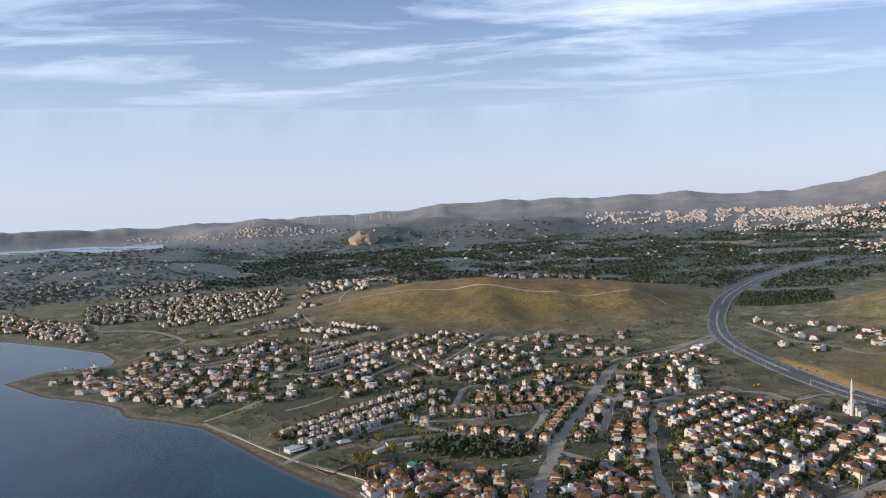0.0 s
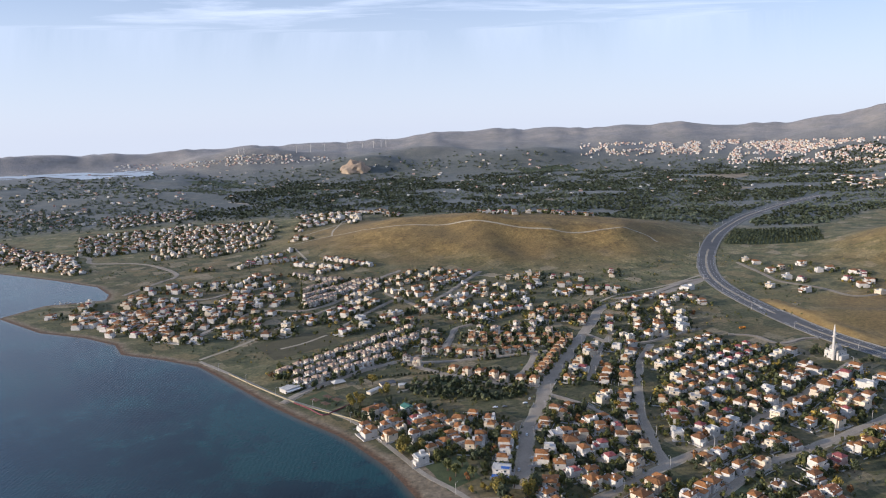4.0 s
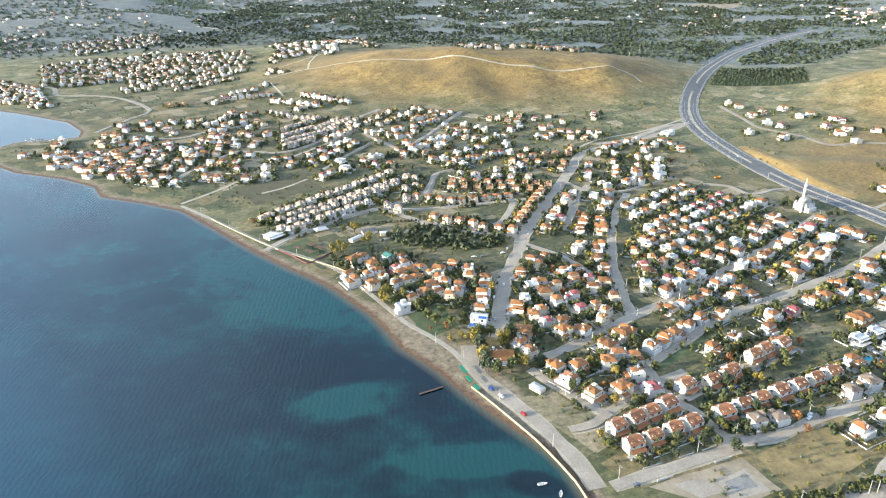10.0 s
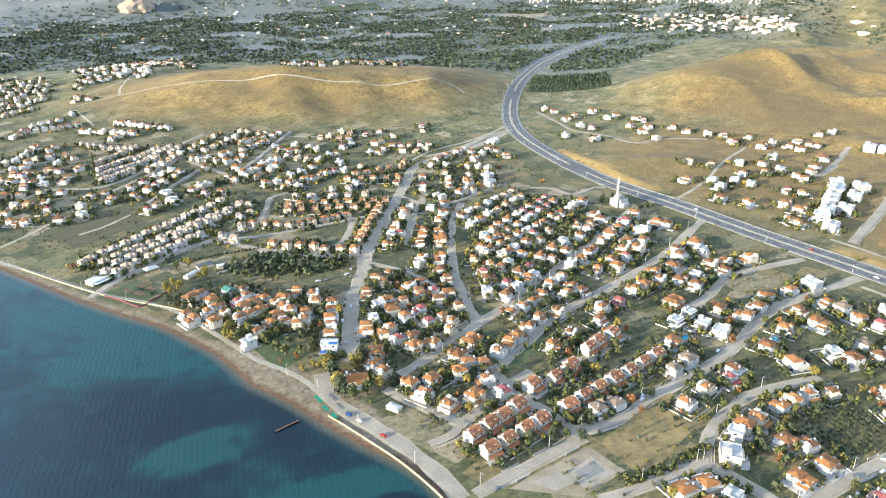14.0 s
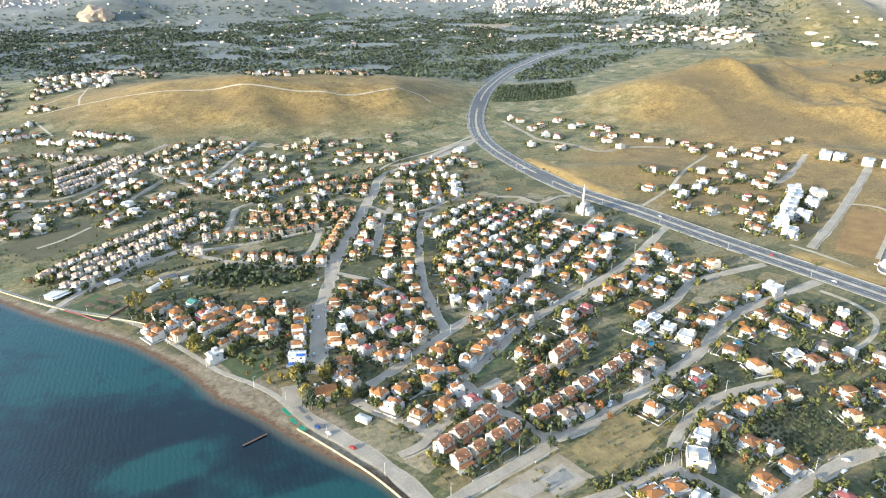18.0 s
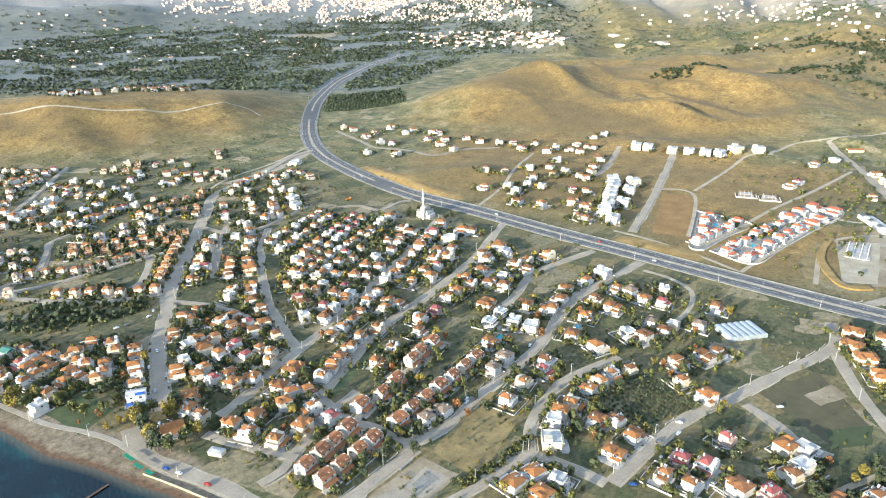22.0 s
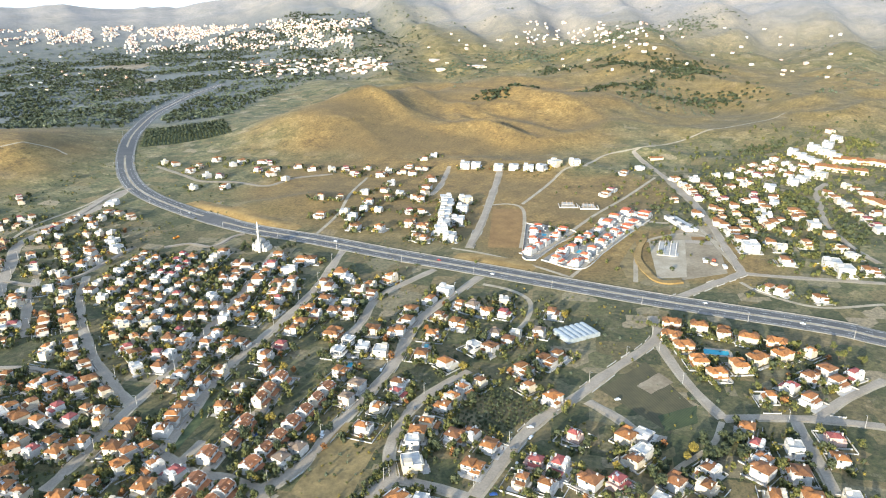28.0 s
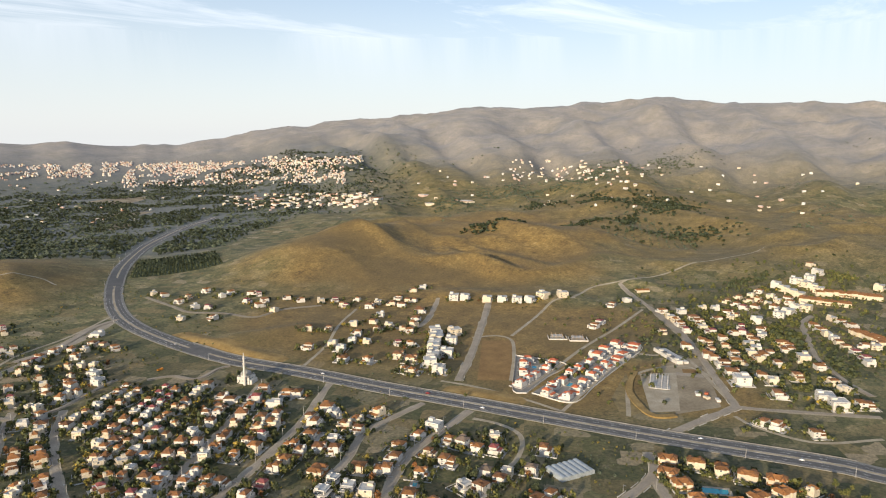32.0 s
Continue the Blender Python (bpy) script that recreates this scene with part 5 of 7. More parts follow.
# headland
plot("villa", -506, 905, 76)
plot("villa", -441, 843, 1)
plot("villa", -450, 893, 1)
plot("villa", -348, 820, 72)
plot("villa", -367, 840, 72)
plot("villa", -292, 773, 72)
plot("villa", -269, 771, 72)
plot("villa", -300, 828, 72)
plot("villa", -258, 825, 72)
plot("villa", -297, 903, 62)
plot("villa", -239, 927, 62)
plot("villa", -218, 931, 175)
plot("villa", -362, 1030, 1)
plot("villa", -404, 1069, 76)
plot("white", -404, 835, 72)
plot("white", -388, 830, 72)
plot("white", -372, 822, 72)
plot("white", -389, 807, 72)
plot("white", -353, 798, 72)
plot("white", -355, 881, 72)
plot("white", -349, 894, 1)
plot("white", -323, 892, 62)
plot("white", -290, 960, 51)
plot("white", -291, 1008, 35)
plot("white", -282, 1041, 35)
plot("white", -264, 949, 62)
plot("white", -420, 985, 1)
plot("white", -398, 947, 1)
plot("white", -378, 923, 1)
plot("white", -362, 922, 1)
plot("white", -435, 1060, 76)
plot("white", -482, 974, 76)
plot("white", -483, 959, 76)
plot("brown", -405, 1189, 128)
plot("brown", -385, 1196, 128)

# far suburb across the bay
row("white", (-725, 1430), (-605, 1496), 9)
row("white", (-768, 1525), (-663, 1586), 9)
row("white", (-818, 1632), (-728, 1721), 7)
row("white", (-671, 1384), (-564, 1446), 8)
row("cream", (-600, 1482), (-551, 1702), 10)
row("cream", (-534, 1377), (-488, 1554), 9)
row("cream", (-504, 1352), (-455, 1417), 6)
row("white", (-688, 1650), (-628, 1819), 8)
row("cream", (-431, 1318), (-350, 1395), 8)
row("cream", (-450, 1364), (-356, 1471), 9)
row("cream", (-478, 1538), (-359, 1600), 8)
row("white", (-898, 1931), (-724, 2120), 12)
row("white", (-815, 1802), (-699, 1996), 10)
row("white", (-564, 1747), (-470, 1802), 7)
row("white", (-1148, 2014), (-1077, 2190), 7)
row("white", (-1029, 1844), (-919, 1912), 6)
row("white", (-328, 1233), (-283, 1279), 5)
row("white", (-333, 1196), (-320, 1218), 2)
plot("white", -268, 1303, 58)
plot("white", -288, 1120, 56)
row("white", (-752, 1294), (-613, 1211), 8)
row("white", (-792, 1350), (-668, 1287), 6)
row("white", (-353, 1848), (-220, 1939), 7)
row("white", (-237, 1964), (-134, 2010), 6)
row("white", (-306, 1580), (-216, 1773), 7)
row("white", (-317, 1720), (-262, 1807), 4)
row("white", (150, 1696), (382, 1784), 12)
row("white", (182, 1748), (299, 1793), 5)


lanes = np.array([(q.x, q.y, w / 2) for line, w in STREETS for q in line])


def clear_of_streets(x, y, room=0.6):
    return not np.any((lanes[:, 0] - x) ** 2 + (lanes[:, 1] - y) ** 2 < (lanes[:, 2] + room) ** 2)


def suburb(kinds, n, corners, gap=13.0, seed=1):
    """Houses scattered over a quarter with four corners, turned to its streets."""
    rng = random.Random(seed)
    (ax, ay), (bx, by), (cx, cy), (dx, dy) = corners
    turn = math.degrees(math.atan2(by - ay, bx - ax))
    done, tries = 0, 0
    while done < n and tries < n * 12:
        tries += 1
        u, v = rng.random(), round(rng.random() * 9) / 9 + rng.uniform(-0.02, 0.02)
        x = (ax * (1 - u) + bx * u) * (1 - v) + (dx * (1 - u) + cx * u) * v
        y = (ay * (1 - u) + by * u) * (1 - v) + (dy * (1 - u) + cy * u) * v
        if any(math.hypot(q[0] - x, q[1] - y) < gap for q in PLOTS) or not clear_of_streets(x, y, 4.5) or float(inland(x, y)) < 32:
            continue
        plot(rng.choice(kinds), x, y, turn)
        done += 1


suburb(("white","cream","white",), 90, ((-702, 1370), (-478, 1538), (-492, 1833), (-818, 1632)), seed=1)
suburb(("white","cream",), 70, ((-533, 1301), (-341, 1457), (-376, 1683), (-629, 1628)), seed=2)
suburb(("white",), 60, ((-867, 1826), (-657, 1957), (-742, 2175), (-939, 2024)), seed=3)
suburb(("white","cream",), 40, ((-748, 1269), (-603, 1188), (-707, 1370), (-841, 1441)), seed=4)
suburb(("white","villa",), 40, ((-419, 816), (-310, 787), (-336, 909), (-481, 906)), seed=7)
suburb(("white",), 40, ((-308, 1521), (-149, 1795), (-136, 2047), (-342, 1867)), seed=9)
suburb(("villa","white","white",), 46, ((-419, 816), (-191, 779), (-239, 1097), (-461, 1041)), seed=20)
suburb(("white",), 9, ((-300, 1640), (-245, 1640), (-250, 1600), (-302, 1600)), seed=41)
suburb(("white", "block"), 9, ((-241, 1671), (-187, 1738), (-169, 1626), (-211, 1548)), seed=42)
suburb(("white", "cream"), 26, ((-250, 1830), (-82, 1800), (-82, 1740), (-236, 1742)), seed=43)
suburb(("white",), 5, ((-300, 1470), (-262, 1460), (-247, 1389), (-283, 1400)), seed=44)
suburb(("white",), 8, ((90, 1420), (172, 1430), (168, 1390), (98, 1390)), seed=45)
suburb(("white", "cream"), 16, ((196, 1450), (340, 1470), (330, 1430), (192, 1410)), seed=46)
suburb(("white", "cream"), 34, ((-1356, 2178), (-1178, 2223), (-1000, 1972), (-1164, 1853)), seed=47)
suburb(("white", "villa"), 30, ((-980, 1574), (-710, 1368), (-654, 1257), (-847, 1339)), seed=48)
# the far suburbs, too many and too small to pick apart
mats = [WHITE, CREAM, BROWNW, PINK, GREYW, FLAT, TILE, TILE_BROWN, TILE_RED, TILE_WINE, TILE_GREY, GREEN_TILE, TILE_PALE, TILE_RUST]
fv, ff, fm = [], [], []
for m, (wm, rm, w, d, storeys, form) in DISTANT:
    hh = 0.3 + 2.8 * storeys
    walls, roofs = massing(w, d, hh, form)
    bm = boxes((0, 0, -1.5, w, d, 1.5), *walls)
    for f in bm.faces:
        f.material_index = mats.index(FLAT) if form in ("flat", "modern") and f.normal.z > 0.5 else mats.index(wm)
    if form not in ("flat", "modern"):
        n0 = len(bm.faces)
        for k, r in enumerate(roofs):
            cover(bm, r, 0.3, 1 if k == 0 and form in ("gable", "terrace") else None)
        bm.faces.ensure_lookup_table()
        for f in bm.faces[n0:]:
            f.material_index = mats.index(rm)
    # dark openings set into the fronts
    for sx in (-0.25, 0.25):
        for s in range(storeys):
            k0 = len(bm.faces)
            box(bm, sx * w, -d / 2 if s else -d / 2 - 1.2, 1.2 + 2.8 * s, 1.5, 0.3, 1.4)
            bm.faces.ensure_lookup_table()
            for f in bm.faces[k0:]:
                f.material_index = mats.index(GREYW)
    bm.verts.index_update()
    k = len(fv)
    fv += [m @ v.co for v in bm.verts]
    for f in bm.faces:
        ff.append([k + v.index for v in f.verts])
        fm.append(f.material_index)
    bm.free()
far = mesh_of("distant_houses", fv, ff, mats[0])
for q in mats[1:]:
    far.data.materials.append(q)
far.data.polygons.foreach_set("material_index", fm)
tagged(far, "distant suburbs of white and cream houses with tiled roofs", "houses", kind="stuff")


# ---- single buildings ----
def ring_bm(rows, sides=20, x=0.0, y=0.0):
    """A turned shape from rows of (radius, height)."""
    bm = bmesh.new()
    rings = []
    for r, z in rows:
        rings.append([bm.verts.new((x + r * math.cos(2 * math.pi * k / sides), y + r * math.sin(2 * math.pi * k / sides), z)) for k in range(sides)])
    for a, b in zip(rings, rings[1:]):
        for k in range(sides):
            j = (k + 1) % sides
            bm.faces.new((a[k], a[j], b[j], b[k]))
    bm.faces.new(rings[0][::-1])
    bm.faces.new(rings[-1])
    return bm


LEAD = speckled("lead_dome", (0.22, 0.21, 0.19), (0.36, 0.34, 0.3), 0.4, 0.6)
mosque = tagged(new("mosque"), "white mosque with a grey dome and slender minaret", "mosque")
mosque.matrix_basis = pose(391, 650, 0, 0, 0, 28)
part("prayer_hall", boxes((0, 0, -0.5, 14, 14, 8), (0, -8.2, 0, 12, 3, 4.5)), WHITE, mosque)
part("drum", ring_bm([(6, 7.4), (6, 9)], 12), WHITE, mosque)
part("dome", ring_bm([(6.1, 9)] + [(6.0 * math.cos(a), 9 + 4.6 * math.sin(a)) for a in [0.1 * k for k in range(1, 15)]] + [(0.15, 13.7), (0.1, 15)], 24), LEAD, mosque, smooth=True)
for sx in (-1, 1):
    for sy in (-1, 1):
        part("corner_cupola", ring_bm([(1.3, 7.3), (1.3, 8.3), (1.2, 8.7), (0.8, 9.2), (0.1, 9.6)], 10, sx * 5.6, sy * 5.6), LEAD, mosque, smooth=True)
for k in range(4):
    for u in (-4, 0, 4):
        a = radians(90 * k)
        window(mosque, u * math.cos(a) + 7 * math.sin(a), u * math.sin(a) - 7 * math.cos(a), 2.2 if k else 5, 90 * k, 1.2, 2.4 if k else 1.4)
part("minaret", ring_bm([(1.6, -0.5), (1.6, 8), (1.15, 9.5), (1.1, 22.5), (1.7, 23.1), (1.7, 24.2), (0.95, 24.2), (0.95, 29), (1.1, 29.1), (0.08, 36)], 14, -9, -3), WHITE, mosque)

POLY = speckled("polythene_sheet", (0.27, 0.3, 0.32), (0.42, 0.45, 0.47), 0.3, 0.35)
green_house = tagged(new("greenhouse"), "grey polythene greenhouse of six long bays", "greenhouse")
green_house.matrix_basis = pose(450, 281, 0, 0, 0, -20)
for k in range(6):
    bm = bmesh.new()
    prof = [(2.6 * math.cos(math.pi * j / 8), 2.6 + 1.3 * math.sin(math.pi * j / 8)) for j in range(9)]
    prof = [(2.6, 0)] + prof + [(-2.6, 0)]
    a = [bm.verts.new((-15 + 5.3 * k + u + 1.7, -11, v)) for u, v in prof]
    b = [bm.verts.new((-15 + 5.3 * k + u + 1.7, 11, v)) for u, v in prof]
    for i in range(len(prof) - 1):
        bm.faces.new((a[i], b[i], b[i + 1], a[i + 1]))
    bm.faces.new(a)
    bm.faces.new(b[::-1])
    part("bay", bm, POLY, green_house, smooth=False)

POOL, t, p = mat("pool_water", 0.08)
p.inputs["Base Color"].default_value = (0.05, 0.3, 0.36, 1)
POOL_DARK, t, p = mat("pond_water", 0.08)
p.inputs["Base Color"].default_value = (0.03, 0.1, 0.1, 1)


def pool(x, y, w, d, turn, water_m=POOL, label="turquoise swimming pool in a pale paved terrace"):
    root = tagged(new("swimming_pool"), label, "pool")
    root.matrix_basis = pose(x, y, float(height(x, y)), 0, 0, turn)
    part("terrace", boxes((0, d / 2 + 1.2, -0.3, w + 4.8, 2.4, 0.55), (0, -d / 2 - 1.2, -0.3, w + 4.8, 2.4, 0.55), (-w / 2 - 1.2, 0, -0.3, 2.4, d, 0.55), (w / 2 + 1.2, 0, -0.3, 2.4, d, 0.55)), PAVING, root)
    part("pool_water", boxes((0, 0, -0.3, w, d, 0.42)), water_m, root)


pool(497, 185, 20, 8, -60)
pool(489, 219, 12, 7, -25, POOL_DARK, "dark green irrigation pond with pale rim")
pool(292, 378, 7, 4, 35)
pool(640, 450, 9, 6, 35)
pool(619, 389, 11, 5, 12)
pool(731, 403, 16, 4, 12)
pool(353, 357, 6, 3.5, 35)
pool(404, 545, 7, 4, 30)


# ---- plots and fields ----
def field(name, label, material, *corners, lift=0.05, n=10):
    """A patch of ground between four corners, draped on the land."""
    (ax, ay), (bx, by), (cx, cy), (dx, dy) = corners
    verts = []
    for i in range(n + 1):
        for j in range(n + 1):
            u, v = i / n, j / n
            x = (ax * (1 - u) + bx * u) * (1 - v) + (dx * (1 - u) + cx * u) * v
            y = (ay * (1 - u) + by * u) * (1 - v) + (dy * (1 - u) + cy * u) * v
            k = 0.0 if 0 < i < n and 0 < j < n else 0.8
            verts.append((x + k * noise.noise((x * 0.1, y * 0.1, 3)), y + k * noise.noise((x * 0.1, y * 0.1, 7)), 0))
    hs = height([v[0] for v in verts], [v[1] for v in verts])
    verts = [(v[0], v[1], float(h) + lift) for v, h in zip(verts, hs)]
    faces = [(i * (n + 1) + j, (i + 1) * (n + 1) + j, (i + 1) * (n + 1) + j + 1, i * (n + 1) + j + 1) for i in range(n) for j in range(n)]
    return tagged(mesh_of(name, verts, faces, material), label, "field", kind="structure")


def furrowed(name, dark, light, pitch, turn):
    m, t, p = mat(name, 0.95)
    mp = node(t, "ShaderNodeMapping")
    mp.inputs["Rotation"].default_value = (0, 0, radians(turn))
    t.links.new(place(t), mp.inputs[0])
    w = node(t, "ShaderNodeTexWave", Scale=0.314 / pitch, Distortion=1.0)
    t.links.new(mp.outputs[0], w.inputs[0])
    c = mix(t, w.outputs[1], dark, light)
    c = mix(t, 0.6, c, ramp(t, noise_of(t, 0.08), [(0.3, (0.6, 0.6, 0.6)), (0.7, (1.3, 1.25, 1.1))]), 'MULTIPLY')
    t.links.new(c, p.inputs["Base Color"])
    bump(t, p, w.outputs[1], 0.3, 0.12)
    return m


SOIL = furrowed("tilled_soil", (0.075, 0.068, 0.034), (0.095, 0.084, 0.042), 2.0, 30)
CROP = furrowed("green_crop", (0.04, 0.055, 0.022), (0.065, 0.082, 0.03), 1.6, 10)
GRASS = speckled("rough_grass", (0.045, 0.065, 0.022), (0.1, 0.115, 0.045), 0.12)
RUST = speckled("rusty_grass", (0.19, 0.105, 0.03), (0.3, 0.18, 0.055), 0.06)
BARE = speckled("bare_ground", (0.2, 0.155, 0.095), (0.36, 0.3, 0.205), 0.035, 0.95, 9)
WEEDS = speckled("dry_weeds", (0.12, 0.092, 0.036), (0.33, 0.245, 0.1), 0.09, relief=0.5)
field("tilled_field", "dark tilled field in furrows", SOIL, (389, 222), (447, 217), (413, 164), (373, 160))
field("green_plot", "small plot of green vegetable rows", CROP, (386, 176), (416, 163), (396, 153), (373, 163), lift=0.09)
field("sandy_plot", "pale sandy fallow strip", BARE, (411, 205), (439, 202), (433, 188), (408, 192), lift=0.09)
field("dry_field", "rust-brown dry grass field", RUST, (682, 561), (712, 529), (588, 442), (563, 470))
field("building_site", "pale bare building ground with tyre tracks", BARE, (770, 360), (800, 320), (665, 245), (618, 270))
field("site_yard", "tan gravel yard of a building site", DIRT, (700, 350), (732, 322), (628, 270), (606, 290), lift=0.1)
field("standing_water", "pale grey puddled strip on the building site", LANE, (723, 319), (736, 291), (747, 299), (733, 322), lift=0.12, n=4)
field("grass_strip", "yellow dry grass strip", RUST, (735, 315), (751, 298), (763, 303), (748, 322), lift=0.11, n=4)
field("weedy_hollow", "dark weedy hollow beside the building site", WEEDS, (572, 301), (618, 338), (692, 362), (598, 297), lift=0.09)
field("compound_paving", "grey paved court between new villas", WORN, (562, 421), (660, 491), (673, 429), (566, 407), lift=0.09)
field("compound_paving", "grey paved court between new villas", WORN, (568, 403), (802, 437), (788, 391), (578, 358), lift=0.08)
field("paved_lot", "sandy lot beside the shore road", BARE, (112, 270), (168, 289), (178, 264), (146, 253), lift=0.07)
field("concrete_pad", "pale concrete surround of an empty square bed", LANE, (147, 273), (166, 280), (172, 264), (150, 258), lift=0.13, n=4)
field("square_bed", "dark grey gravel square in a concrete surround", WORN, (151, 271), (165, 277), (167, 267), (155, 264), lift=0.17, n=4)
field("concrete_pad", "broken pale concrete apron", LANE, (125, 271), (143, 275), (149, 264), (135, 261), lift=0.12, n=4)
field("meadow", "green meadow between holiday houses", GRASS, (-7, 639), (70, 635), (67, 608), (-3, 612))
field("meadow", "green meadow beside terraced houses", GRASS, (124, 380), (188, 420), (199, 404), (135, 363))
field("meadow", "grassy vacant plot by the shore", GRASS, (-11, 458), (16, 471), (27, 437), (5, 420))
field("dry_plot", "brown weedy vacant plot", SOIL, (-202, 754), (-135, 808), (-108, 754), (-168, 700))
field("waste_plot", "ochre weedy waste ground", WEEDS, (176, 290), (240, 322), (262, 300), (184, 255), lift=0.06)
field("orchard_floor", "dark green orchard block", CROP, (544, 1280), (631, 1438), (796, 1426), (716, 1257))
for k, (x, y, w, d, a) in enumerate(((337, 2221, 160, 90, 20), (-135, 2423, 200, 100, 5), (673, 2558, 220, 110, 30), (1023, 2396, 160, 120, 40), (202, 2894, 260, 130, 10),
                                     (-565, 2760, 240, 120, -10), (1212, 2894, 240, 140, 35), (565, 3365, 280, 150, 15), (-942, 3163, 260, 140, -20), (862, 2100, 130, 80, 38))):
    c, s = math.cos(radians(a)), math.sin(radians(a))
    q = [(x + c * u * w / 2 - s * v * d / 2, y + s * u * w / 2 + c * v * d / 2) for u, v in ((-1, -1), (1, -1), (1, 1), (-1, 1))]
    field("farm_field", "pale stubble field among orchards" if k % 2 else "green field among orchards", BARE if k % 3 == 0 else (CROP if k % 3 == 1 else GRASS), *q, lift=0.3)

site = tagged(new("building_foundation"), "grey concrete foundation with bare columns", "foundation")
site.matrix_basis = pose(690, 322, 0, 0, 0, 24)
part("slab", boxes((0, 0, -0.3, 44, 20, 1.0), (-16, -2, 0.7, 12, 20, 0.25)), CONCRETE, site)
for u in (-20, -13, -6, 1, 8, 15, 21):
    for v in (-9, -3, 3, 9):
        part("column", boxes((u, v, 0.7, 0.5, 0.5, 2.2)), CONCRETE, site)
for v in (-6, 0, 6):
    part("formwork_beam", boxes((6, v, 2.9, 30, 0.6, 0.4)), CONCRETE, site)
rim = tagged(mesh_of("spoil_bank", *ribbon(curve([(703, 357), (646, 334), (608, 300), (599, 281), (613, 268)], 5), 0, 7, 1.6, 1.8, 0.5), BANK), "ochre spoil bank round a building site", "bank", kind="structure")
for x, y, w, d, hgt, a, m, what in ((682, 276, 10, 5, 2.6, 30, WHITE, "white"), (678, 265, 7, 4, 2.2, 60, CREAM, "cream"), (679, 254, 9, 4, 2.0, 35, WHITE, "white"), (690, 270, 6, 4, 1.6, 15, TILE_RED, "red")):
    stack = tagged(new("material_stack"), f"{what} stack of wrapped building blocks on pallets", "pallets", "building materials")
    stack.matrix_basis = pose(x, y, float(height(x, y)), 0, 0, a)
    part("pallet", boxes((0, 0, 0, w, d, 0.2)), WOODD, stack)
    part("load", boxes((-w * 0.25, 0, 0.2, w * 0.46, d * 0.94, hgt), (w * 0.25, 0.1, 0.2, w * 0.44, d * 0.9, hgt * 0.8)), m, stack)
for x, y, a in ((758, 496, -50), (770, 472, -50)):
    shell = tagged(new("house_shell"), "half-built house of brown frames in a white walled lot", "shell", "half-built houses")
    shell.matrix_basis = pose(x, y, float(height(x, y)), 0, 0, a)
    part("lot_wall", boxes((0, -9, -0.5, 24, 0.4, 2.0), (-12, 0, -0.5, 0.4, 17.6, 2.0), (12, 0, -0.5, 0.4, 17.6, 2.0)), WHITE, shell)
    part("slab", boxes((0, 1, -0.4, 18, 12, 0.8), (-1, 1, 3.2, 15, 10, 0.25)), CONCRETE, shell)
    for u in (-7, -2, 3, 6):
        for v in (-3, 5):
            part("column", boxes((u, v, 0.4, 0.4, 0.4, 5.2)), BROWNW, shell)
mall = tagged(new("row_of_shops"), "long low white row of shops with a flat roof", "shops")
mall.matrix_basis = pose(778, 353, float(height(778, 353)), 0, 0, 54)
part("wall", boxes((0, 0, -0.5, 55, 8, 4.5), (0, -9, -0.5, 54, 5, 3.2)), WHITE, mall)
part("roof", boxes((0, 0, 4, 54, 7, 0.3)), FLAT, mall)
for k in range(6):
    part("roof_unit", boxes((-22 + 9 * k, 1, 4.3, 4, 4, 1.6)), GREYW if k % 2 else WHITE, mall)


# ---- walls and rails ----
def low_wall(name, label, points, h, thick, material, cat="wall"):
    ob = mesh_of(name, *ribbon(curve(points, 4), 0, thick, h, h + 0.4), material)
    return tagged(ob, label, cat, kind="structure")


YELLOW = speckled("cream_painted_wall", (0.46, 0.38, 0.2), (0.6, 0.5, 0.3), 0.3)
low_wall("sea_wall", "low cream-painted wall between road and beach", [(30, 361), (39, 347), (51, 327), (63, 306), (74, 281), (79, 264), (92, 202)], 0.9, 0.5, YELLOW)
low_wall("sea_wall", "low pale wall along the promenade", [(-205, 662), (-162, 617), (-114, 572), (-67, 538), (-47, 514)], 0.8, 0.5, YELLOW)

for ring in (((660, 491), (610, 456), (562, 421), (566, 407)), ((566, 407), (620, 418), (673, 429), (660, 491)),
             ((570, 403), (576, 358), (632, 366), (681, 374)), ((681, 374), (740, 383), (788, 391), (809, 413))):
    low_wall("compound_wall", "white boundary wall of a villa compound", ring, 1.4, 0.35, WHITE)
gw = random.Random(9)
wall_proto = None
for k, (x, y, s) in enumerate(PLOTS):
    r = math.hypot(x, y)
    if r > 520 or x < 160 or gw.random() < 0.75:
        continue
    near = min((abs(x - q[0]) + abs(y - q[1]) for j, q in enumerate(PLOTS) if j != k), default=99)
    if near < 17:
        continue
    if not all(clear_of_streets(x + u, y + v) for u in (-9, 0, 9) for v in (-9, 0, 9)):
        continue
    if wall_proto is None:
        wall_proto = tagged(mesh_of("garden_wall", [], [], WHITE), "low white garden wall round a villa plot", "wall", "garden walls")
        bm = bmesh.new()
        for b0 in ((0, -9, -0.2, 16, 0.25, 1.1), (-7.9, 0, -0.2, 0.25, 17.7, 1.1), (7.9, 0, -0.2, 0.25, 17.7, 1.1), (-3, 9, -0.2, 10, 0.25, 1.1)):
            box(bm, *b0)
        bm.to_mesh(wall_proto.data)
        wall_proto.matrix_basis = pose(x, y, float(height(x, y)), 0, 0, 35)
    else:
        copy_thing(wall_proto, pose(x, y, float(height(x, y)), 0, 0, gw.choice((35, 125, 215)) + gw.uniform(-4, 4)) @ Matrix.Diagonal((gw.uniform(0.8, 1.05), gw.uniform(0.8, 1.05), 1, 1)))


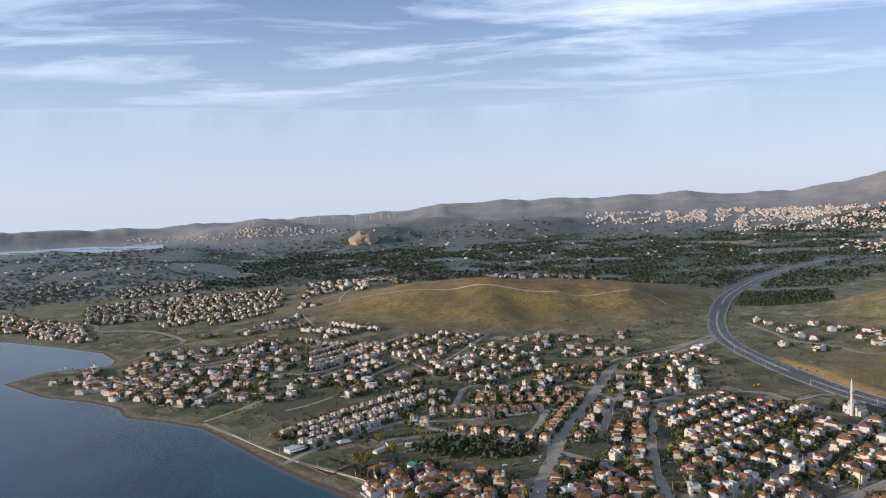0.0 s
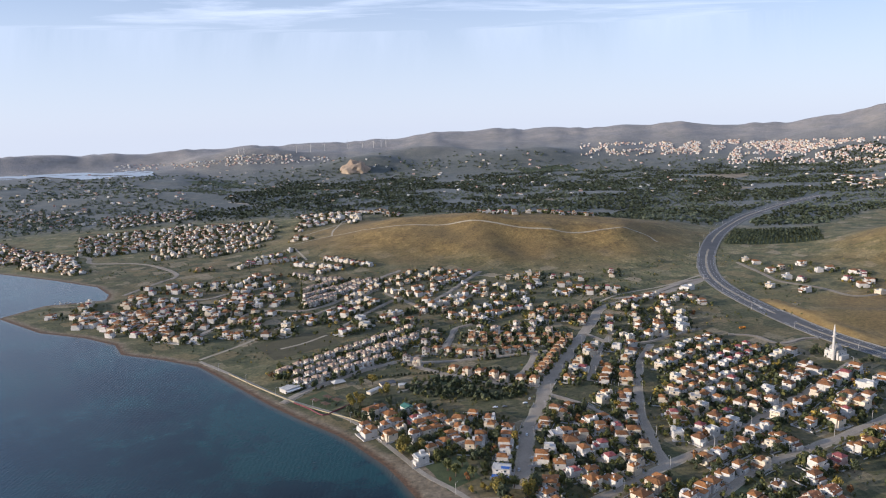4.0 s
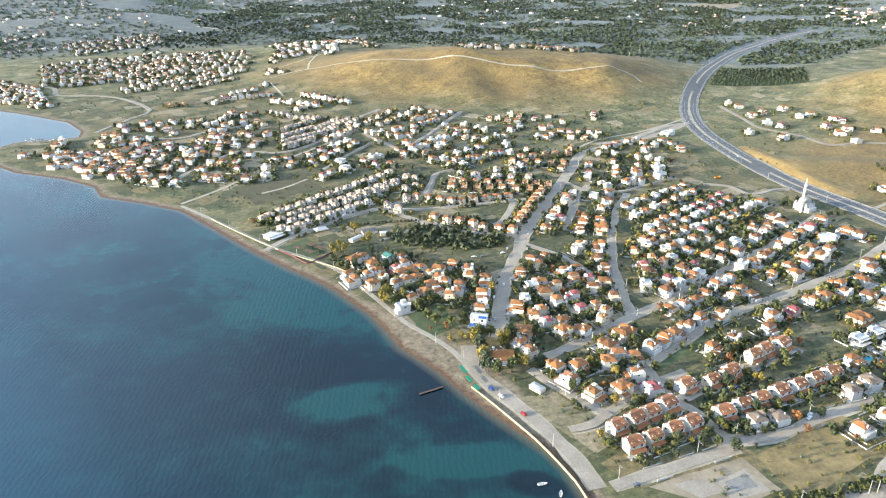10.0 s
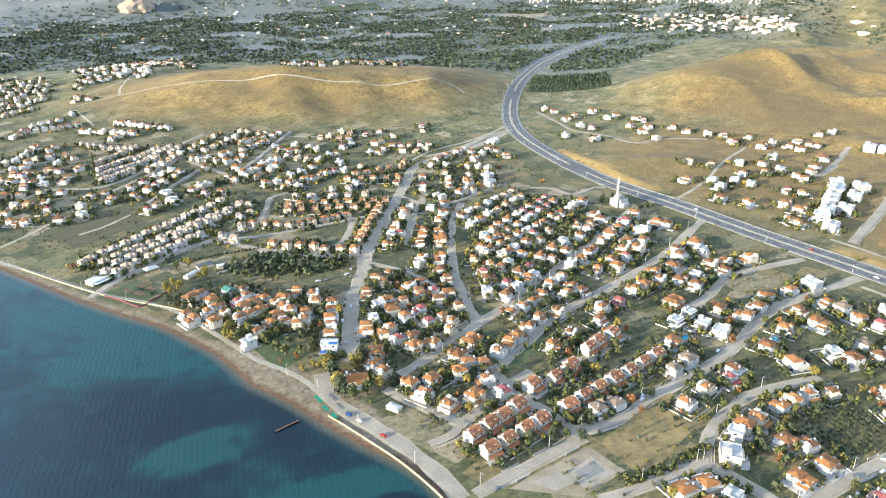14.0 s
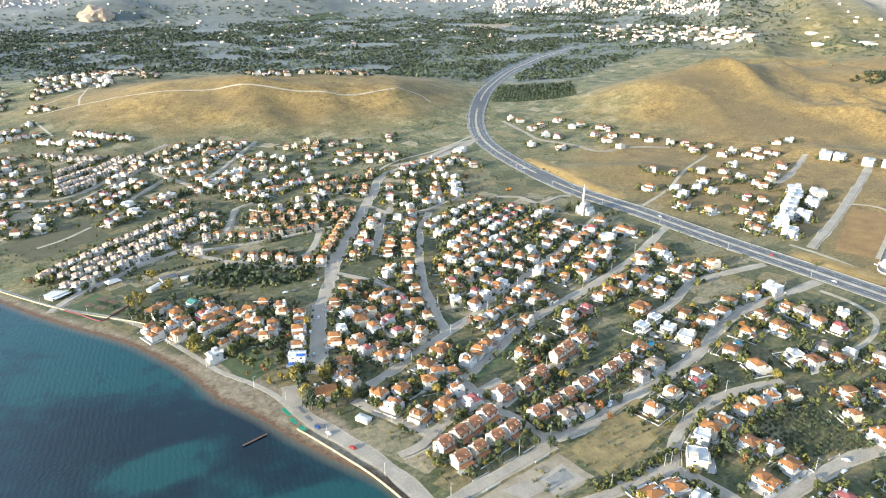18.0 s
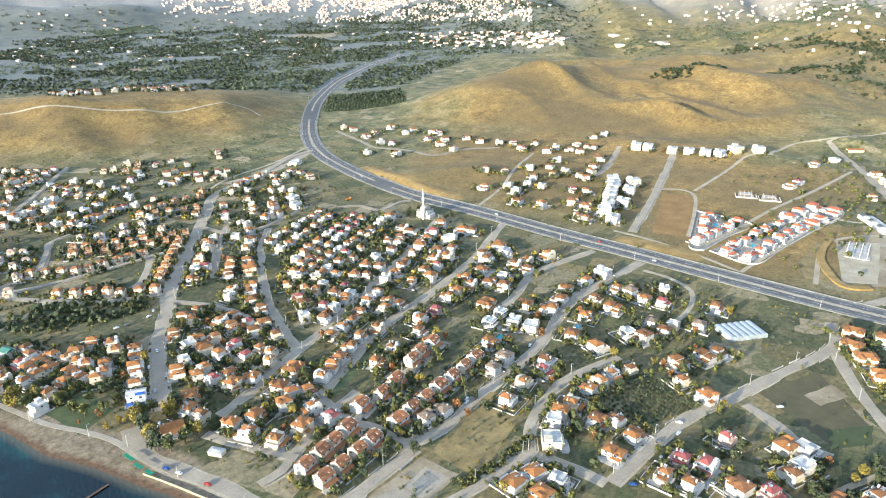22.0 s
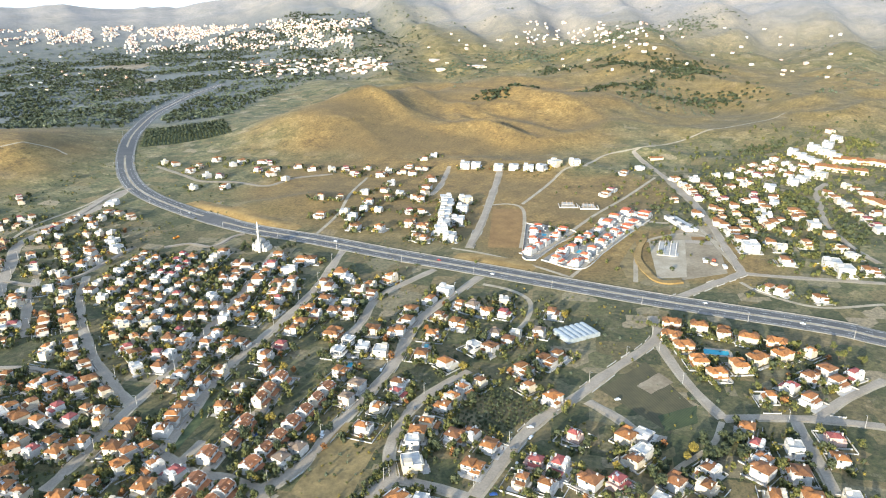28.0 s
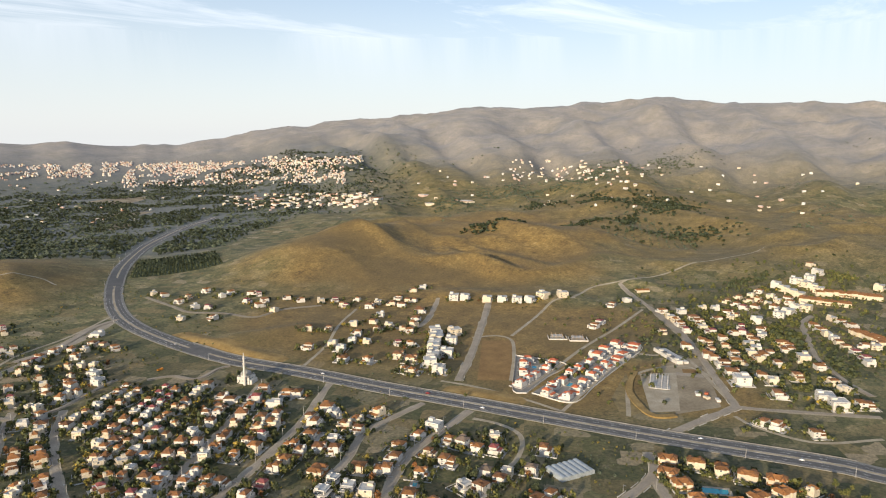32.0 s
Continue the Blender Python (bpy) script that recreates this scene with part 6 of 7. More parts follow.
# low walls between the plots, too many to pick apart
bw = random.Random(17)
wv, wf = [], []
near_plots = np.array(PLOTS)
for (x, y, s), ang in zip(PLOTS, TURNS):
    if math.hypot(x, y) > 850 or 540 < x < 835 and 345 < y < 495:
        continue
    c, sn = math.cos(radians(ang)), math.sin(radians(ang))
    a, b = bw.uniform(8.0, 10.5), bw.uniform(8.5, 11.5)
    for u0, v0, u1, v1 in ((-a, -b, a, -b), (a, -b, a, b), (a, b, -a, b), (-a, b, -a, -b)):
        if bw.random() < 0.3:
            continue
        p0, p1 = (x + c * u0 - sn * v0, y + sn * u0 + c * v0), (x + c * u1 - sn * v1, y + sn * u1 + c * v1)
        spots = [(p0[0] + (p1[0] - p0[0]) * k / 6, p0[1] + (p1[1] - p0[1]) * k / 6) for k in range(7)]
        if any(not clear_of_streets(px, py, 1.2) or np.min(np.hypot(near_plots[:, 0] - px, near_plots[:, 1] - py)) < 5.6 for px, py in spots) or float(inland(*p0)) < 34:
            continue
        v, f = ribbon([Vector((*q, 0)) for q in (p0, spots[3], p1)], 0, 0.24, bw.uniform(0.7, 1.2), 1.5)
        wf += [tuple(k + len(wv) for k in q) for q in f]
        wv += v
tagged(mesh_of("boundary_walls", wv, wf, FLAT), "low pale concrete walls between garden plots", "walls", kind="stuff")


# walls and hedge rows along the village lanes
wall_piece = None
for line, w in STREETS[:40]:
    acc, side = gw.uniform(0, 10), 1
    for a, b in zip(line, line[1:]):
        acc += (b - a).length
        if acc < 15 or not 230 < b.length < 800 or w > 20 or w < 6:
            continue
        acc = 0
        d = (b - a).normalized()
        for side in (-1, 1):
            if gw.random() < 0.52:
                continue
            x, y = b.x + d.y * side * (w / 2 + 2.0), b.y - d.x * side * (w / 2 + 2.0)
            if not clear_of_streets(x, y, 0.9) or float(inland(x, y)) < 26:
                continue
            m = pose(x, y, float(height(x, y)), 0, 0, math.degrees(math.atan2(d.y, d.x))) @ Matrix.Diagonal((gw.uniform(0.7, 1.0), 1, gw.uniform(0.8, 1.3), 1))
            if wall_piece is None:
                wall_piece = tagged(part("street_wall", boxes((0, 0, -0.3, 14, 0.25, 1.2), (-6.9, 0, -0.3, 0.4, 0.4, 1.5), (6.9, 0, -0.3, 0.4, 0.4, 1.5)), CONCRETE), "low grey concrete wall with posts along a lane", "wall", "street walls")
                wall_piece.matrix_basis = m
            else:
                copy_thing(wall_piece, m)


# ---- trees ----
def crown_mesh(name, seed, r, h, count, leaf, material, tall=1.0):
    """Leaf clumps gathered in uneven boughs: each is a small folded pair of triangles."""
    rng = np.random.RandomState(seed)
    boughs = rng.normal(size=(9, 3))
    boughs /= np.linalg.norm(boughs, axis=1)[:, None]
    boughs *= rng.uniform(0.25, 0.75, (9, 1))
    size = rng.uniform(0.35, 0.6, 9)
    pick_b = rng.randint(0, 9, count)
    d = rng.normal(size=(count, 3))
    d /= np.linalg.norm(d, axis=1)[:, None]
    c = boughs[pick_b] + d * size[pick_b][:, None] * rng.uniform(0.6, 1.0, (count, 1))
    c *= np.array([r, r, r * tall])
    c[:, 2] += h
    n = d + rng.normal(size=(count, 3)) * 0.5 + np.array([0, 0, 0.4])
    n /= np.linalg.norm(n, axis=1)[:, None]
    a = np.cross(n, rng.normal(size=(count, 3)))
    a /= np.linalg.norm(a, axis=1)[:, None]
    b = np.cross(n, a)
    s = leaf * rng.uniform(0.6, 1.3, (count, 1))
    v = np.stack([c + a * s, c + b * s * 0.8 + n * s * 0.25, c - a * s, c - b * s * 0.8 + n * s * 0.2], 1).reshape(-1, 3)
    f = np.arange(count * 4).reshape(-1, 4)
    me = bpy.data.meshes.new(name)
    me.from_pydata(v.tolist(), [], f.tolist())
    me.materials.append(material)
    return me


def trunk_mesh(h, r):
    bm = ring_bm([(r * 1.3, -0.3), (r, 0.5), (r * 0.75, h * 0.6), (r * 0.4, h)], 7)
    for k in range(4):
        a = k * 1.7
        lim = bmesh.ops.create_cone(bm, cap_ends=True, segments=5, radius1=r * 0.45, radius2=r * 0.15, depth=h * 0.6)["verts"]
        bmesh.ops.transform(bm, verts=lim, matrix=Matrix.Translation((math.cos(a) * h * 0.18, math.sin(a) * h * 0.18, h * 0.85)) @ Matrix.Rotation(0.7, 4, Vector((-math.sin(a), math.cos(a), 0))))
    me = bpy.data.meshes.new("trunk")
    bm.to_mesh(me)
    bm.free()
    me.materials.append(BARK)
    return me


TRUNK = trunk_mesh(3.0, 0.22)
TREE_KINDS = {
    "green": ("garden_tree", "leafy dark green garden tree", [crown_mesh("crown", k, 2.3, 3.4, 420, 0.38, LEAF, 0.95) for k in (1, 2, 3)]),
    "dark": ("evergreen_tree", "dense dark evergreen tree", [crown_mesh("crown", k, 2.7, 3.8, 480, 0.4, LEAF_DARK, 1.0) for k in (4, 5)]),
    "gold": ("autumn_tree", "tree in yellow autumn leaf", [crown_mesh("crown", k, 2.5, 3.8, 420, 0.38, LEAF_GOLD, 1.1) for k in (6, 7)]),
    "rust": ("autumn_tree", "tree in rusty orange autumn leaf", [crown_mesh("crown", 8, 2.2, 3.2, 380, 0.38, LEAF_RUST, 1.0)]),
    "poplar": ("poplar", "slender upright green poplar tree", [crown_mesh("crown", 9, 1.3, 6.0, 420, 0.36, LEAF, 4.2)]),
}
SHRUBS = {"olive": crown_mesh("shrub", 25, 1.3, 0.8, 72, 0.52, OLIVE_HAZED), "green": crown_mesh("shrub", 21, 1.2, 0.9, 72, 0.56, LEAF), "dark": crown_mesh("shrub", 22, 1.3, 0.9, 72, 0.58, LEAF_DARK),
          "gold": crown_mesh("shrub", 23, 1.2, 0.9, 72, 0.5, LEAF_GOLD), "rust": crown_mesh("shrub", 24, 1.2, 0.9, 72, 0.5, LEAF_RUST)}
SHRUB_CO = {}
for key, me in SHRUBS.items():
    co = np.zeros(len(me.vertices) * 3)
    me.vertices.foreach_get("co", co)
    SHRUB_CO[key] = co.reshape(-1, 3)
tr = random.Random(3)
street_pts = np.array([(q.x, q.y, w / 2) for line, w in STREETS for q in line])
plot_pts = np.array(PLOTS)
TREE_COUNT = 0
STUFF = {k: [] for k in SHRUBS}


def clear(x, y, room=1.5):
    if np.any((street_pts[:, 0] - x) ** 2 + (street_pts[:, 1] - y) ** 2 < (street_pts[:, 2] + room) ** 2):
        return False
    return not np.any((plot_pts[:, 0] - x) ** 2 + (plot_pts[:, 1] - y) ** 2 < (plot_pts[:, 2] - 1.2 + room * 0.6) ** 2)


def tree(kind, x, y, size=1.0):
    global TREE_COUNT
    name, label, crowns = TREE_KINDS[kind]
    TREE_COUNT += 1
    root = tagged(new(name), label, "tree", "trees of the town")
    root.matrix_basis = pose(x, y, float(height(x, y)), 0, 0, tr.uniform(0, 360)) @ Matrix.Diagonal((size, size, size * tr.uniform(0.85, 1.15), 1))
    child("trunk", TRUNK, root)
    child("crown", tr.choice(crowns), root)
    return root


def shrub(kind, x, y, size):
    STUFF[kind].append((x, y, size))


def kind_of():
    u = tr.random()
    return "green" if u < 0.5 else "dark" if u < 0.86 else "gold" if u < 0.965 else "rust"


# gardens: trees and bushes round each house
for x, y, s in PLOTS:
    r = math.hypot(x, y)
    if 540 < x < 835 and 345 < y < 495 and tr.random() < 0.85:
        continue
    for k in range(10 if r < 940 else 5):
        a, d = tr.uniform(0, 6.28), tr.uniform(6.5, 16)
        px, py = x + d * math.cos(a), y + d * math.sin(a)
        if not clear(px, py) or px < 40 and float(inland(px, py)) < 30:
            continue
        if r < 580 and TREE_COUNT < 380 and tr.random() < 0.25:
            tree(kind_of(), px, py, tr.uniform(0.75, 1.45))
        else:
            shrub(kind_of(), px, py, tr.uniform(1.3, 2.9))
    for k in range(18 if r < 760 else 7):
        a, d = tr.uniform(0, 6.28), tr.uniform(5.5, 17)
        px, py = x + d * math.cos(a), y + d * math.sin(a)
        if clear(px, py, 0.8) and (px > 40 or float(inland(px, py)) > 30):
            shrub(tr.choice(("green", "dark", "dark", "green", "gold")), px, py, tr.uniform(0.5, 1.3))


def grove(kind, n, cx, cy, rx, ry, size=(1.1, 1.7), turn=0, whole=True):
    c, s = math.cos(radians(turn)), math.sin(radians(turn))
    for _ in range(n):
        a, d = tr.uniform(0, 6.28), math.sqrt(tr.random())
        u, v = rx * d * math.cos(a), ry * d * math.sin(a)
        px, py = cx + c * u - s * v, cy + s * u + c * v
        if not clear(px, py, 0.5):
            continue
        if whole:
            tree(kind, px, py, tr.uniform(*size))
        else:
            shrub(kind, px, py, tr.uniform(*size) * 1.6)


for x, y in ((38, 411), (38, 400), (39, 389), (42, 378), (48, 373), (57, 376), (65, 378), (55, 409), (61, 419), (48, 421), (40, 417)):
    tree(("dark", "green", "gold")[(x + y) % 3], x, y, tr.uniform(1.7, 2.4))
grove("gold", 7, -22, 481, 12, 9, (1.3, 1.9))
grove("green", 7, -8, 470, 16, 10, (1.2, 1.8))
grove("green", 6, 20, 445, 16, 10, (1.2, 1.8))
grove("dark", 6, -60, 545, 18, 9, (1.1, 1.6), -40)
grove("gold", 3, -69, 572, 7, 5)
grove("gold", 3, -48, 594, 7, 5)
grove("gold", 5, 26, 419, 9, 5, (0.6, 0.9))
grove("rust", 3, 13, 433, 8, 7, (0.6, 0.9))
grove("gold", 7, -237, 848, 30, 13, (0.9, 1.4), -40)
grove("dark", 16, 377, 128, 19, 11, (1.1, 1.6), -20)
grove("dark", 9, 332, 141, 13, 8, (1.0, 1.5), 0)
grove("gold", 4, 361, 141, 8, 7, (1.0, 1.4))
grove("green", 8, 559, 108, 24, 9, (0.9, 1.4), 100)
grove("dark", 7, 377, 662, 19, 8, (0.9, 1.3), 25)
grove("dark", 5, 412, 633, 11, 7, (0.9, 1.2))
# gardens and the wooded dip of the eastern suburb
grove("dark", 70, 945, 270, 75, 14, (1.2, 2.4), 26, False)
grove("green", 60, 945, 270, 80, 20, (1.0, 2.0), 26, False)
grove("dark", 90, 850, 270, 90, 50, (0.9, 1.8), 30, False)
grove("green", 90, 960, 360, 110, 60, (0.9, 1.8), 30, False)
grove("green", 70, 760, 190, 60, 40, (0.9, 1.8), 20, False)
grove("dark", 60, 900, 195, 60, 20, (0.9, 1.7), 20, False)
grove("dark", 60, 1230, 425, 60, 22, (1.0, 2.0), -20, False)
grove("green", 60, 1310, 300, 60, 30, (1.0, 2.0), 0, False)
for k in range(5):
    tree("poplar", -183 - 4.5 * k, 942 + 25 * k, tr.uniform(1.0, 1.35))
for k in range(7):
    tree(tr.choice(("green", "gold", "green")), 113 + 11 * k, 288 + 4.6 * k, tr.uniform(0.8, 1.15))
for kind, spots in (("gold", ((-45, 601), (-60, 619), (-71, 583), (-72, 567), (-24, 486), (-126, 813))), ("green", ((-70, 617), (-65, 544), (-20, 472), (-16, 477), (-139, 782), (237, 382), (233, 371), (91, 353), (136, 303), (125, 302), (159, 299), (323, 653))),
                    ("dark", ((-23, 812), (-5, 809), (166, 294), (228, 320), (186, 352), (180, 361))), ("rust", ((255, 397), (212, 317)))):
    for x, y in spots:
        tree(kind, x, y, tr.uniform(1.15, 1.7))
# scrub, hedges and citrus, joined
grove("dark", 260, 27, 599, 57, 27, (0.6, 1.5), -10, False)
grove("green", 60, 27, 599, 61, 32, (0.6, 1.2), -10, False)
for i in range(13):
    for j in range(12):
        shrub("dark", 288 + 4.1 * i + tr.uniform(-0.8, 0.8), 240 + 4.1 * j - 0.4 * i + tr.uniform(-0.8, 0.8), tr.uniform(0.8, 1.35))
for i in range(46):
    u = i / 45
    shrub("green", 444 + 48 * u + tr.uniform(-1.5, 1.5), 159 + 70 * u + tr.uniform(-1.5, 1.5), tr.uniform(1.0, 1.8))
    shrub("green", 530 - 27 * u + tr.uniform(-1.5, 1.5), 135 + 121 * u + tr.uniform(-1.5, 1.5), tr.uniform(1.0, 1.9))
for i in range(40):
    u = i / 39
    shrub("dark", -81 + 141 * u, 635 + 16 * u + tr.uniform(-0.6, 0.6), tr.uniform(0.9, 1.3))
for i in range(26):
    for j in range(18):
        u, v = i / 25, j / 17
        px, py = 544 * (1 - u) * (1 - v) + 716 * u * (1 - v) + 631 * (1 - u) * v + 796 * u * v, 1280 * (1 - u) * (1 - v) + 1257 * u * (1 - v) + 1438 * (1 - u) * v + 1426 * u * v
        shrub("dark", px, py, tr.uniform(1.6, 2.3))
for i in range(20):
    for j in range(11):
        u, v = i / 19, j / 10
        px = (1760 * (1 - u) + 1440 * u) * (1 - v) + (1740 * (1 - u) + 1517 * u) * v
        py = (979 * (1 - u) + 810 * u) * (1 - v) + (760 * (1 - u) + 633 * u) * v
        shrub("olive", px + tr.uniform(-2, 2), py + tr.uniform(-2, 2), tr.uniform(1.2, 2.0))
# green scrub along the ditch by the waste ground
for i in range(120):
    u = tr.random()
    shrub(tr.choice(("green", "green", "dark")), 172 + 60 * u + tr.gauss(0, 2), 257 + 12 * u * u + tr.gauss(0, 2.2), tr.uniform(0.7, 1.6))
# rough growth on vacant land
rs = np.random.RandomState(6)
fx, fy = rs.uniform(-570, 1100, 16000), rs.uniform(150, 1350, 16000)
keep = (inland(fx, fy) > 32) & (rs.uniform(0, 1, 16000) > 0.985 * np.minimum(1, 1.3 * dry_land(fx, fy)))
for px, py in zip(fx[keep], fy[keep]):
    if px > 520 and py > 230 and tr.random() < 0.85:
        continue
    if noise.noise((px * 0.009, py * 0.009, 0)) > -0.08 and clear(px, py, 0.6):
        shrub(tr.choice(("green", "dark", "green", "olive", "olive", "gold")), px, py, tr.uniform(0.4, 1.2))
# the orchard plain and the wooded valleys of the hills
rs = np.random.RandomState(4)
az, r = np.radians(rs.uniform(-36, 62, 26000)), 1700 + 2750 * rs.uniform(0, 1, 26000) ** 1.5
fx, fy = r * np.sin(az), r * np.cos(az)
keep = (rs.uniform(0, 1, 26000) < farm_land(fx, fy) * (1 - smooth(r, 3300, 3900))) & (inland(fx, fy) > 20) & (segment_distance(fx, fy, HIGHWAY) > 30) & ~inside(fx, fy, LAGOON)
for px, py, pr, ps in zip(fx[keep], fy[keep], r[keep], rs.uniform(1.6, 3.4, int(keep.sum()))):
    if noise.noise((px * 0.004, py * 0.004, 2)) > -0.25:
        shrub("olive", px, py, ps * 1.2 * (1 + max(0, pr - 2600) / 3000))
# dense groves of the near plain
fx, fy = rs.uniform(-700, 2300, 30000), rs.uniform(1500, 3300, 30000)
keep = (rs.uniform(0, 1, 30000) < farm_land(fx, fy)) & (segment_distance(fx, fy, HIGHWAY) > 30)
for px, py, ps in zip(fx[keep], fy[keep], rs.uniform(1.7, 3.3, int(keep.sum()))):
    if noise.noise((px * 0.006, py * 0.006, 11)) > -0.12:
        shrub("dark", px, py, ps)
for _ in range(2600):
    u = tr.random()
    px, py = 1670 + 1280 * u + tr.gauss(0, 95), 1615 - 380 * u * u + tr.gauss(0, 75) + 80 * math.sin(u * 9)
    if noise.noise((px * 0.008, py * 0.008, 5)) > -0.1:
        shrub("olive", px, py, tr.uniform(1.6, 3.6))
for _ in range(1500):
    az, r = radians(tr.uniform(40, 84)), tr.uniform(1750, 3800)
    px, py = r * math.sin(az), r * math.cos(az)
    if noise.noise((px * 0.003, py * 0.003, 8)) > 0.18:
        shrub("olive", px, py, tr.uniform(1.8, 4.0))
for _ in range(1000):
    px, py = tr.gauss(1023, 175), tr.gauss(336, 95)
    if clear(px, py, 1.0):
        shrub(tr.choice(("dark", "green", "green")), px, py, tr.uniform(1.0, 2.4))
# wooded gullies below the hill village
for a, b, n, wide in (((1230, 1040), (1780, 880), 420, 22), ((1780, 880), (2063, 930), 320, 45), ((1905, 1334), (2000, 1180), 300, 50), ((2000, 1180), (2063, 930), 380, 55), ((1545, 817), (1740, 660), 220, 40)):
    for _ in range(n):
        u = tr.random()
        px, py = a[0] + (b[0] - a[0]) * u + tr.gauss(0, wide), a[1] + (b[1] - a[1]) * u + tr.gauss(0, wide)
        if noise.noise((px * 0.012, py * 0.012, 5)) > -0.15:
            shrub("dark", px, py, tr.uniform(1.8, 3.8))
for _ in range(280):
    px, py = tr.gauss(1030, 150), tr.gauss(330, 80)
    if clear(px, py, 1.0):
        shrub("green", px, py, tr.uniform(1.8, 3.2))
LABELS = {"green": "green bushes and small trees in gardens and fields", "dark": "dark olive, citrus and evergreen trees in gardens and orchards",
          "olive": "olive and orchard trees of the plain, greyed for haze", "gold": "yellowing bushes in gardens", "rust": "rusty autumn bushes in gardens"}
LEAVES = {"olive": OLIVE_HAZED, "green": LEAF, "dark": LEAF_DARK, "gold": LEAF_GOLD, "rust": LEAF_RUST}
for key, rows in STUFF.items():
    q = np.array(rows)
    rr = np.hypot(q[:, 0], q[:, 1])
    z = height(q[:, 0], q[:, 1])
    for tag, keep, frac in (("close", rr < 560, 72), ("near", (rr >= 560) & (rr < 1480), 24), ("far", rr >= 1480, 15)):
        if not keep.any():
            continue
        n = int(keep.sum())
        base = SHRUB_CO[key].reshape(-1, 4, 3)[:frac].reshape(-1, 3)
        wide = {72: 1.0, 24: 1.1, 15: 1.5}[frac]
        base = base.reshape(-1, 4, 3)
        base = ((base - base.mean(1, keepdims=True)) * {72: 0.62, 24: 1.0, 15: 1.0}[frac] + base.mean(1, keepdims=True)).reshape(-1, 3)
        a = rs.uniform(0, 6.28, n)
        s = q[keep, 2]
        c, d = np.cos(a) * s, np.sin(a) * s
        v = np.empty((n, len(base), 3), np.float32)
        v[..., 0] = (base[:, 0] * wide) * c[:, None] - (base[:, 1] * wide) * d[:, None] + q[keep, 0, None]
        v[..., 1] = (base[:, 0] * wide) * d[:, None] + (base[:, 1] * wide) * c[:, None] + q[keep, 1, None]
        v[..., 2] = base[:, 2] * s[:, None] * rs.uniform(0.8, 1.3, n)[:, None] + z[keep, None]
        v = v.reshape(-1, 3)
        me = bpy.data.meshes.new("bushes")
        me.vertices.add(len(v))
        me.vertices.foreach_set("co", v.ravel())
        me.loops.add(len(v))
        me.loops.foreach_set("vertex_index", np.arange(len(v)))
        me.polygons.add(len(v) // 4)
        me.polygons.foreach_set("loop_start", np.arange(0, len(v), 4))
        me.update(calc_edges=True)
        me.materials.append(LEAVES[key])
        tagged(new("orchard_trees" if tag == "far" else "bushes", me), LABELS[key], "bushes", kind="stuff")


# ---- the far towns ----
def bearing(az, el, eye=255.0):
    """The first ground met from above the bay along a bearing and a drop, both in degrees."""
    d = np.arange(1200.0, 4850.0, 12.0)
    x, y = d * math.sin(radians(az)), d * math.cos(radians(az))
    under = eye + d * math.tan(radians(el)) < height(x, y)
    k = int(np.argmax(under)) if under.any() else len(d) - 1
    return float(x[k]), float(y[k])


cubes = []
ft = random.Random(12)


def sprawl(n, az, el, size=(10, 20), tall=(5, 13), clump=0.0):
    for _ in range(n):
        a, e = ft.uniform(*az), ft.uniform(*el)
        if clump and noise.noise((a * 1.1, e * 2.4, 4)) < clump:
            continue
        cubes.append((*bearing(a, e), ft.uniform(*size), ft.uniform(*size), ft.uniform(*tall), ft.uniform(0, 180)))


sprawl(700, (12, 24), (-2.9, -1.9), (4.5, 9), (4, 9), -0.05)
sprawl(1500, (23, 39.5), (-3.7, -1.9), (4.5, 9.5), (4, 9), -0.12)
sprawl(700, (17, 31), (-2.75, -2.0), (4.5, 9), (4, 9), -0.1)
sprawl(160, (33, 41), (-2.2, -1.6), (6, 12), (4, 9))
sprawl(130, (30, 42), (-5.6, -4.5), (8, 17), (4, 8))
sprawl(14, (31, 50), (-5.6, -4.6), (22, 46), (4, 6))
sprawl(190, (53, 62.5), (-3.6, -1.9), (6, 10), (4, 7), -0.05)
sprawl(150, (-24, -8), (-2.8, -2.35), (6, 12), (4, 7))
sprawl(60, (-16, -11), (-2.4, -2.0), (6, 12), (4, 7))
sprawl(230, (-30, 34), (-6.2, -2.6), (6, 13), (3, 6))
sprawl(70, (40, 78), (-5.5, -2.2), (6, 13), (3, 6))
sprawl(40, (-32, -22), (-5.5, -3.6), (6, 12), (3, 6))
fv, ff, fm = [], [], []
zs = height([c[0] for c in cubes], [c[1] for c in cubes])
for (x, y, w, d, h, a), z in zip(cubes, zs):
    c, s = math.cos(radians(a)), math.sin(radians(a))
    k = len(fv)
    for zz in (z - 4, z + h):
        for u, v in ((-1, -1), (1, -1), (1, 1), (-1, 1)):
            fv.append((x + c * u * w / 2 - s * v * d / 2, y + s * u * w / 2 + c * v * d / 2, zz))
    fv.append((x, y, z + h * 1.22 + 0.6))
    ff += [(k, k + 1, k + 5, k + 4), (k + 1, k + 2, k + 6, k + 5), (k + 2, k + 3, k + 7, k + 6), (k + 3, k, k + 4, k + 7)]
    ff += [(k + 4, k + 5, k + 8), (k + 5, k + 6, k + 8), (k + 6, k + 7, k + 8), (k + 7, k + 4, k + 8)]
    fm += [ft.choice((0, 4, 3, 2))] * 4 + [ft.choice((1, 1, 2))] * 4
town = mesh_of("distant_town", fv, ff, CREAM)
town.data.materials.append(TILE_BROWN)
town.data.materials.append(FLAT)
town.data.materials.append(WHITE)
town.data.materials.append(PINK)
town.data.polygons.foreach_set("material_index", fm)
tagged(town, "distant white town at the foot of hazy hills", "town", kind="stuff")

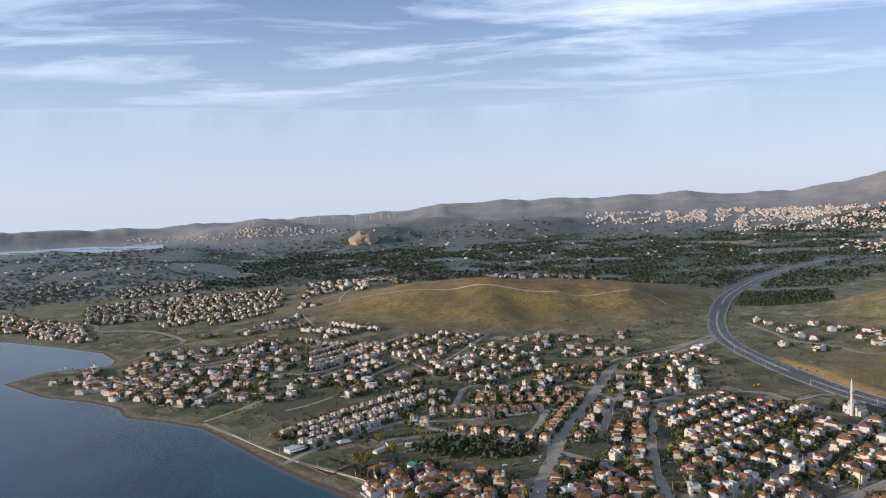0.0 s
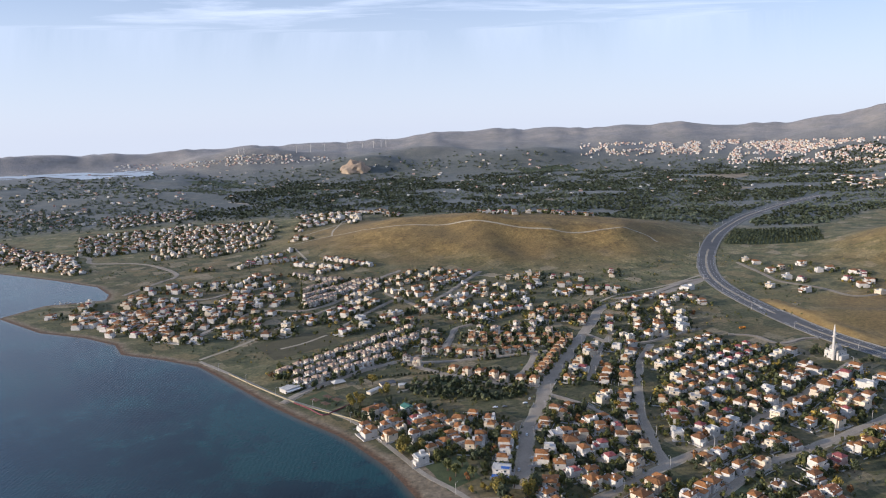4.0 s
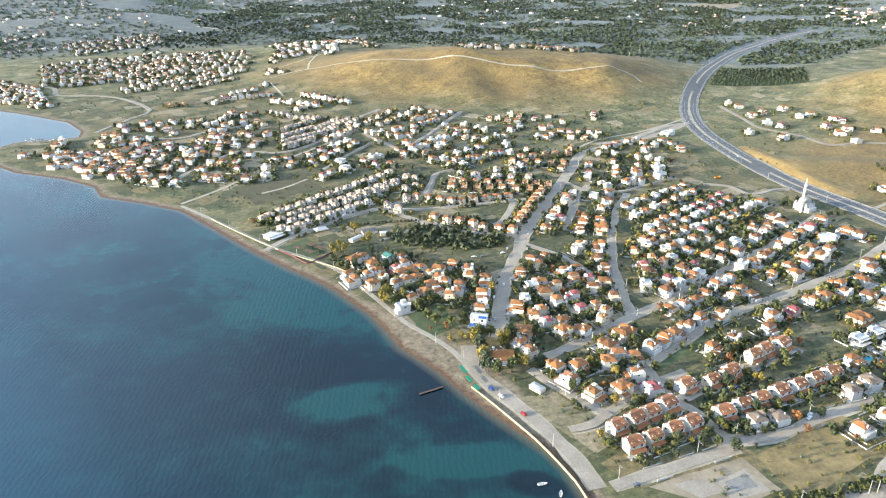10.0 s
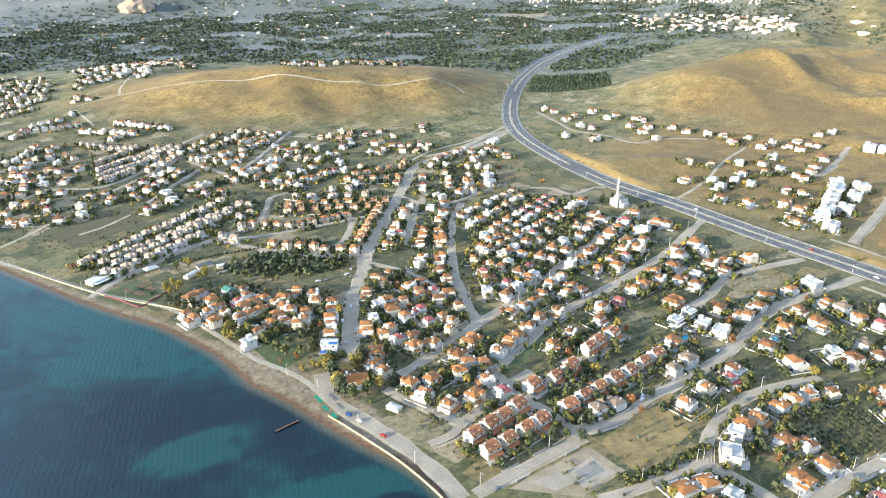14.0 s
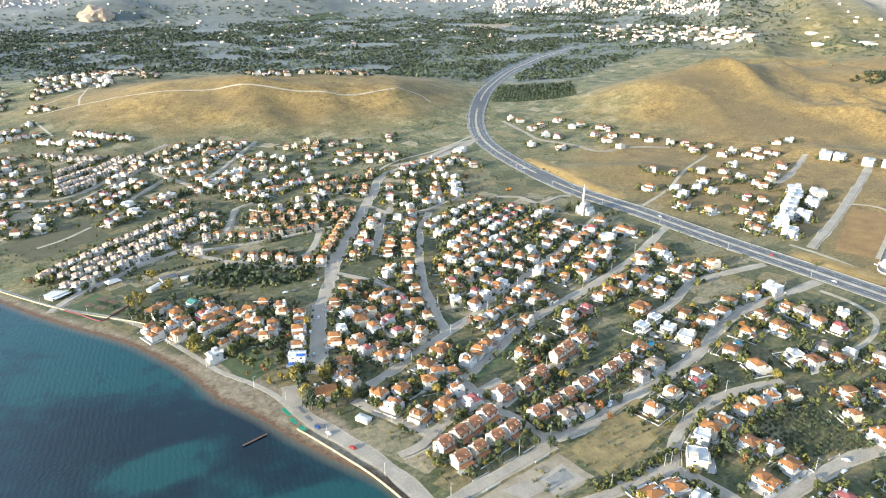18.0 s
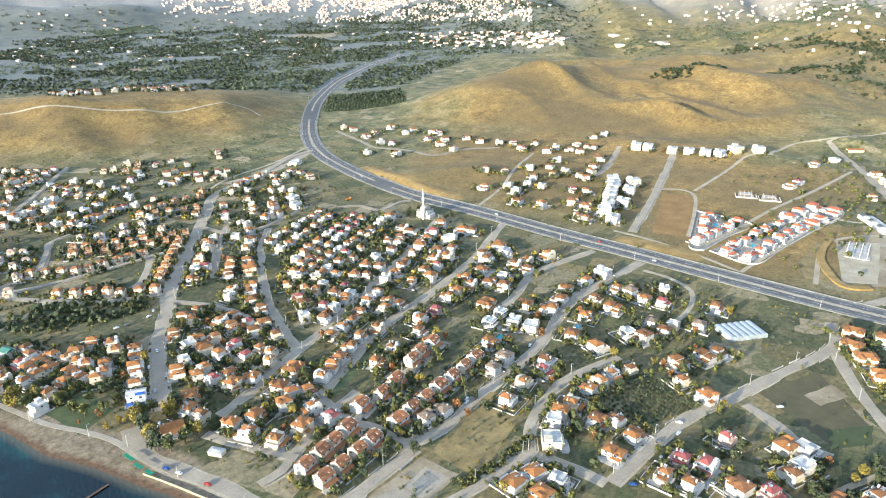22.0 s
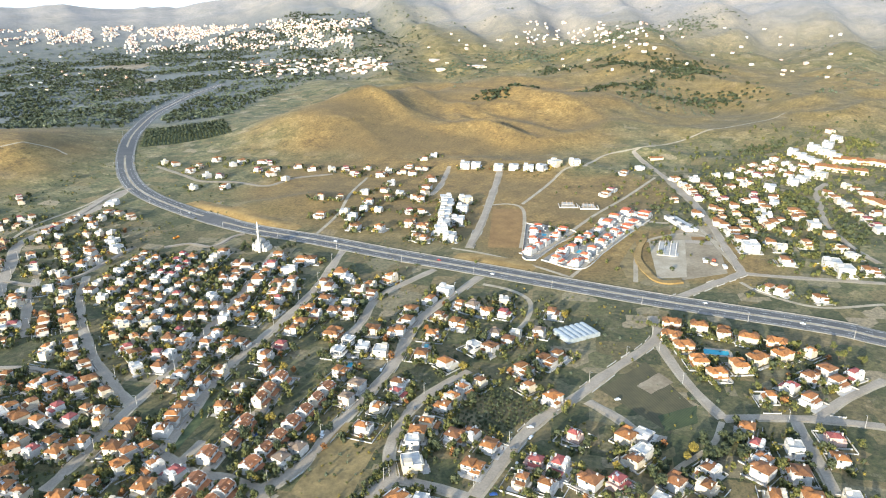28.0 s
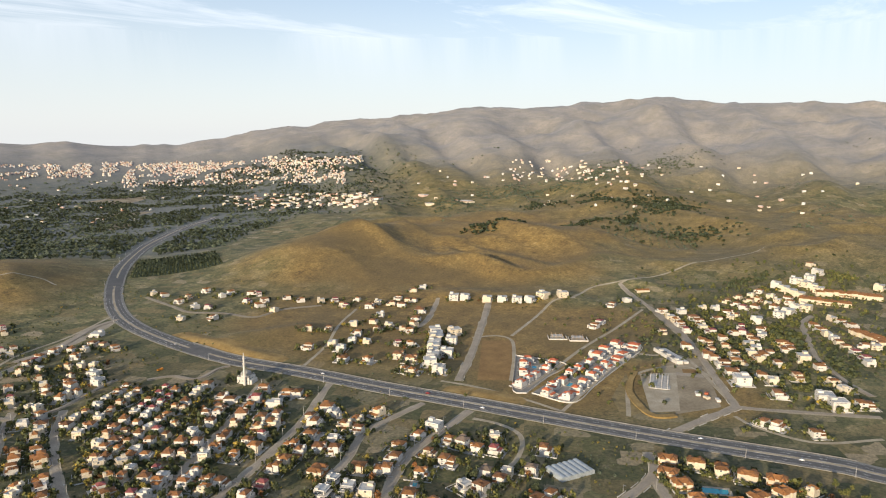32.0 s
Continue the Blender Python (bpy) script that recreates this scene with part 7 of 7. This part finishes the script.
# wind turbines on the ridge
turbine = None
for az, el in ((-15, -1.35), (-14.6, -1.35), (-10.6, -1.25), (-9.5, -1.2), (-8.4, -1.15), (-6.6, -1.1), (-5.4, -1.05), (-4.5, -1.05), (-3.9, -1.0), (-3.5, -1.0)):
    x, y = bearing(az, el - 0.25, 222)
    m = pose(x, y, float(height(x, y)), 0, 0, ft.uniform(-30, 30))
    if turbine is None:
        turbine = tagged(new("wind_turbine"), "slender white wind turbine on a ridge", "turbine", "wind farm")
        part("tower", ring_bm([(1.6, -2), (1.0, 40)], 8), WHITE, turbine)
        part("nacelle", boxes((0, 0, 39.5, 2, 4, 2)), WHITE, turbine)
        for k in range(3):
            bm = boxes((0, -2.3, 0, 1.0, 0.3, 18))
            bmesh.ops.rotate(bm, verts=bm.verts, cent=(0, 0, 0), matrix=Matrix.Rotation(radians(120 * k + 15), 3, 'Y'))
            bmesh.ops.translate(bm, verts=bm.verts, vec=(0, 0, 40.5))
            part("blade", bm, WHITE, turbine)
        turbine.matrix_basis = m
    else:
        copy_thing(turbine, m)


# ---- poles, cars, boats, beach ----
def utility_pole(x, y, turn):
    root = tagged(new("street_lamp"), "tall pale concrete lamp pole beside a street", "lamp", "street lamps")
    root.matrix_basis = pose(x, y, float(height(x, y)), 0, 0, turn)
    child("pole", shared(("pole",), lambda: ring_bm([(0.2, -0.3), (0.19, 0.4), (0.11, 8.6)], 8), CONCRETE), root)
    child("arm", shared(("arm",), lambda: boxes((0, -0.7, 8.4, 0.09, 1.6, 0.09)), METAL), root)
    child("lamp_head", shared(("lamp_head",), lambda: boxes((0, -1.6, 8.3, 0.3, 0.7, 0.16)), METAL), root)


lp = random.Random(8)
count = 0
for line, w in STREETS:
    acc = lp.uniform(0, 30)
    for a, b in zip(line, line[1:]):
        acc += (b - a).length
        if acc > 46 and 240 < b.length < 860 and w < 20 and count < 75:
            acc = 0
            d = (b - a).normalized()
            utility_pole(b.x + d.y * (w / 2 + 0.9), b.y - d.x * (w / 2 + 0.9), math.degrees(math.atan2(d.y, d.x)) - 180)
            count += 1
for k in range(0, len(hw) - 30, 10):
    q, d = hw[k], (hw[k + 1] - hw[k]).normalized()
    if q.y > 80:
        utility_pole(q.x - d.y * 16, q.y + d.x * 16, math.degrees(math.atan2(d.y, d.x)))

CAR_PAINT = {}
for name, c in (("white", (0.75, 0.75, 0.74)), ("grey", (0.16, 0.17, 0.18)), ("blue", (0.04, 0.09, 0.28)), ("red", (0.35, 0.04, 0.03)), ("silver", (0.45, 0.46, 0.47))):
    m, t, p = mat(name + "_car_paint", 0.3, 0.3)
    p.inputs["Base Color"].default_value = (*c, 1)
    CAR_PAINT[name] = m
RUBBER, t, p = mat("tyre_rubber", 0.8)
p.inputs["Base Color"].default_value = (0.02, 0.02, 0.02, 1)


def car_body():
    bm = bmesh.new()
    box(bm, 0, 0, 0.35, 4.3, 1.75, 0.6)
    vs = box(bm, -0.2, 0, 0.95, 2.4, 1.6, 0.55)
    for v in vs:
        if v.co.z > 1.3:
            v.co.x = -0.2 + (v.co.x + 0.2) * 0.68
            v.co.y *= 0.85
    bmesh.ops.bevel(bm, geom=[e for e in bm.edges], offset=0.09, segments=1, affect='EDGES')
    return bm


def car(colour, x, y, turn, lift=0.25):
    root = tagged(new("parked_car"), f"{colour} car on the road", "car", "cars")
    root.matrix_basis = pose(x, y, float(height(x, y)) + lift, 0, 0, turn)
    child("body", shared(("car_body", colour), car_body, CAR_PAINT[colour]), root)
    child("windscreen", shared(("windscreen",), lambda: boxes((0.82, 0, 1.02, 0.1, 1.35, 0.3), (-1.22, 0, 1.02, 0.1, 1.35, 0.3)), GLASS), root)
    for u in (-1.35, 1.35):
        for v in (-0.85, 0.85):
            child("wheel", shared(("wheel",), lambda: ring_bm([(0.32, -0.1), (0.32, 0.1)], 12), RUBBER), root, pose(u, v, 0.32, 90, 0, 0))


for colour, x, y, a in (("blue", 42, 358, 125), ("white", 47, 350, 125), ("red", 58, 332, 125), ("grey", 106, 271, 20), ("white", 135, 312, 30), ("white", 221, 319, 35),
                        ("white", 192, 339, 35), ("blue", 194, 351, 35), ("white", 318, 229, 140), ("grey", 293, 223, 140), ("blue", 252, 205, 140), ("white", 385, 205, 150),
                        ("white", 74, 561, 20), ("silver", 79, 570, 75), ("white", 48, 554, 10), ("grey", 56, 555, 10), ("white", 223, 322, 35), ("silver", 188, 351, 35), ("white", 187, 356, 35),
                        ("white", 302, 354, 40), ("white", 67, 499, 80), ("white", 309, 222, 10), ("silver", 282, 212, 30), ("grey", 283, 299, 40), ("silver", 54, 444, 80), ("white", 57, 478, 80), ("grey", 649, 190, 100), ("white", 94, 427, 30), ("white", 48, 404, 75)):
    car(colour, x, y, a)
for colour, k, off in (("white", 205, -4), ("silver", 214, 8), ("white", 238, -8), ("red", 246, 4), ("white", 262, 4), ("grey", 181, -4), ("white", 196, 4), ("silver", 290, -4), ("white", 276, 8)):
    k = min(k, len(hw) - 2)
    q, d = hw[k], (hw[k + 1] - hw[k]).normalized()
    car(colour, q.x + d.y * off, q.y - d.x * off, math.degrees(math.atan2(d.y, d.x)), 0.62)

ORANGE, t, p = mat("orange_paint", 0.5)
p.inputs["Base Color"].default_value = (0.5, 0.2, 0.02, 1)
truck = tagged(new("dump_truck"), "yellow dump truck parked on bare ground", "truck")
truck.matrix_basis = pose(345, 754, 0.1, 0, 0, 10)
part("cab", boxes((2.6, 0, 0.8, 1.8, 2.3, 2.1)), ORANGE, truck)
part("bed", boxes((-1, 0, 1.0, 5.0, 2.4, 0.3), (-1, -1.15, 1.3, 5.0, 0.12, 1.0), (-1, 1.15, 1.3, 5.0, 0.12, 1.0), (-3.45, 0, 1.3, 0.12, 2.2, 1.0)), ORANGE, truck)
for u in (-2.4, -1.1, 2.5):
    for v in (-1.1, 1.1):
        child("wheel", shared(("truck_wheel",), lambda: ring_bm([(0.5, -0.18), (0.5, 0.18)], 12), RUBBER), truck, pose(u, v, 0.5, 90, 0, 0))


def boat(x, y, turn, s=1.0):
    root = tagged(new("small_boat"), "small white open boat moored in the shallows", "boat", "boats")
    root.matrix_basis = pose(x, y, -0.4, 0, 0, turn) @ Matrix.Diagonal((s, s, s, 1))
    bm = bmesh.new()
    rows = []
    for u, w in ((-2.6, 0.75), (-1.5, 1.0), (0, 1.05), (1.4, 0.8), (2.7, 0.06)):
        rows.append([bm.verts.new(c) for c in ((u, -w, 0.65), (u * 0.95, -w * 0.6, -0.2), (u * 0.95, w * 0.6, -0.2), (u, w, 0.65), (u * 0.93, w * 0.82, 0.6), (u * 0.9, w * 0.5, 0.15), (u * 0.9, -w * 0.5, 0.15), (u * 0.93, -w * 0.82, 0.6))])
    for a, b in zip(rows, rows[1:]):
        for k in range(8):
            bm.faces.new((a[k], b[k], b[(k + 1) % 8], a[(k + 1) % 8]))
    bm.faces.new(rows[0])
    bm.faces.new(rows[-1][::-1])
    part("hull", bm, WHITE, root)
    for u in (-1.3, 0.6):
        part("thwart", boxes((u, 0, 0.4, 0.3, 1.7, 0.06)), WOODD, root)


boat(59, 275, 10)
boat(67, 268, 75, 0.85)
for k in range(14):
    boat(-532 + ft.uniform(-14, 40), 990 + ft.uniform(-8, 12), ft.uniform(0, 180), ft.uniform(0.7, 1.1))
jetty = tagged(new("jetty"), "short dark timber jetty with a small boat end", "jetty")
part("deck", boxes((0, 0, 0.1, 16, 1.4, 0.2)), WOODD, jetty)
for u in (-6, -2, 2, 6):
    part("pile", boxes((u, -0.5, -3, 0.2, 0.2, 2.5)), WOODD, jetty)
    part("pile", boxes((u, 0.5, -3, 0.2, 0.2, 2.5)), WOODD, jetty)
jetty.matrix_basis = pose(5, 359, 0, 0, 0, 25)
GREEN_P = speckled("green_canvas", (0.02, 0.16, 0.09), (0.04, 0.26, 0.15), 0.5)
for x, y, n in ((26, 378, 9), (29, 367, 7), (33, 358, 6)):
    hut = tagged(new("beach_shelter"), "low green canvas beach shelter on the sand", "shelter", "beach shelters")
    hut.matrix_basis = pose(x, y, float(height(x, y)), 0, 0, 112)
    part("canopy", boxes((0, 0, 2.2, n, 2.4, 0.12)), GREEN_P, hut)
    for u in (-n / 2 + 0.2, n / 2 - 0.2):
        for v in (-1.0, 1.0):
            part("post", boxes((u, v, -0.4, 0.1, 0.1, 2.6)), WOODD, hut)
cafe = tagged(new("beach_cafe"), "white flat-roofed beach cafe with awnings", "cafe")
cafe.matrix_basis = pose(-135, 612, 0, 0, 0, 45)
part("wall", boxes((0, 0, -0.5, 16, 10, 4)), WHITE, cafe)
part("roof", boxes((0, 0, 3.5, 17, 11, 0.25)), WHITE, cafe)
part("awning", boxes((0, -7, 2.7, 16, 4, 0.12)), FRAME, cafe)
PLUM = speckled("plum_painted_wall", (0.14, 0.035, 0.05), (0.24, 0.07, 0.085), 0.5)
low_wall("garden_fence", "plum red low wall round a tea garden", [(-126, 581), (-111, 567), (-96, 551), (-88, 558), (-76, 573)], 1.0, 0.3, PLUM)
field("tea_garden", "green lawn of a tea garden", GRASS, (-124, 586), (-104, 607), (-80, 578), (-96, 556), lift=0.07)
for x, y in ((-107, 581), (-97, 572), (-97, 588), (-88, 580)):
    arbour = tagged(new("pergola"), "brown timber pergola on a lawn", "pergola", "pergolas")
    arbour.matrix_basis = pose(x, y, float(height(x, y)), 0, 0, -45)
    part("canopy", boxes(*[(0, -2.4 + 0.6 * k, 2.4, 9, 0.35, 0.14) for k in range(9)], (-4, 0, 2.3, 0.16, 5, 0.14), (4, 0, 2.3, 0.16, 5, 0.14)), WOODD, arbour)
    for u in (-4, 4):
        for v in (-2.3, 2.3):
            part("post", boxes((u, v, -0.2, 0.18, 0.18, 2.6)), WOODD, arbour)
for x, y, w, d, a, rm, what in ((-57, 600, 15, 5, 50, FLAT, "white"), (-46, 617, 14, 8, 20, GREYW, "dark"), (-32, 611, 7, 5, 10, FLAT, "white"), (70, 356, 9, 5, -50, FLAT, "white")):
    hut = tagged(new("low_shed"), f"low garden shed with a {what} sheet roof", "shed", "garden sheds")
    hut.matrix_basis = pose(x, y, float(height(x, y)), 0, 0, a)
    part("wall", boxes((0, 0, -0.3, w, d, 2.8)), CREAM, hut)
    part("roof", roof_bm((0, 0, 2.5, w, d, 0.6), eave=0.3), rm, hut)
marquee = tagged(new("marquee"), "white canvas marquee beside a lane", "tent")
marquee.matrix_basis = pose(-92, 622, 0, 0, 0, 30)
part("canopy", roof_bm((0, 0, 3, 12, 8, 2.0), eave=0.2), WHITE, marquee)
for u in (-5.8, 5.8):
    for v in (-3.8, 3.8):
        part("post", boxes((u, v, -0.2, 0.15, 0.15, 3.3)), METAL, marquee)
ROCK = speckled("pale_rock", (0.3, 0.22, 0.15), (0.5, 0.39, 0.28), 0.02)
bm = bmesh.new()
bmesh.ops.create_icosphere(bm, subdivisions=3, radius=1)
for v in bm.verts:
    v.co = Vector((v.co.x * 70, v.co.y * 50, max(-0.2, v.co.z) * 55)) * (1 + 0.35 * noise.noise(v.co * 2.2))
crag = part("crag", bm, ROCK)
x, y = bearing(-6.1, -3.0, 219)
crag.matrix_basis = pose(x, y, float(height(x, y)) - 6)
tagged(crag, "bare pale rocky crag in the plain", "rock")
